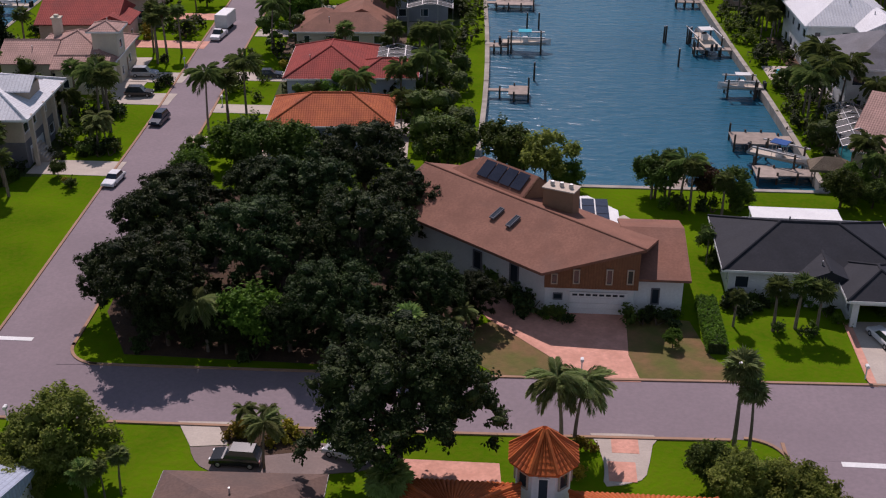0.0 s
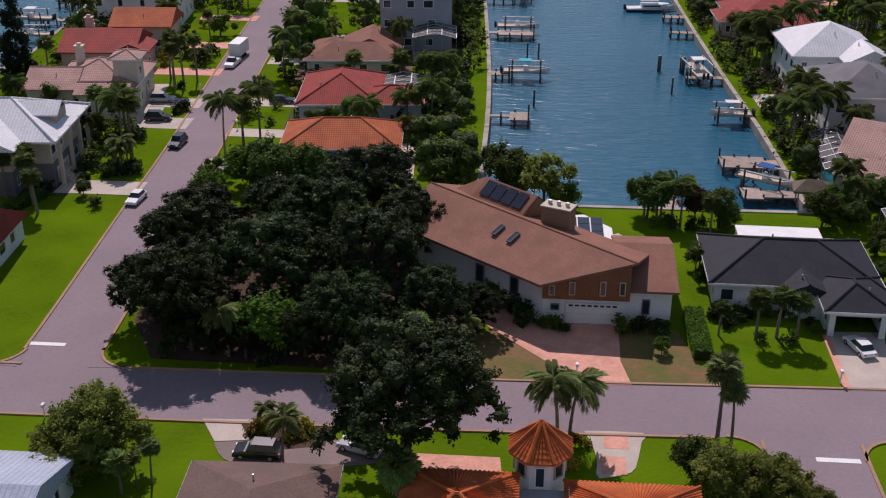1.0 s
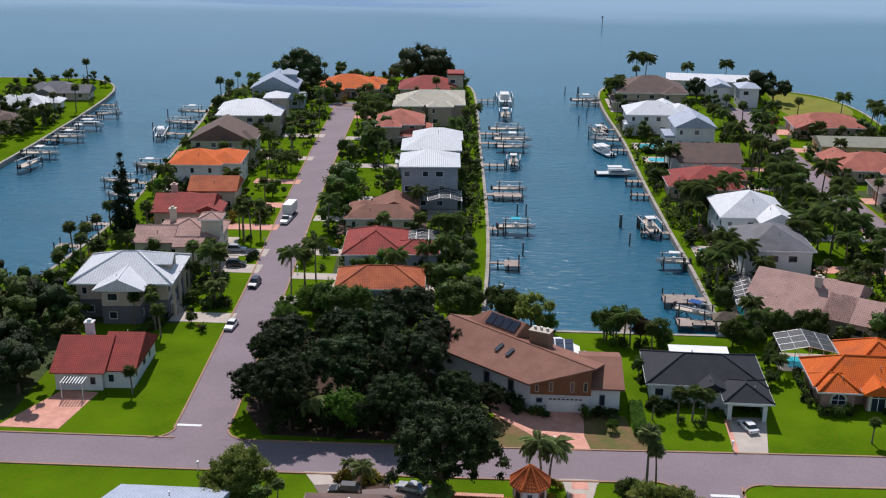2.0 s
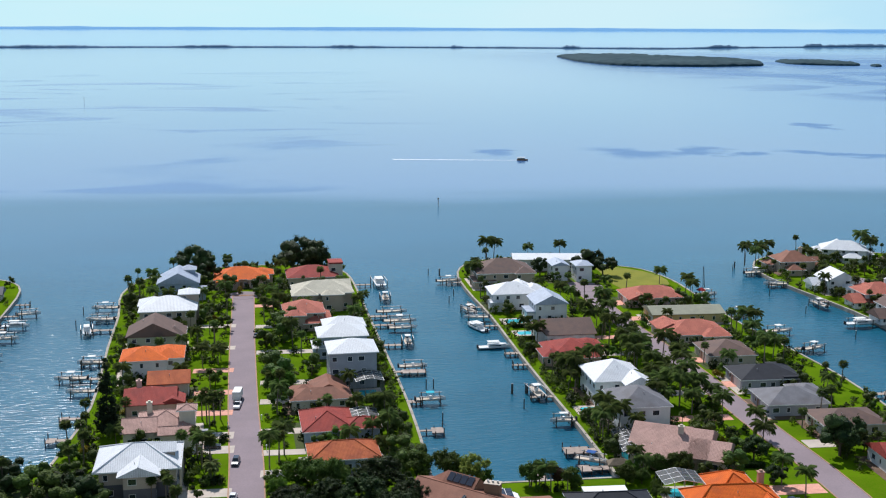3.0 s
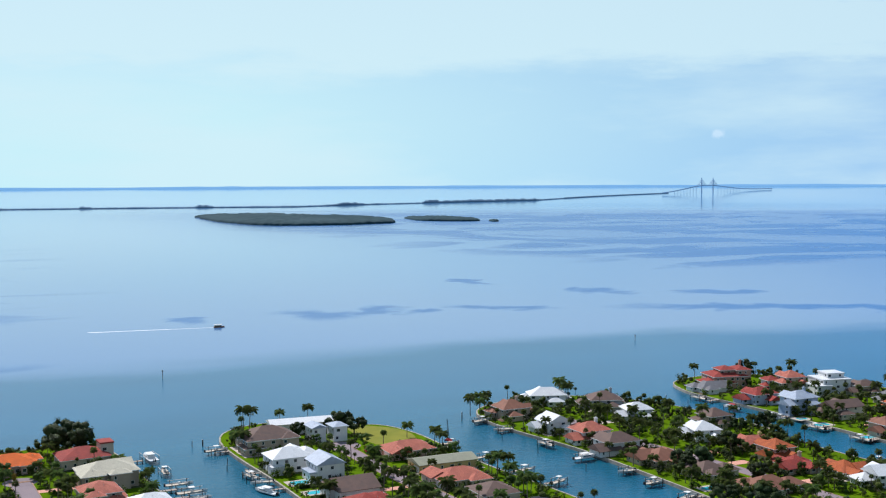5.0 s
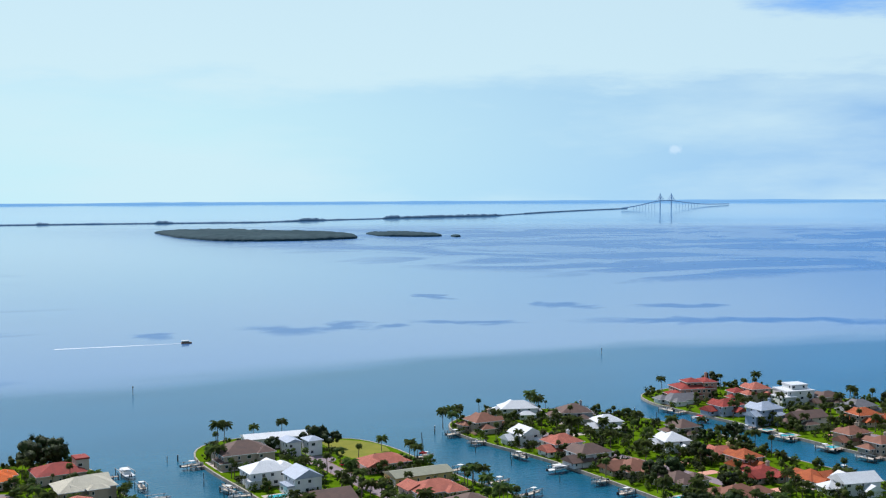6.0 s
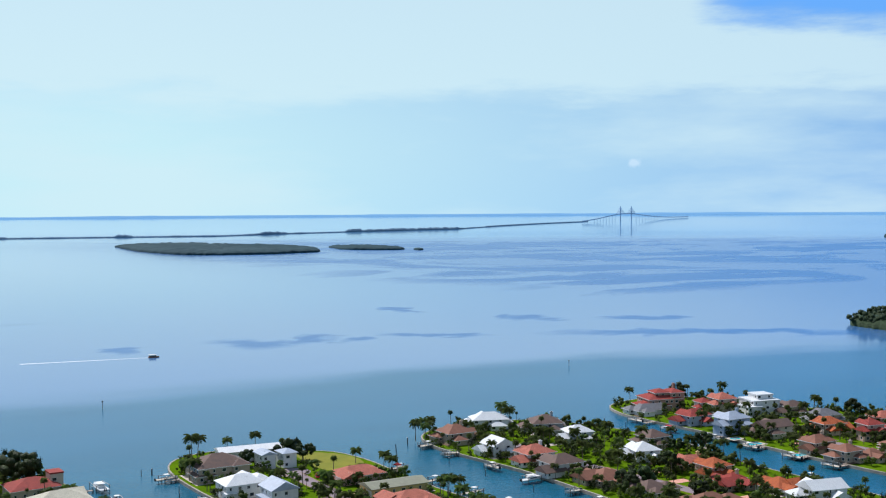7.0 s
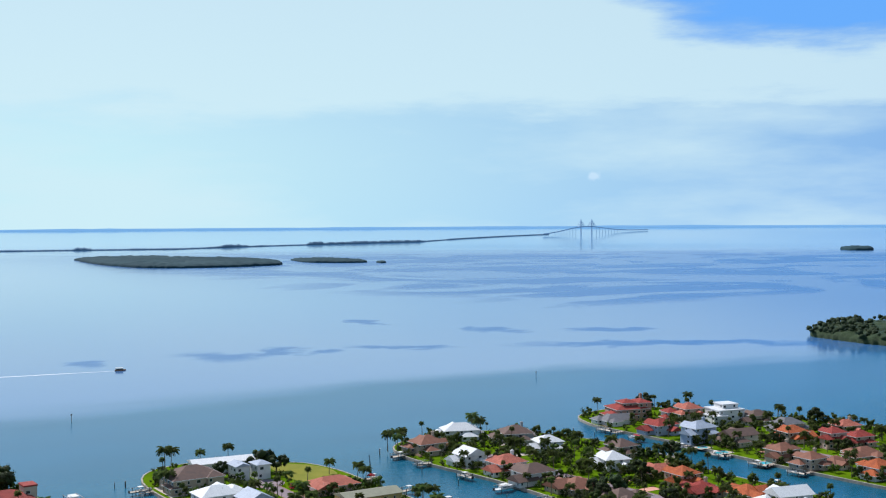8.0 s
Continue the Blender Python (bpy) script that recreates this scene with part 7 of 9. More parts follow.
hedge(24.6, 170.8, 24.6, 179.6, 1.7, 1.1)
hedge(16.4, 149.2, 19.8, 149.6, 1.0, 0.7)
hedge(40.5, 332.6, 48.0, 332.6, 0.9, 1.1, "oak"), hedge(40.0, 318.0, 48.0, 318.0, 0.9, 1.1, "broad"), hedge(41.0, 307.0, 47.0, 307.0, 0.9, 1.0, "broad"), hedge(-56.5, 196.0, -53.0, 204.0, 1.2, 1.2, "broad")
hedge(46.0, 247.5, 50.5, 246.8, 1.0, 1.3, "oak"), hedge(67.0, 210.0, 76.0, 209.0, 1.2, 1.2, "oak"), hedge(60.0, 331.0, 66.0, 332.0, 1.0, 1.0, "broad")
# woodland at the west end and the tall conifer
for k, (x, y, s) in enumerate(((-77, 200.8, 0.9), (-72, 181, 0.95), (-66, 176, 0.8), (-69, 166, 0.85), (-75, 206, 0.7), (-70, 201, 0.8), (-84, 190, 0.9), (-88, 205, 0.9), (-95, 196, 0.9), (-80, 213, 0.7), (-90, 214, 0.75), (-78, 172, 0.9), (-100, 212, 0.9), (-86, 178, 0.9), (-112, 208, 1.0))):
    plant(OAKS[k % 3] if k % 3 else BROADS[k % 2], x, y, s * (1.0 if k % 3 else 1.5))


for k, (x, y, s) in enumerate(((-64, 191, 0.6), (-76, 187, 0.85), (-81, 204, 0.9), (-90, 186, 0.9), (-73, 195, 0.8), (-98, 204, 0.95), (-106, 196, 0.9), (-74, 160, 0.8), (-82, 165, 0.9), (-92, 172, 0.9), (-66, 198, 0.55), (-104, 184, 0.9))):
    plant(FAR_OAKS[k % 3] if k % 2 else BROADS[k % 2], x, y, s * (1.0 if k % 2 else 1.5))
flat_piece("leaf_litter", [(-125, 168), (-64.5, 168), (-65.5, 196), (-70, 206), (-86, 217), (-125, 217)], GROUND + 0.03, 0.02, BED_GREEN, "dark undergrowth beneath the western wood", "ground cover")


def conifer(x, y, h):
    ob = thing("conifer", pose(x, y, GROUND), "tall dark conifer rising above the roofs", "tree", "trees")
    bm = bmesh.new()
    rod(bm, (0, 0, -0.2), (0, 0, h), 0.3, 0.05, 8)
    part("trunk", bm, BARK, ob)
    lobes = [(0.3 * math.cos(k * 2.2), 0.3 * math.sin(k * 2.2), h * (0.12 + 0.86 * k / 13), 0.35 + 2.3 * (1 - k / 13.5), 0.35 + 2.3 * (1 - k / 13.5), h * 0.05) for k in range(14)]
    crown_mesh("crown", sprigs(lobes, 900, 8, 0.26, 0.3, 5, 0.1), LEAF["pine"], ob)


conifer(-73.0, 245.0, 19.0)
# big trees on the points
plant(OAKS[0], -67.0, 411.0, 1.45), plant(OAKS[1], -27.5, 424.0, 1.55), plant(OAKS[2], -24.0, 422.0, 0.95), plant(OAKS[2], -31.5, 425.0, 1.2), plant(OAKS[0], -63.0, 404.0, 0.95)
plant(OAKS[2], 86.0, 410.0, 0.95), plant(OAKS[1], 89.5, 406.0, 0.85), plant(OAKS[0], 65.0, 409.0, 0.75), plant(OAKS[1], 83.0, 415.0, 0.75)
# trees that stand out along the streets
for proto, x, y, s in ((FEATHERS[1], -30.9, 228.0, 1.0), (FEATHERS[0], -16.0, 229.0, 0.9), (FANS[1], -53.4, 201.5, 0.9), (FANS[1], -80.4, 235.0, 1.0), (FANS[1], -77.2, 235.0, 1.0), (FANS[0], -80.0, 255.0, 1.0), (FANS[1], -53.7, 226.0, 1.0), (FANS[1], -50.5, 227.8, 1.0),
                       (FANS[2], -50.4, 251.5, 1.0), (FANS[2], -48.4, 250.0, 1.0), (FANS[2], -47.2, 253.5, 0.9), (FANS[1], -51.8, 254.0, 0.9), (FANS[2], -49.5, 248.5, 0.9), (FANS[1], -54.2, 322.0, 1.0), (FEATHERS[1], -40.4, 369.0, 1.0), (FEATHERS[1], -37.6, 366.5, 1.0), (FEATHERS[1], -6.8, 362.0, 0.8), (FEATHERS[0], -6.4, 251.5, 1.0),
                       (BROADS[1], -33.2, 276.0, 1.5), (BRIGHTS[1], -32.6, 271.5, 1.2), (BROADS[0], -33.4, 258.0, 0.9), (BROADS[1], -8.5, 253.0, 1.0), (BROADS[0], -24.5, 287.5, 1.0), (BROADS[1], -35.5, 289.0, 1.3), (BROADS[1], -31.8, 338.0, 1.3), (BROADS[0], -34.5, 330.0, 1.2), (BROADS[1], -33.0, 322.0, 1.2),
                       (FEATHERS[1], 35.6, 396.0, 1.1), (FEATHERS[2], 37.0, 393.0, 1.0), (FEATHERS[2], 47.0, 430.0, 1.3), (FEATHERS[2], 50.0, 431.0, 1.2), (FEATHERS[1], 43.8, 228.0, 1.0), (FEATHERS[1], 45.6, 230.5, 1.1), (FEATHERS[0], 44.4, 233.0, 1.0), (FEATHERS[2], 111.8, 316.0, 1.0), (FEATHERS[2], 115.0, 312.5, 1.0), (FEATHERS[0], 107.5, 390.0, 1.0),
                       (OAKS[0], 75.2, 213.5, 0.6), (BROADS[0], 66.6, 221.0, 1.0), (BROADS[1], 67.0, 205.0, 1.1), (OAKS[1], 74.4, 200.0, 0.45), (BROADS[1], 72.2, 238.6, 0.8), (BROADS[0], 56.0, 206.8, 0.9), (BROADS[1], 51.0, 208.0, 0.8), (OAKS[2], 96.0, 214.0, 0.95), (OAKS[0], 100.0, 218.0, 0.7), (OAKS[0], 119.0, 221.0, 0.8), (OAKS[1], 118.0, 208.0, 0.8), (OAKS[2], 121.0, 199.0, 0.8), (OAKS[1], 104.0, 196.0, 0.9),
                       (FEATHERS[1], 78.0, 192.0, 0.9), (BROADS[0], 22.0, 204.0, 0.9), (FANS[1], 23.2, 204.6, 0.75), (FEATHERS[0], 24.8, 203.0, 0.9), (RUSTS[0], 27.4, 202.6, 0.85), (BROADS[1], 30.2, 202.0, 0.85), (FANS[0], 29.0, 200.0, 0.8), (BROADS[1], 42.5, 203.0, 0.8), (BRIGHTS[0], 44.8, 206.5, 0.7), (BROADS[1], 46.0, 203.0, 0.6), (FEATHERS[0], 47.5, 207.0, 0.8),
                       (OAKS[1], 181.5, 296.0, 0.85), (OAKS[2], 187.0, 291.0, 0.9), (OAKS[0], 178.0, 290.0, 0.7), (OAKS[1], 163.0, 250.0, 0.8), (OAKS[0], 192.0, 266.0, 0.8), (OAKS[2], 170.0, 238.0, 0.9), (FEATHERS[2], 152.0, 418.0, 1.0), (FEATHERS[2], 153.6, 421.5, 1.05), (FEATHERS[1], 155.0, 414.0, 1.1), (FEATHERS[1], 163.0, 430.0, 1.0), (FEATHERS[1], 168.0, 432.0, 1.0), (FEATHERS[2], 206.0, 428.0, 1.3), (FEATHERS[2], 209.0, 424.0, 1.1)):
    plant(proto, x, y, s)


# gardens: plants fill the lots between houses, drives, streets and shore
def free_spot(x, y, shore_gap, house_gap, road_gap):
    if not inside((x, y), LAND) or blocked(x, y, house_gap):
        return False
    if any(line_gap((x, y), line) < width / 2 + road_gap for line, width in ROADS):
        return False
    return all(line_gap((x, y), s) > shore_gap for s in (SHORE_0, SHORE_1, SHORE_2, SHORE_3, SHORE_4))


OPEN_LAWNS = [(-54, 166, -40, 203), (26.5, 166, 36.5, 174.5), (44, 166, 84, 178), (87, 378, 114, 430), (10, 196, 40, 207), (4, 166, 24, 176), (-5, 196, 3, 206), (-45, 219, -43, 230), (91, 238, 98, 243), (91, 254, 99, 262)]
rng = random.Random(7)


def scatter(protos, count, x0, y0, x1, y1, lo, hi, shore_gap=1.5, house_gap=0.7, road_gap=1.0, apart=1.2):
    made = tries = 0
    while made < count and tries < count * 60:
        tries += 1
        x, y = rng.uniform(x0, x1), rng.uniform(y0, y1)
        if not free_spot(x, y, shore_gap, house_gap, road_gap) or any(a0 < x < c0 and b0 < y < d0 for a0, b0, c0, d0 in OPEN_LAWNS):
            continue
        if any(abs(px - x) < apart and abs(py - y) < apart for px, py in PLANTED):
            continue
        plant(rng.choice(protos), x, y, rng.uniform(lo, hi))
        made += 1


FAR_STAND = []


def scatter_far(protos, count, *area, lo, hi, shore_gap=1.5, house_gap=0.7, road_gap=1.0, apart=1.2):
    """Notes plants for the joined greenery of the further lots."""
    made = tries = 0
    x0, y0, x1, y1 = area
    while made < count and tries < count * 60:
        tries += 1
        x, y = rng.uniform(x0, x1), rng.uniform(y0, y1)
        if not free_spot(x, y, shore_gap, house_gap, road_gap) or any(a0 < x < c0 and b0 < y < d0 for a0, b0, c0, d0 in OPEN_LAWNS):
            continue
        if any(abs(px - x) < apart and abs(py - y) < apart for px, py in PLANTED):
            continue
        PLANTED.append((x, y))
        FAR_STAND.append((rng.choice(protos), x, y, rng.uniform(lo, hi), rng.uniform(0, 360)))
        made += 1


def join_stand(name, label, category, stand):
    """All noted plants as one mesh, each keeping its materials."""
    vs, ls, lt, mi, mats, base = [], [], [], [], [], 0
    for proto, x, y, size, turn in stand:
        m = np.array(pose(x, y, GROUND, 0, 0, turn) @ Matrix.Scale(size, 4))
        for o in proto.children:
            me = o.data
            co = np.empty(len(me.vertices) * 3, np.float32)
            me.vertices.foreach_get("co", co)
            li, tot = np.empty(len(me.loops), np.int32), np.empty(len(me.polygons), np.int32)
            me.loops.foreach_get("vertex_index", li)
            me.polygons.foreach_get("loop_total", tot)
            if me.materials[0] not in mats:
                mats.append(me.materials[0])
            vs.append(co.reshape(-1, 3) @ m[:3, :3].T + m[:3, 3])
            ls.append(li + base)
            lt.append(tot)
            mi.append(np.full(len(tot), mats.index(me.materials[0]), np.int32))
            base += len(co) // 3
    v, l0, t0, m0 = np.concatenate(vs), np.concatenate(ls), np.concatenate(lt), np.concatenate(mi)
    me = bpy.data.meshes.new(name)
    me.vertices.add(len(v))
    me.vertices.foreach_set("co", v.astype(np.float32).ravel())
    me.loops.add(len(l0))
    me.loops.foreach_set("vertex_index", l0)
    me.polygons.add(len(t0))
    me.polygons.foreach_set("loop_start", np.concatenate([[0], np.cumsum(t0)[:-1]]).astype(np.int32))
    me.polygons.foreach_set("loop_total", t0)
    for mt in mats:
        me.materials.append(mt)
    me.polygons.foreach_set("material_index", m0)
    me.update(calc_edges=True)
    return tagged(new(name, me), label, category, kind="stuff")


TREES = FAR_BROADS + [FAR_BRIGHT] + FAR_BROADS
PALMS = FANS + FEATHERS
GREEN = SHRUBS + [CROTON]
scatter(TREES, 46, -92, 205, -4, 432, 0.6, 1.1, 2.5, 0.6, 1.5, 2.2)
scatter(PALMS, 62, -92, 205, -4, 432, 0.75, 1.15, 2, 0.5, 1.0, 1.6)
scatter(GREEN, 42, -92, 203, -4, 432, 0.9, 1.8, 1, 0.3, 0.8, 1.0)
scatter(TREES, 26, 36, 205, 124, 440, 0.5, 1.0, 3, 0.6, 1.6, 2.2)
scatter(FEATHERS + FANS[2:], 45, 62, 245, 80, 345, 0.9, 1.2, 2, 0.5, 0.6, 1.5)
scatter(PALMS, 46, 36, 205, 124, 440, 0.75, 1.15, 2, 0.5, 1.0, 1.6)
scatter(GREEN, 36, 36, 200, 124, 440, 0.9, 1.8, 1, 0.3, 0.8, 1.0)
scatter(SHRUBS[1:2], 46, -27, 166.5, 2, 180, 1.0, 1.5, 1, 0.3, 1.5, 1.4)
scatter(TREES + FAR_OAKS[:1], 20, 148, 225, 256, 442, 0.55, 1.05, 3, 0.8, 1.6, 2.5)
scatter(PALMS, 22, 148, 225, 256, 442, 0.8, 1.2, 1.5, 0.5, 1.0, 1.8)
for box_, kinds, count, lo, hi in (((38, 208, 54, 340), FAR_SHRUBS, 90, 0.9, 1.8), ((38, 208, 54, 340), PALMS, 22, 0.7, 1.0), ((-12, 215, -2, 400), FAR_SHRUBS, 60, 1.0, 2.0), ((-92, 205, -4, 432), FAR_SHRUBS, 300, 1.0, 2.2), ((-92, 205, -4, 432), TREES + PALMS, 30, 0.6, 1.1), ((36, 205, 124, 440), TREES + PALMS, 24, 0.6, 1.0), ((36, 205, 124, 440), FAR_SHRUBS, 260, 1.0, 2.2), ((148, 225, 256, 442), FAR_SHRUBS, 260, 1.2, 2.6), ((148, 225, 256, 442), TREES + PALMS, 140, 0.6, 1.1),
                                   ((276, 235, 400, 450), TREES + FAR_OAKS[:1], 130, 0.55, 1.1), ((276, 235, 400, 450), PALMS, 90, 0.8, 1.2), ((276, 235, 400, 450), FAR_SHRUBS, 120, 1.2, 2.6),
                                   ((-165, 225, -129, 420), TREES, 40, 0.6, 1.1), ((-165, 225, -129, 420), PALMS, 26, 0.8, 1.1), ((-165, 225, -129, 420), FAR_SHRUBS, 50, 1.0, 2.2)):
    scatter_far(kinds, count, *box_, lo=lo, hi=hi, shore_gap=1.2 if kinds is FAR_SHRUBS else 2.5, house_gap=0.3 if kinds is FAR_SHRUBS else 0.5, apart=1.0)
# planting close against the walls of the further houses
for fx, fy, fw, fd, rot in list(FOOTPRINTS):
    lot = fx > 140 or fx < -125
    if fy < 212 or fw < 7 or fd < 7 or not lot and rng.random() < 0.35:
        continue
    for k in range(3 if lot else 2):
        side = rng.choice("ssw" if fx > 0 else "sse")
        u, gap = rng.uniform(-0.5, 0.5), rng.uniform(0.9, 2.2)
        lx, ly = (u * fw, -fd / 2 - gap) if side == "s" else ((-1 if side == "w" else 1) * (fw / 2 + gap), u * fd)
        c0, s0 = math.cos(radians(rot)), math.sin(radians(rot))
        x, y = fx + lx * c0 - ly * s0, fy + lx * s0 + ly * c0
        if free_spot(x, y, 0.8, 0.2, 0.8) and not any(a0 < x < c0 and b0 < y < d0 for a0, b0, c0, d0 in OPEN_LAWNS):
            FAR_STAND.append((rng.choice(TREES + PALMS + FAR_SHRUBS * 2), x, y, rng.uniform(0.5, 0.9) if lot else rng.uniform(0.4, 0.75), rng.uniform(0, 360)))
join_stand("garden_greenery", "dense garden shrubs, palms and trees between the further houses", "greenery", FAR_STAND)
for proto in (*OAKS, *FAR_OAKS, *BROADS, *FAR_BROADS, *BRIGHTS, *OLIVES, *YELLOWS, *RUSTS, *SHRUBS, *FAR_SHRUBS, FAR_BRIGHT, CROTON, *FANS, *FEATHERS, NEAR_FAN, NEAR_LIME, NEAR_FEATHER):
    for o in (*proto.children_recursive, proto):
        bpy.data.objects.remove(o)


# ---------------------------------------------------------------- docks and boats
def dock(x, y, turn, length, width, head=0.0, head_w=0.0, piles=3):
    """A timber dock from the seawall out over the water along its own +x: deck, fascia boards and round piles."""
    ob = thing("dock", pose(x, y, 0, 0, 0, turn), "weathered timber dock on dark piles", "dock", "docks")
    z = 1.15
    bm = bmesh.new()
    box(bm, 0, -width / 2, z - 0.16, length, width / 2, z)
    part("deck", bm, WOOD, ob)
    if head:
        bm = bmesh.new()
        box(bm, length, -head_w / 2, z - 0.16, length + head, head_w / 2, z + 0.004)
        part("platform", bm, WOOD, ob)
    end, wide = (length + head, head_w) if head else (length, width)
    for k in range(piles):
        for s in (-1, 1):
            bm = bmesh.new()
            xx = end * (k + 1) / piles - 0.15
            ww = wide if xx > length else width
            rod(bm, (xx, s * ww / 2, -2), (xx, s * ww / 2, z + (1.2 if k == piles - 1 else 0.35)), 0.15, 0.13, 7)
            part("piling", bm, PILE, ob)
    return ob


def boat(x, y, turn, length, style="console", cover="", z=0.9, lift=True):
    """A motor boat along its own +x: lofted hull, deck, console or cabin, screen, motor; on a lift between piles where it has one."""
    ob = thing("motor_boat", pose(x, y, z if lift else 0.0, 0, 0, turn), {"console": "white centre-console motor boat", "cabin": "white cabin cruiser", "runabout": "white open runabout"}[style]
               + (" with a " + cover + " top" if cover else "") + (" on a boat lift" if lift else " at its mooring"), "boat", "motor boats")
    length *= 1.28
    w = length * 0.30
    bm = bmesh.new()
    secs = []
    for k in range(8):
        t = k / 7
        half = w / 2 * (1 - max(0, (t - 0.45) / 0.55) ** 2.2) * (0.92 + 0.08 * t)
        sheer, keel = 0.75 + 0.45 * t * t, 0.0 + 0.5 * max(0, t - 0.6) ** 1.5
        xx = -length / 2 + length * t
        secs.append([bm.verts.new((xx, s * hh, zz)) for s, hh, zz in ((-1, half, sheer), (-1, half * 0.82, 0.35 + 0.3 * t * t), (0, 0.0, keel), (1, half * 0.82, 0.35 + 0.3 * t * t), (1, half, sheer))])
    for a0, b0 in zip(secs, secs[1:]):
        for k in range(4):
            bm.faces.new((a0[k], b0[k], b0[k + 1], a0[k + 1]))
    bm.faces.new(secs[0])
    bmesh.ops.remove_doubles(bm, verts=bm.verts, dist=0.004)
    hull = part("hull", bm, GEL, ob, smooth=False)
    bm = bmesh.new()
    pts = [(-length / 2 + length * t, -w / 2 * 0.9 * (1 - max(0, (t - 0.45) / 0.55) ** 2.2)) for t in (0.02, 0.3, 0.55, 0.75, 0.9)]
    prism(bm, pts + [(p[0], -p[1]) for p in pts[::-1]], 0.45, 0.66)
    part("deck", bm, STUCCO["sand"] if style != "cabin" else GEL, ob)
    if style == "cabin":
        bm = bmesh.new()
        prism(bm, [(-length * 0.2, -w * 0.36), (length * 0.2, -w * 0.34), (length * 0.36, -w * 0.12), (length * 0.36, w * 0.12), (length * 0.2, w * 0.34), (-length * 0.2, w * 0.36)], 0.6, 1.5)
        cab = part("cabin", bm, GEL, ob)
        bm = bmesh.new()
        prism(bm, [(-length * 0.16, -w * 0.365), (length * 0.18, -w * 0.345), (length * 0.18, w * 0.345), (-length * 0.16, w * 0.365)], 1.0, 1.3)
        part("cabin_window", bm, GLASS, cab)
        bm = bmesh.new()
        box(bm, -length * 0.22, -w * 0.34, 2.25, length * 0.14, w * 0.34, 2.34)
        part("flybridge_top", bm, CANVAS[cover or "white"], ob)
        for sx in (-0.2, 0.1):
            for sy in (-1, 1):
                bm = bmesh.new()
                rod(bm, (length * sx, sy * w * 0.3, 1.5), (length * sx, sy * w * 0.3, 2.26), 0.035, n=5)
                part("post", bm, STEEL, ob)
    else:
        bm = bmesh.new()
        box(bm, -0.5, -0.42, 0.6, 0.35, 0.42, 1.45)
        con = part("console", bm, GEL, ob)
        bm = bmesh.new()
        slab(bm, [(0.36, -0.4, 1.45), (0.36, 0.4, 1.45), (0.12, 0.38, 1.85), (0.12, -0.38, 1.85)][::-1], 0.03)
        part("windscreen", bm, GLASS, con)
        if cover or style == "console":
            bm = bmesh.new()
            box(bm, -1.25, -w * 0.36, 2.42, 0.85, w * 0.36, 2.5)
            part("hard_top", bm, CANVAS[cover or "white"], ob)
            for sx in (-0.9, 0.5):
                for sy in (-1, 1):
                    bm = bmesh.new()
                    rod(bm, (sx, sy * w * 0.28, 0.6), (sx, sy * w * 0.3, 2.43), 0.035, n=5)
                    part("post", bm, STEEL, ob)
    for s in (-1, 1):
        bm = bmesh.new()
        box(bm, -length / 2 - 0.45, s * 0.35 - 0.17, 0.25, -length / 2 - 0.05, s * 0.35 + 0.17, 1.35)
        part("outboard_motor", bm, DARKTRIM, ob)
    if lift:
        lf = thing("boat_lift", pose(x, y, 0, 0, 0, turn), "boat lift with beams between four dark piles", "boat lift", "boat lifts")
        for sx in (-0.3, 0.3):
            for sy in (-1, 1):
                bm = bmesh.new()
                rod(bm, (length * sx, sy * (w / 2 + 0.5), -2), (length * sx, sy * (w / 2 + 0.5), 2.9), 0.15, 0.13, 7)
                part("piling", bm, PILE, lf)
            bm = bmesh.new()
            box(bm, length * sx - 0.09, -w / 2 - 0.5, z - 0.12, length * sx + 0.09, w / 2 + 0.5, z + 0.05)
            part("cradle_beam", bm, STEEL, lf)
        for sy in (-1, 1):
            bm = bmesh.new()
            box(bm, -length * 0.38, sy * (w / 2 + 0.5) - 0.08, 2.6, length * 0.38, sy * (w / 2 + 0.5) + 0.08, 2.78)
            part("top_beam", bm, STEEL, lf)
    return ob


# west side of the middle canal
dock(1.2, 240.6, 0, 3.2, 1.0, 3.0, 3.8), dock(0.5, 262.6, 0, 3.4, 2.2), dock(-1.2, 289.0, 0, 2.0, 1.6, 7.0, 3.4, 4), dock(-2.8, 316.5, 0, 6.0, 2.0), dock(-4.2, 340.5, 0, 7.0, 1.8), dock(-5.0, 352.0, 0, 6.0, 2.0), dock(-8.0, 400.0, 0, 6.0, 1.8)
boat(6.6, 263.2, 0, 6.2, "console", "teal"), boat(4.6, 293.0, 0, 6.4, "runabout"), boat(5.2, 319.5, 90, 6.4, "console", "white"), boat(4.8, 344.5, 0, 8.5, "console", "white"), boat(3.0, 357.0, 0, 8.0, "runabout"), boat(1.2, 403.0, 95, 11.0, "cabin", "white", 0.9, True)
boat(5.0, 335.5, 0, 7.0, "runabout"), boat(2.0, 378.0, 90, 7.0, "console", "white")
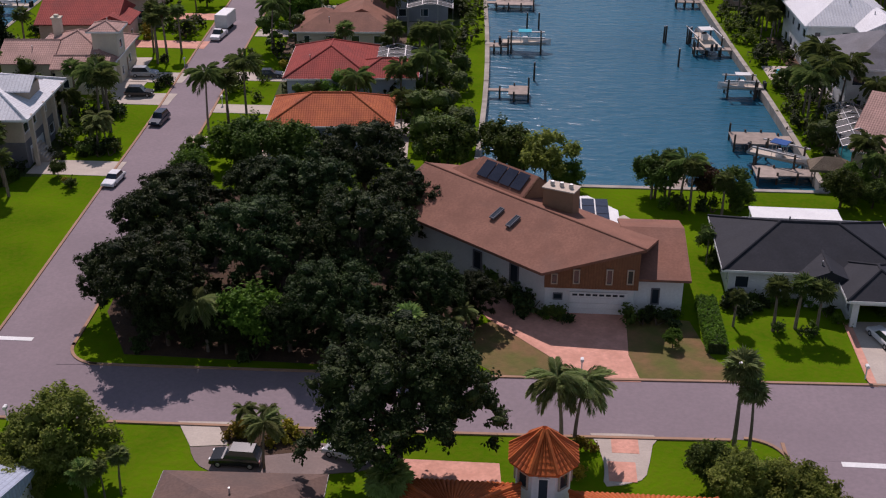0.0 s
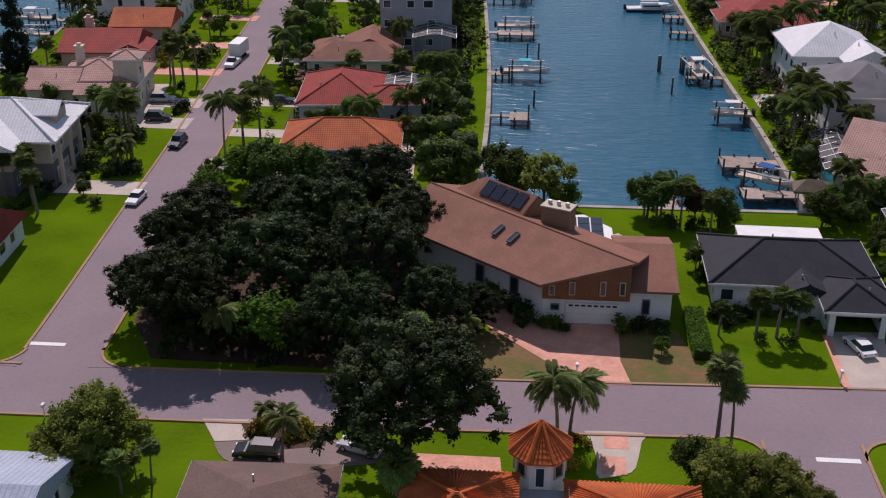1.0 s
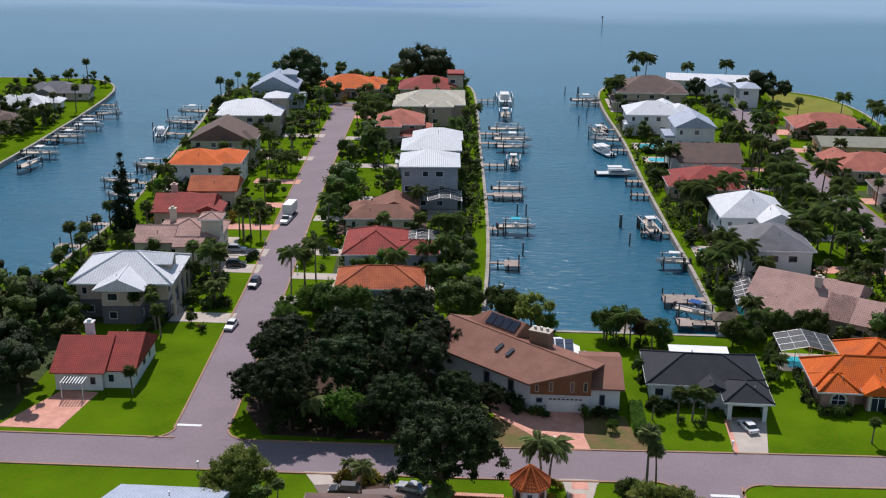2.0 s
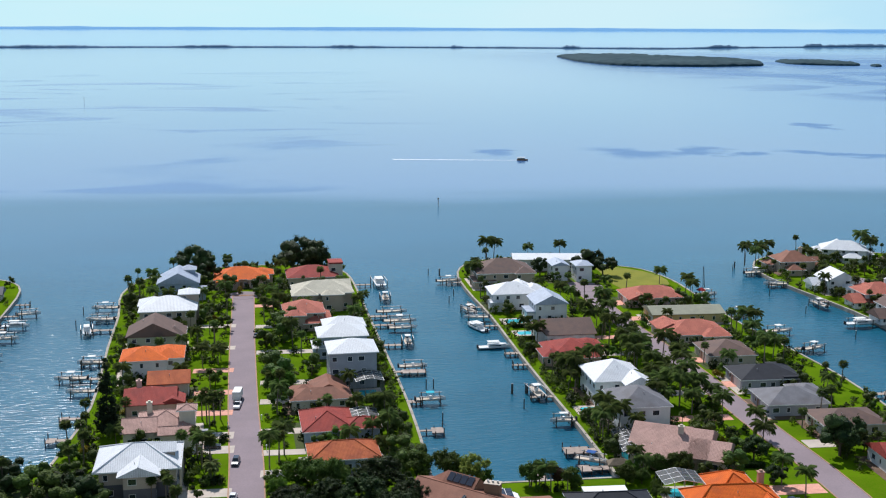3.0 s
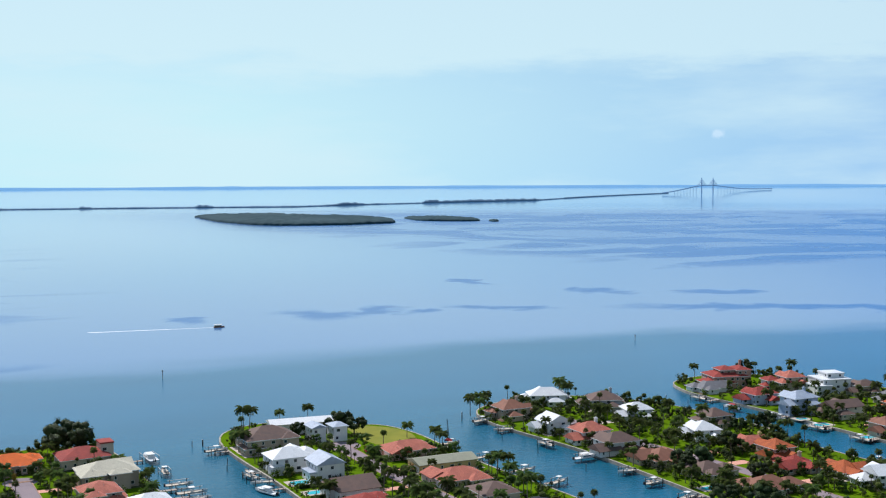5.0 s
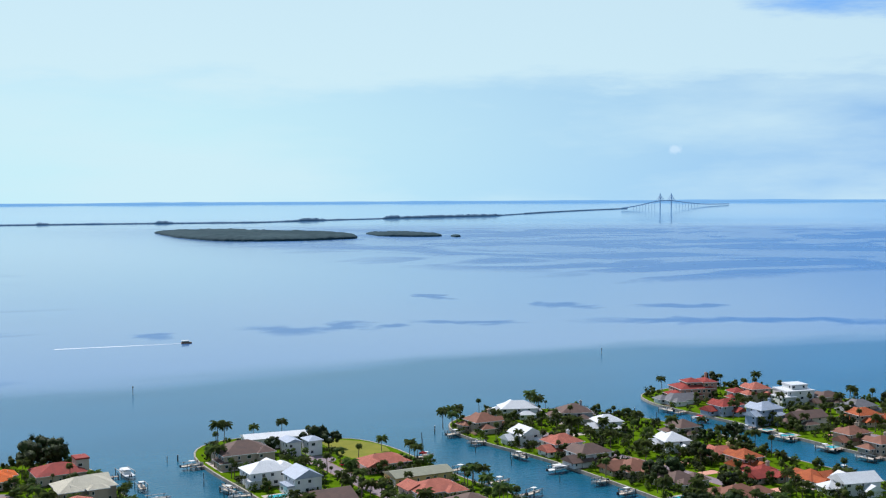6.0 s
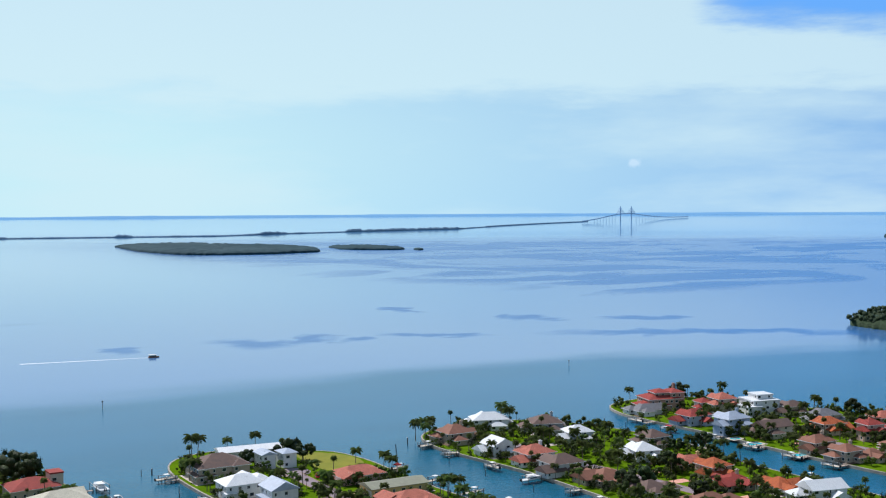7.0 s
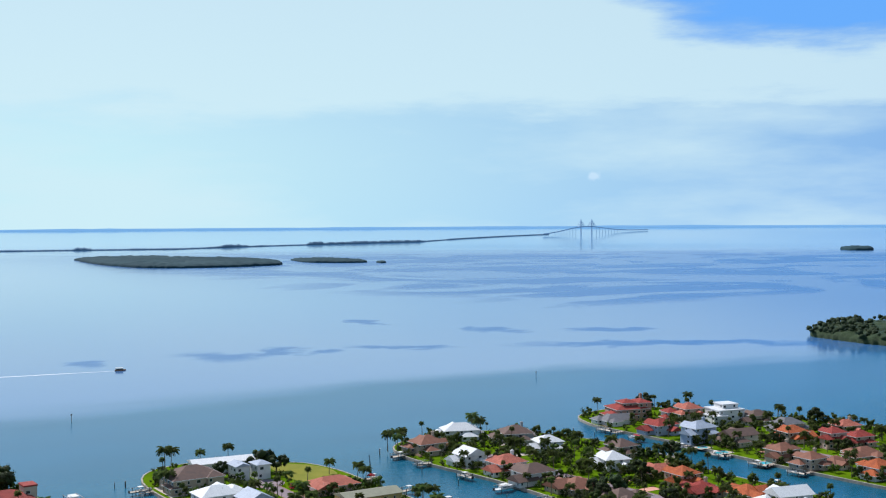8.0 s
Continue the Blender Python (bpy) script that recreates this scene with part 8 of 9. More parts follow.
# east side
dock(41.8, 213.0, 180, 4.6, 2.4, 2.5, 3.6), dock(41.5, 224.0, 180, 2.0, 2.0, 6.0, 4.2, 4), dock(41.0, 243.6, 180, 1.2, 1.2), dock(39.4, 263.0, 180, 6.2, 1.5), dock(38.0, 292.0, 180, 4.6, 1.6), dock(37.6, 304.0, 180, 4.4, 2.2), dock(36.8, 336.0, 180, 5.0, 1.6), dock(34.5, 361.0, 180, 7.0, 1.2), dock(33.2, 400.0, 180, 6.5, 1.6)
boat(38.4, 216.8, -32, 6.2, "runabout", "blue", 1.0), boat(37.6, 243.6, 180, 5.0, "console", "white"), boat(35.4, 266.8, 100, 7.6, "console", "white"), boat(31.6, 313.5, 5, 8.0, "cabin", "white", 0.0, False), boat(29.4, 337.0, 115, 9.0, "cabin", "white", 0.0, False), boat(30.6, 346.5, 175, 6.5, "runabout"), boat(29.5, 356.5, 110, 7.0, "console", "white"), boat(28.2, 402.5, 5, 7.5, "console", "white"), boat(31.5, 366.0, 100, 6.0, "runabout", "", 0.0, False)
# head of the middle canal
dock(25.4, 207.0, 90, 4.6, 1.6, 2.0, 5.0), dock(30.6, 207.0, 90, 3.4, 1.4)
# western canal
for y, ln in ((243.0, 5), (258.0, 4), (291.0, 6), (306.0, 5), (343.0, 7), (359.0, 7)):
    dock(-81.5 - (y - 266) * 0.06, y, 180, ln, 1.8, 2.0, 3.2)
for y in (318, 332, 347, 364, 380):
    dock(-127.3, y, 0, 5.0, 1.6)
for x, y, turn, ln, st in ((-91, 291, 180, 7, "console"), (-96, 342, 100, 7, "cabin"), (-94.5, 356, 180, 7, "runabout"), (-88, 306, 180, 6.5, "console"), (-95.5, 372, 180, 7, "console"), (-120.0, 335, 0, 7.5, "console"), (-120.5, 316, 0, 8, "console"), (-119, 305, 80, 7, "runabout"), (-120, 350, 0, 7, "cabin"), (-86.0, 279.0, 180, 6, "runabout"), (-119.5, 366, 10, 6, "runabout")):
    boat(x, y, turn, ln, st, "white" if st != "runabout" else "")
# third canal
for x, y, turn, ln in ((114.5, 345, 0, 4), (119.8, 320, 0, 4), (122.5, 300, 0, 4), (124, 256, 0, 5), (123.8, 240, 0, 6), (155, 408, 180, 5), (156.5, 384, 180, 6), (160, 357, 180, 5), (163, 331, 180, 4), (164.5, 303, 180, 4), (164.5, 286, 180, 5), (165, 262, 180, 6), (113.5, 372, 0, 4)):
    dock(x, y, turn, ln, 1.8, 1.6, 3.0)
for x, y, turn, ln, st in ((121.7, 344, 5, 7, "console"), (125.5, 319.5, 5, 7.5, "console"), (128.5, 299.5, 20, 6.5, "console"), (130.5, 253, 30, 7, "runabout"), (131, 238.5, 10, 7.5, "cabin"), (152, 405.5, 10, 8, "console"), (151.5, 385, 170, 7, "runabout"), (154.2, 353, 100, 7.5, "console"), (156.5, 326, 5, 8.5, "cabin"), (158.8, 301, 180, 6, "runabout"), (158.5, 283, 5, 6.5, "console"), (157.5, 262, 10, 7, "console"), (157, 248, 20, 9, "cabin"), (119.6, 371, 0, 6, "console"), (148.5, 212, 40, 8, "cabin")):
    boat(x, y, turn, ln, st, "white" if st != "runabout" else "")
# fourth canal
for x, y, turn, ln, st in ((273.5, 405, 100, 8, "runabout"), (272.5, 378, 100, 8, "cabin"), (275, 354, 100, 7, "console"), (276, 349, 100, 6, "console"), (276.5, 327, 100, 8, "console"), (277.5, 302, 100, 8, "console"), (278.5, 281, 100, 7, "runabout"), (258, 336, 80, 7, "console"), (255, 270, 80, 7, "console")):
    boat(x, y, turn, ln, st, "red" if y == 378 else "white" if st != "runabout" else "")
for x, y, turn, ln in ((281, 408, 180, 4), (280.5, 398, 180, 5), (284, 352, 180, 5), (285, 324, 180, 5), (285.5, 299, 180, 5), (287, 279, 180, 6), (252, 338, 0, 4), (249, 270, 0, 4)):
    dock(x, y, turn, ln, 2.0, 1.5, 4.0)


def mooring_pile(x, y, h=2.6, n=1):
    for k in range(n):
        ob = thing("mooring_pile", pose(x + 0.35 * k, y + 0.25 * k, 0), "dark weathered mooring pile standing in the water", "pile", "mooring piles")
        bm = bmesh.new()
        rod(bm, (0, 0, -2), (0.05, 0.02, h), 0.17, 0.14, 8)
        part("post", bm, PILE, ob)
        bm = bmesh.new()
        rod(bm, (0.05, 0.02, h), (0.05, 0.02, h + 0.1), 0.17, 0.05, 8)
        part("cap", bm, STEEL, ob)


for x, y, n in ((29.2, 269.5, 2), (30.3, 257.0, 1), (33.2, 269.0, 2), (21.7, 418.2, 1), (26.0, 418.0, 2), (27.5, 383, 1), (24.5, 372, 1), (26.5, 352, 1), (6.6, 276.0, 1), (8.0, 248.5, 1), (8.6, 276.0, 1), (-102, 368, 1), (-101, 350, 1), (144.0, 372, 1), (146.0, 345, 1), (148, 312, 1), (259, 412, 2), (262, 398, 1), (148.5, 420, 2), (146, 415, 1)):
    mooring_pile(x, y, 2.8, n)


def channel_marker(x, y, h):
    ob = thing("channel_marker", pose(x, y, 0), "channel marker board on a lone pile in the bay", "channel marker", "channel markers")
    bm = bmesh.new()
    rod(bm, (0, 0, -2), (0, 0, h), 0.2, 0.17, 8)
    part("post", bm, WOOD, ob)
    bm = bmesh.new()
    box(bm, -0.45, -0.06, h - 0.6, 0.45, 0.06, h + 0.3)
    part("board", bm, SEAWALL, ob)


channel_marker(45.0, 591.5, 4.4), channel_marker(-300, 1428, 7.0), channel_marker(369, 596, 3.8)


def bay_ferry(x, y, turn):
    ob = thing("tour_boat", pose(x, y, 0, 0, 0, turn) @ Matrix.Scale(0.62, 4), "covered tour boat under way on the bay", "boat")
    bm = bmesh.new()
    prism(bm, [(-6, -2.2), (4, -2.2), (7, 0), (4, 2.2), (-6, 2.2)], -0.4, 1.4)
    part("hull", bm, STUCCO["brown"], ob)
    bm = bmesh.new()
    box(bm, -5.2, -1.9, 1.4, 3.2, 1.9, 2.6)
    part("cabin", bm, GLASS, ob)
    bm = bmesh.new()
    box(bm, -5.8, -2.2, 3.4, 3.8, 2.2, 3.6)
    part("canopy", bm, CANVAS["white"], ob)
    for sx in (-5, -1, 3):
        for sy in (-1.9, 1.9):
            bm = bmesh.new()
            rod(bm, (sx, sy, 1.4), (sx, sy, 3.4), 0.09, n=5)
            part("post", bm, STEEL, ob)


bay_ferry(130.0, 799.5, -8)
bm = bmesh.new()
prev = None
for k in range(17):
    t = k / 16
    cx, cy, hw = 126.0 - 90 * t, 799.5 + 13 * t, 0.7 + 1.2 * t
    cur = [bm.verts.new((cx + 0.4 * hw, cy - hw, 0.03)), bm.verts.new((cx - 0.4 * hw, cy + hw, 0.03))]
    if prev:
        bm.faces.new((prev[0], prev[1], cur[1], cur[0]))
    prev = cur
tagged(part("boat_wake", bm, FOAM), "thin white wake trailing behind the tour boat", "wake", kind="stuff")


barge = thing("derrick_barge", pose(118.5, 371.0, 0, 0, 0, 80), "small work barge with a leaning derrick boom", "barge")
bm = bmesh.new()
prism(bm, [(-4, -1.6), (3.2, -1.6), (4.2, 0), (3.2, 1.6), (-4, 1.6)], -0.4, 0.9)
part("hull", bm, STEEL, barge)
bm = bmesh.new()
box(bm, -2.8, -1.0, 0.9, -0.9, 1.0, 2.7)
part("cab", bm, STUCCO["sand"], barge)
for dx in (-0.35, 0.35):
    bm = bmesh.new()
    rod(bm, (0.4, dx, 0.9), (3.4, dx * 0.3, 11.0), 0.14, 0.08, 5)
    part("boom", bm, DARKTRIM, barge)
for k in range(9):
    bm = bmesh.new()
    rod(bm, (0.4 + k * 0.33, 0.35 - 0.025 * k, 0.9 + k * 1.12), (0.7 + k * 0.33, -0.35 + 0.025 * k, 2.0 + k * 1.12), 0.05, n=4)
    part("lattice_bar", bm, DARKTRIM, barge)
parasol = thing("parasol", pose(115.6, 366.0, GROUND), "open red parasol on the waterfront", "parasol")
bm = bmesh.new()
rod(bm, (0, 0, 0), (0, 0, 3.6), 0.06, n=6)
part("pole", bm, STEEL, parasol)
bm = bmesh.new()
tip, skirt = bm.verts.new((0, 0, 4.0)), [bm.verts.new((1.9 * math.cos(k * math.pi / 5), 1.9 * math.sin(k * math.pi / 5), 3.0 + 0.12 * (k % 2))) for k in range(10)]
for k in range(10):
    bm.faces.new((tip, skirt[k], skirt[(k + 1) % 10]))
bmesh.ops.solidify(bm, geom=bm.faces[:], thickness=0.05)
part("canopy", bm, CANVAS["red"], parasol)


# ---------------------------------------------------------------- vehicles
def car(x, y, turn, paint, style="sedan", label="", size=1.0):
    ob = thing("car", pose(x, y, GROUND + 0.05, 0, 0, turn) @ Matrix.Scale(0.84 * size, 4), label or "parked " + paint + " " + style + " with dark windows", "car", "parked cars")
    L, W2 = {"sedan": (4.6, 0.9), "suv": (4.7, 0.95), "pickup": (5.4, 0.98)}[style]
    h1, h2 = {"sedan": (0.85, 1.42), "suv": (1.0, 1.75), "pickup": (1.05, 1.85)}[style]
    bm = bmesh.new()
    prof = [(-L / 2, 0.35), (-L / 2 + 0.05, h1 * 0.9), (-L / 2 + 0.5, h1), (L / 2 - 1.2, h1), (L / 2 - 0.15, h1 * 0.82), (L / 2, 0.5), (L / 2 - 0.05, 0.3)]
    rings = [[bm.verts.new((px, sy * W2 * k, pz)) for px, pz in prof] for sy, k in ((-1, 1.0), (-1, 0.92), (1, 0.92), (1, 1.0))]
    for k, ring in enumerate(rings):
        for i, v in enumerate(ring):
            if k in (0, 3):
                v.co.z = 0.30 + (v.co.z - 0.30) * 0.72
    for a0, b0 in zip(rings, rings[1:]):
        for i in range(len(prof)):
            j = (i + 1) % len(prof)
            bm.faces.new((a0[i], b0[i], b0[j], a0[j]))
    bm.faces.new(rings[0][::-1]), bm.faces.new(rings[-1])
    bmesh.ops.recalc_face_normals(bm, faces=bm.faces)
    part("body", bm, CAR_PAINT[paint], ob)
    r0, r1 = {"sedan": (-0.38, 0.2), "suv": (-0.47, 0.22), "pickup": (-0.1, 0.24)}[style]
    bm = bmesh.new()
    lo = [(L * r0, -W2 * 0.9), (L * r1, -W2 * 0.9), (L * r1, W2 * 0.9), (L * r0, W2 * 0.9)]
    hi = [(L * r0 + 0.45, -W2 * 0.72), (L * r1 - 0.65, -W2 * 0.72), (L * r1 - 0.65, W2 * 0.72), (L * r0 + 0.45, W2 * 0.72)]
    a0, b0 = [bm.verts.new((*p, h1 - 0.06)) for p in lo], [bm.verts.new((*p, h2 - 0.05)) for p in hi]
    for k in range(4):
        bm.faces.new((a0[k], a0[(k + 1) % 4], b0[(k + 1) % 4], b0[k]))
    bm.faces.new(b0)
    part("glasshouse", bm, GLASS, ob, "dark glass all round")
    bm = bmesh.new()
    prism(bm, hi, h2 - 0.05, h2)
    part("roof_panel", bm, CAR_PAINT[paint], ob)
    for sx in (-0.31, 0.32):
        for sy in (-1, 1):
            bm = bmesh.new()
            rod(bm, (L * sx, sy * (W2 - 0.2), 0.32), (L * sx, sy * (W2 + 0.02), 0.32), 0.33, 0.33, 14)
            wh = part("wheel", bm, TYRE, ob)
            bm = bmesh.new()
            rod(bm, (L * sx, sy * (W2 + 0.015), 0.32), (L * sx, sy * (W2 + 0.04), 0.32), 0.2, 0.18, 10)
            part("rim", bm, STEEL, wh)
    for sy in (-1, 1):
        bm = bmesh.new()
        box(bm, L / 2 - 0.16, sy * W2 * 0.7 - 0.17, h1 * 0.62, L / 2 - 0.02, sy * W2 * 0.7 + 0.17, h1 * 0.78)
        part("headlight", bm, GEL, ob)
        bm = bmesh.new()
        box(bm, -L / 2 - 0.02, sy * W2 * 0.75 - 0.14, h1 * 0.7, -L / 2 + 0.06, sy * W2 * 0.75 + 0.14, h1 * 0.86)
        part("tail_light", bm, CAR_PAINT["red"], ob)
    return ob


car(39.8, 174.0, 107, "white"), car(-13.9, 152.4, 178, "black", "suv", size=1.0), car(-41.6, 223.6, -95, "navy", "suv"), car(-41.0, 203.6, -95, "white"), car(-49.6, 242.4, 4, "silver", "suv"), car(-47.6, 233.8, 4, "black", "suv"), car(-5.6, 153.8, 160, "silver", size=1.0)
car(-43.6, 262.6, -95, "white", "pickup", "white pickup truck hitched to a box trailer"), car(91.4, 242.3, 5, "silver", "suv"), car(74.5, 190.0, 10, "navy"), car(-31.0, 243.5, 5, "navy"), car(-57, 318, 5, "black", "suv"), car(-41.8, 330, 85, "navy"), car(88, 361, 5, "white", "suv"), car(82.5, 374, 80, "red"), car(84.5, 377, 80, "red", "suv"), car(97, 378, 10, "silver", "pickup"), car(100.5, 380, 10, "navy", "suv")
tr = thing("box_trailer", pose(-43.9, 268.6, GROUND + 0.05, 0, 0, -95), "white enclosed box trailer parked at the kerb", "trailer")
bm = bmesh.new()
box(bm, -2.4, -1.05, 0.55, 2.4, 1.05, 2.75)
bmesh.ops.bevel(bm, geom=bm.edges[:], offset=0.06, segments=2, affect="EDGES")
part("body", bm, TRIM, tr)
for sx in (-0.45, 0.45):
    for sy in (-1, 1):
        bm = bmesh.new()
        rod(bm, (sx, sy * 0.85, 0.32), (sx, sy * 1.05, 0.32), 0.32, 0.32, 12)
        part("wheel", bm, TYRE, tr)
bm = bmesh.new()
rod(bm, (2.4, 0, 0.6), (3.4, 0, 0.5), 0.06, n=5)
part("tow_bar", bm, STEEL, tr)

# ---------------------------------------------------------------- garden details
hut = thing("tiki_hut", pose(42.6, 209.6, GROUND, 0, 0, -5), "open hut with a grey thatched roof by the canal", "hut")
bm = bmesh.new()
hip_roof(bm, -2.0, -1.1, 2.0, 1.1, 2.5, 0.7, 0.5, "hip", 0.3)
part("thatched_roof", bm, THATCH, hut)
for sx in (-1.8, 1.8):
    for sy in (-0.95, 0.95):
        bm = bmesh.new()
        rod(bm, (sx, sy, 0), (sx, sy, 2.5), 0.09, n=6)
        part("post", bm, WOOD, hut)
bm = bmesh.new()
box(bm, -4.6, 0.2, 2.6, 4.6, 3.4, 2.78)
cov = thing("patio_cover", pose(35.6, 193.0, GROUND, 0, 0, -1), "flat white patio cover behind the charcoal-roofed house", "patio cover")
part("roof_panel", bm, TRIM, cov)
for sx in (-4.4, 0, 4.4):
    bm = bmesh.new()
    rod(bm, (sx, 3.2, 0), (sx, 3.2, 2.6), 0.07, n=6)
    part("post", bm, TRIM, cov)


def mailbox(x, y):
    ob = thing("mailbox", pose(x, y, GROUND), "white mailbox on a post beside the street", "mailbox", "mailboxes")
    bm = bmesh.new()
    rod(bm, (0, 0, -0.1), (0, 0, 1.1), 0.06, n=6)
    part("post", bm, TRIM, ob)
    bm = bmesh.new()
    box(bm, -0.14, -0.26, 1.1, 0.14, 0.26, 1.42)
    bmesh.ops.bevel(bm, geom=bm.edges[:], offset=0.05, segments=2, affect="EDGES")
    part("box", bm, TRIM, ob)


for x, y in ((-33.6, 156.4), (-35.0, 231.0), (12.6, 167.0), (26.0, 167.4), (36.6, 167.8), (-45.0, 247.5), (-37.0, 252.0)):
    mailbox(x, y)
pg = thing("pergola", pose(-57.6, 176.4, GROUND, 0, 0, 3), "white slatted pergola against the red-roofed house", "pergola")
for k in range(8):
    bm = bmesh.new()
    box(bm, -1.6 + k * 0.45, -1.5, 2.5, -1.45 + k * 0.45, 1.2, 2.68)
    part("slat", bm, TRIM, pg)
for sx in (-1.5, 1.6):
    bm = bmesh.new()
    rod(bm, (sx, -1.3, 0), (sx, -1.3, 2.5), 0.08, n=6)
    part("post", bm, TRIM, pg)
bed = [(-16.5, 157.0), (-8.8, 157.0), (-8.6, 154.2), (-12.0, 153.4), (-15.0, 154.4)]
flat_piece("planting_bed", bed, GROUND + 0.06, 0.05, MULCH, "mulched planting bed with yellow shrubs", "planting bed")


# ---------------------------------------------------------------- the bay beyond
def wooded_isle(label, rim, top, seed, material, fine=4):
    """A low mangrove isle: a knobbly canopy over a plan outline, steep and ragged at its rim."""
    loop = smoothed(list(rim) + [rim[0]], 3 * fine)[:-1]
    cx, cy = sum(p[0] for p in loop) / len(loop), sum(p[1] for p in loop) / len(loop)
    levels = ((1.0, -0.1), (1.0, 0.32), (0.985, 0.5), (0.955, 0.66), (0.91, 0.78), (0.85, 0.86), (0.76, 0.92), (0.66, 0.95), (0.54, 0.98), (0.4, 1.0), (0.26, 1.0), (0.12, 1.0))
    verts, faces, n = [], [], len(loop)
    for shrink, lift in levels:
        for k, (px, py) in enumerate(loop):
            x, y = cx + (px - cx) * shrink, cy + (py - cy) * shrink
            q = Vector((x / top / 1.1, y / top / 1.1, seed))
            wave = 1 + 0.04 * noise.noise(Vector((k * 0.35, seed, 0)))
            x, y = cx + (x - cx) * wave, cy + (y - cy) * wave
            h = top * lift * (0.82 + 0.34 * noise.noise(q) + 0.16 * noise.noise(q * 2.7)) if lift > 0 else -1.0
            verts.append((x, y, sea_level(math.hypot(x - SEA_X, y - SEA_Y)) + h))
    for r in range(len(levels) - 1):
        for k in range(n):
            faces.append((r * n + k, r * n + (k + 1) % n, (r + 1) * n + (k + 1) % n, (r + 1) * n + k))
    faces.append(tuple((len(levels) - 1) * n + k for k in range(n)))
    ob = raw("mangrove_island", verts, faces, material)
    bm = bmesh.new()
    bm.from_mesh(ob.data)
    bmesh.ops.recalc_face_normals(bm, faces=bm.faces)
    bm.to_mesh(ob.data)
    bm.free()
    ob.data.polygons.foreach_set("use_smooth", [True] * len(ob.data.polygons))
    return tagged(ob, label, "island", kind="stuff")


def bearing(h, d):
    x, y, _, _ = far_place(h, d)
    return x, y


isle = [bearing(h, d) for h, d in ((-13.2, 3560), (-14.2, 3160), (-16.0, 2900), (-17.6, 2830), (-20.0, 2830), (-21.8, 2890), (-23.0, 2960), (-22.6, 3150), (-21.0, 3300), (-18.0, 3500), (-15.5, 3650))]
wooded_isle("long low mangrove island in the bay", isle, 15, 1, HAZED_ISLE, 6)
isle = [bearing(h, d) for h, d in ((-23.5, 3300), (-24.2, 3120), (-25.5, 3060), (-26.8, 3050), (-27.3, 3090), (-26.6, 3200), (-25.0, 3330))]
wooded_isle("narrow mangrove island in the bay", isle, 10, 2, HAZED_ISLE, 5)
isle = [bearing(h, d) for h, d in ((-27.75, 3060), (-28.0, 3010), (-28.25, 3040), (-28.0, 3090))]
wooded_isle("tiny mangrove islet", isle, 6, 3, HAZED_ISLE, 3)
isle = [bearing(h, d) for h, d in ((-50.5, 4300), (-51.0, 4200), (-51.8, 4200), (-51.95, 4300), (-51.2, 4420))]
wooded_isle("distant mangrove islet", isle, 15, 4, HAZED_ISLE, 4)
rim = smoothed([(748, 676), (742, 640), (738, 600), (744, 560), (775, 520), (850, 500), (930, 540), (930, 640), (880, 700), (800, 712), (748, 676)], 3)
wooded_isle("dense green mangrove island near the fingers of land", rim[:-1], 12, 6, LEAF["mangrove"], 2)
g_lobes = []
while len(g_lobes) < 330:
    x, y = rng.uniform(736, 900), rng.uniform(505, 705)
    if inside((x, y), rim) and (line_gap((x, y), rim) < 26 or rng.random() < 0.4):
        q = rng.uniform(3.0, 6.5)
        g_lobes.append((x, y, (4.5 if line_gap((x, y), rim) < 6 else 8.0) + rng.uniform(0, 2.5), q, q, q * 0.7))
tagged(crown_mesh("mangrove_foliage", sprigs(g_lobes, 9000, 2, 0.45, 0.4, 77), LEAF["mangrove"], None, 1.5), "clumped mangrove foliage over the island", "foliage", kind="stuff")

# causeway with wooded stretches, then the long bridge
WOODS = ((-13.6, 0.45, 8), (-20.8, 0.75, 9), (-24.8, 0.4, 11), (-25.6, 0.7, 8), (-29.0, 1.4, 10), (-27.0, 1.0, 8), (4.0, 1.2, 5), (-2.5, 0.7, 7), (-8.0, 0.3, 6), (12.0, 3.0, 4))       # heading, half width, height of the tree clumps
bm = bmesh.new()
prev = None
for k in range(701):
    h = 32.0 - 68.6 * k / 700
    d = 4780 + (0 if h > -18 else (-18 - h) * 95) + (0 if h > -30 else (-30 - h) * 330)
    x, y, z, s = far_place(h, d)
    tall = 4.6 + 3.5 * max(0.0, noise.noise(Vector((h * 0.9, 2.7, 0)))) + 1.5 * noise.noise(Vector((k * 0.8, 5.1, 0))) + sum(up * max(0.0, 1 - (abs(h - at) / half) ** 4) for at, half, up in WOODS) * (0.75 + 0.6 * noise.noise(Vector((k * 0.55, 0.3, 0))))
    if h < -31.5:
        tall = 7.0
    hx, hy = math.sin(radians(-h)), math.cos(radians(-h))
    cur = [bm.verts.new((x + hx * o, y + hy * o, z + up * s)) for o, up in ((0, -4), (4, tall * 0.55), (16, tall), (45, tall), (45, -4))]
    if prev:
        for i in range(4):
            bm.faces.new((prev[i], cur[i], cur[i + 1], prev[i + 1]))
    prev = cur
bmesh.ops.recalc_face_normals(bm, faces=bm.faces)
tagged(part("causeway", bm, HAZED_WOOD), "low wooded causeway across the bay", "causeway", kind="structure")


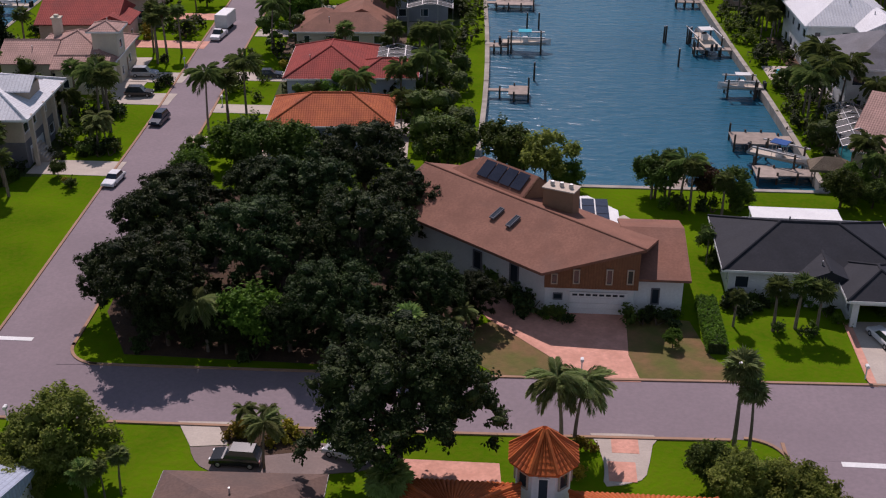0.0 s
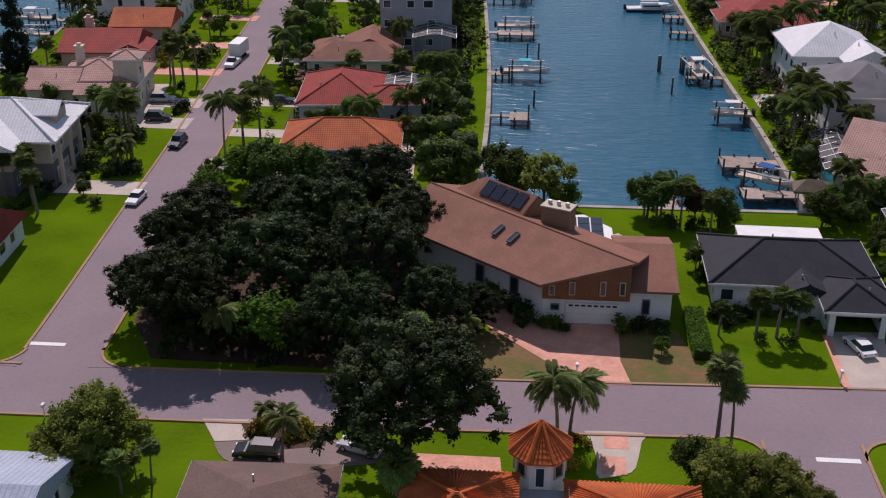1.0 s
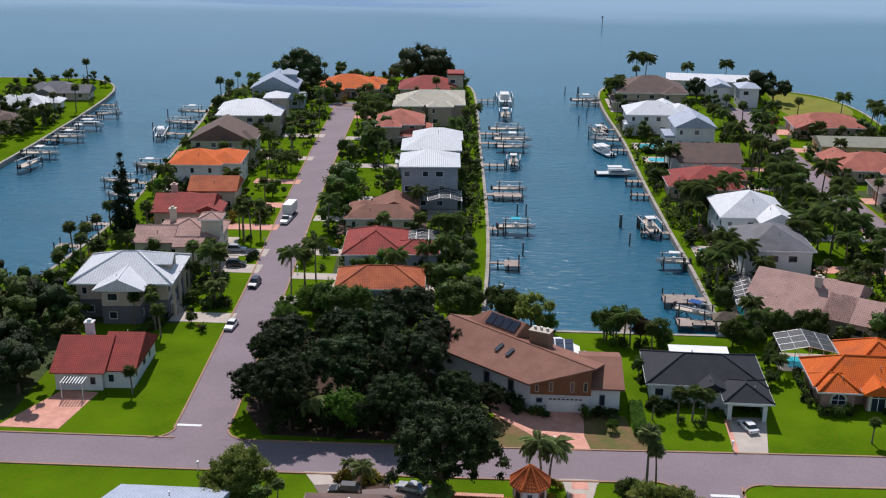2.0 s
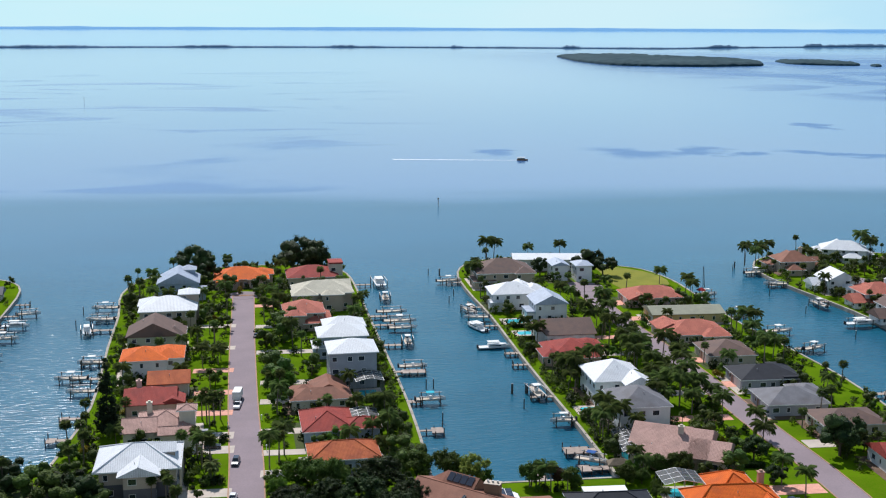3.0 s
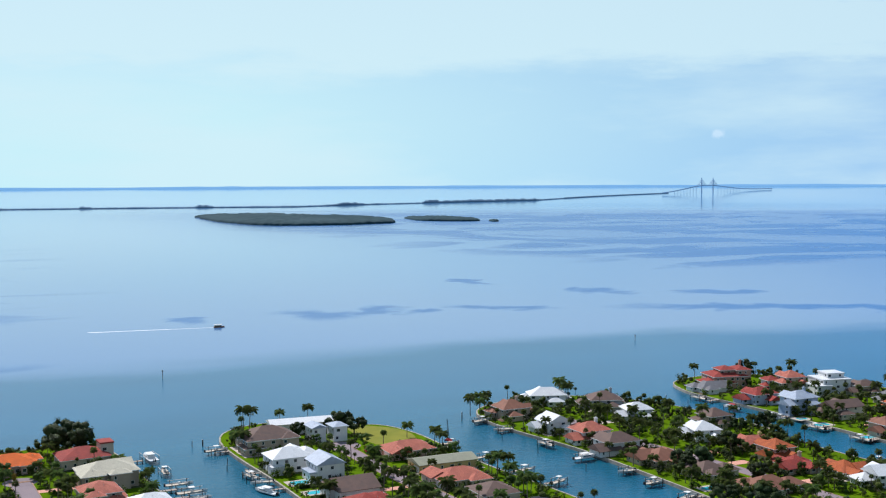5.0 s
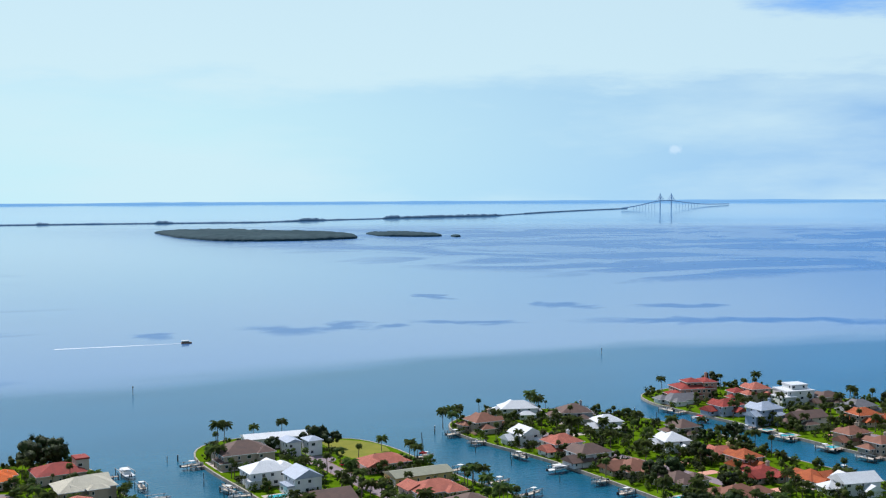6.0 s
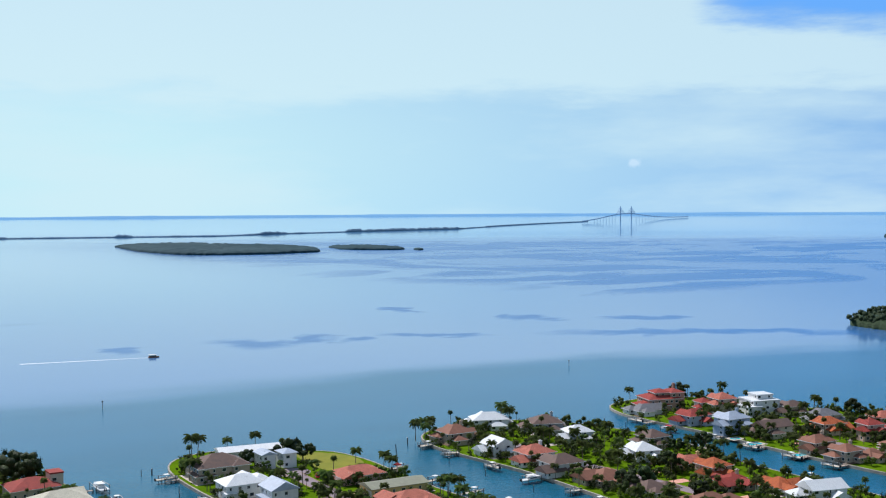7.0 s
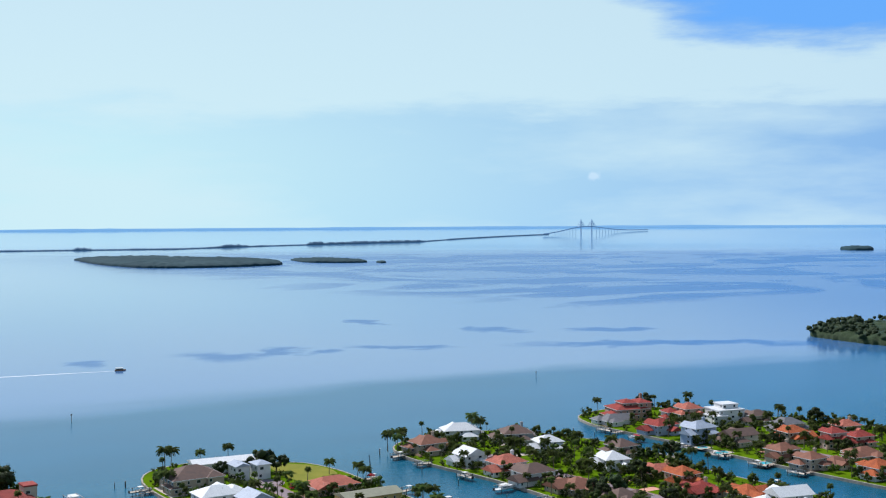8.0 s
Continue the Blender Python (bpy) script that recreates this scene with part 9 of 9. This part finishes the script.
def bridge():
    ob = thing("cable_stayed_bridge", Matrix(), "long cable-stayed bridge with two pylons across the bay", "bridge")

    def spot(h, up):
        d = 8100 + (-36.4 - h) * 700
        x, y, z, s = far_place(h, d)
        return Vector((x, y, z + up * s)), s
    bm = bmesh.new()
    prev = None
    for k in range(61):
        h = -36.3 - 5.2 * k / 60
        t = (h + 38.45) / 1.35
        up = 7 + 46 * math.exp(-t * t * 1.1)
        p, s = spot(h, up)
        hx, hy = math.sin(radians(-h)), math.cos(radians(-h))
        cur = [bm.verts.new(p), bm.verts.new(p + Vector((0, 0, 7 * s))), bm.verts.new(p + Vector((hx * 22, hy * 22, 7 * s))), bm.verts.new(p + Vector((hx * 22, hy * 22, 0)))]
        if prev:
            for i in range(4):
                bm.faces.new((prev[i], cur[i], cur[(i + 1) % 4], prev[(i + 1) % 4]))
        prev = cur
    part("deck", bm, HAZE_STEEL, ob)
    for k in range(22):
        h = -36.9 - 3.1 * k / 21
        if abs(h + 38.2) < 0.12 or abs(h + 38.72) < 0.12 or -38.72 < h < -38.2:
            continue
        t = (h + 38.45) / 1.35
        p, s = spot(h, 7 + 46 * math.exp(-t * t * 1.1))
        q, _ = spot(h, -3)
        bm = bmesh.new()
        rod(bm, q, p, 1.1, 1.1, 6)
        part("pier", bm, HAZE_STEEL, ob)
    for h in (-38.19, -38.73):
        q, s = spot(h, -3)
        p, _ = spot(h, 118)
        bm = bmesh.new()
        rod(bm, q, p, 3.6, 2.0, 8)
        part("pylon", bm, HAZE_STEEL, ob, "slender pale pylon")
        for side in (-1, 1):
            for k in range(1, 8):
                hh = h + side * 0.035 * k
                t = (hh + 38.45) / 1.35
                q2, _ = spot(hh, 8 + 46 * math.exp(-t * t * 1.1))
                p2, _ = spot(h, 70 + 6 * k)
                bm = bmesh.new()
                rod(bm, q2, p2, 0.7, 0.7, 4)
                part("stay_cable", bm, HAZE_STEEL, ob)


bridge()
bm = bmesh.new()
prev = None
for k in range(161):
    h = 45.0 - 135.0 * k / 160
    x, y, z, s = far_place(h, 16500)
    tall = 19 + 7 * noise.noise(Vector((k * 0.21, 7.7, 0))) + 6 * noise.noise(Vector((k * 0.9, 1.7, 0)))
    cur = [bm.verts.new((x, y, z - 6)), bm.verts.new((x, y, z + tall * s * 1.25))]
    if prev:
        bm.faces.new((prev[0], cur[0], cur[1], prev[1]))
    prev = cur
tagged(part("backdrop", bm, HAZE_LAND), "low shore along the far horizon in painted, glowing haze", "far shore", kind="structure")

# ---------------------------------------------------------------- plan units to metres
for ob in list(scene.objects):
    if ob.parent is None and ob.type in ("MESH", "EMPTY"):
        ob.matrix_basis = Matrix.Scale(PLAN, 4) @ ob.matrix_basis
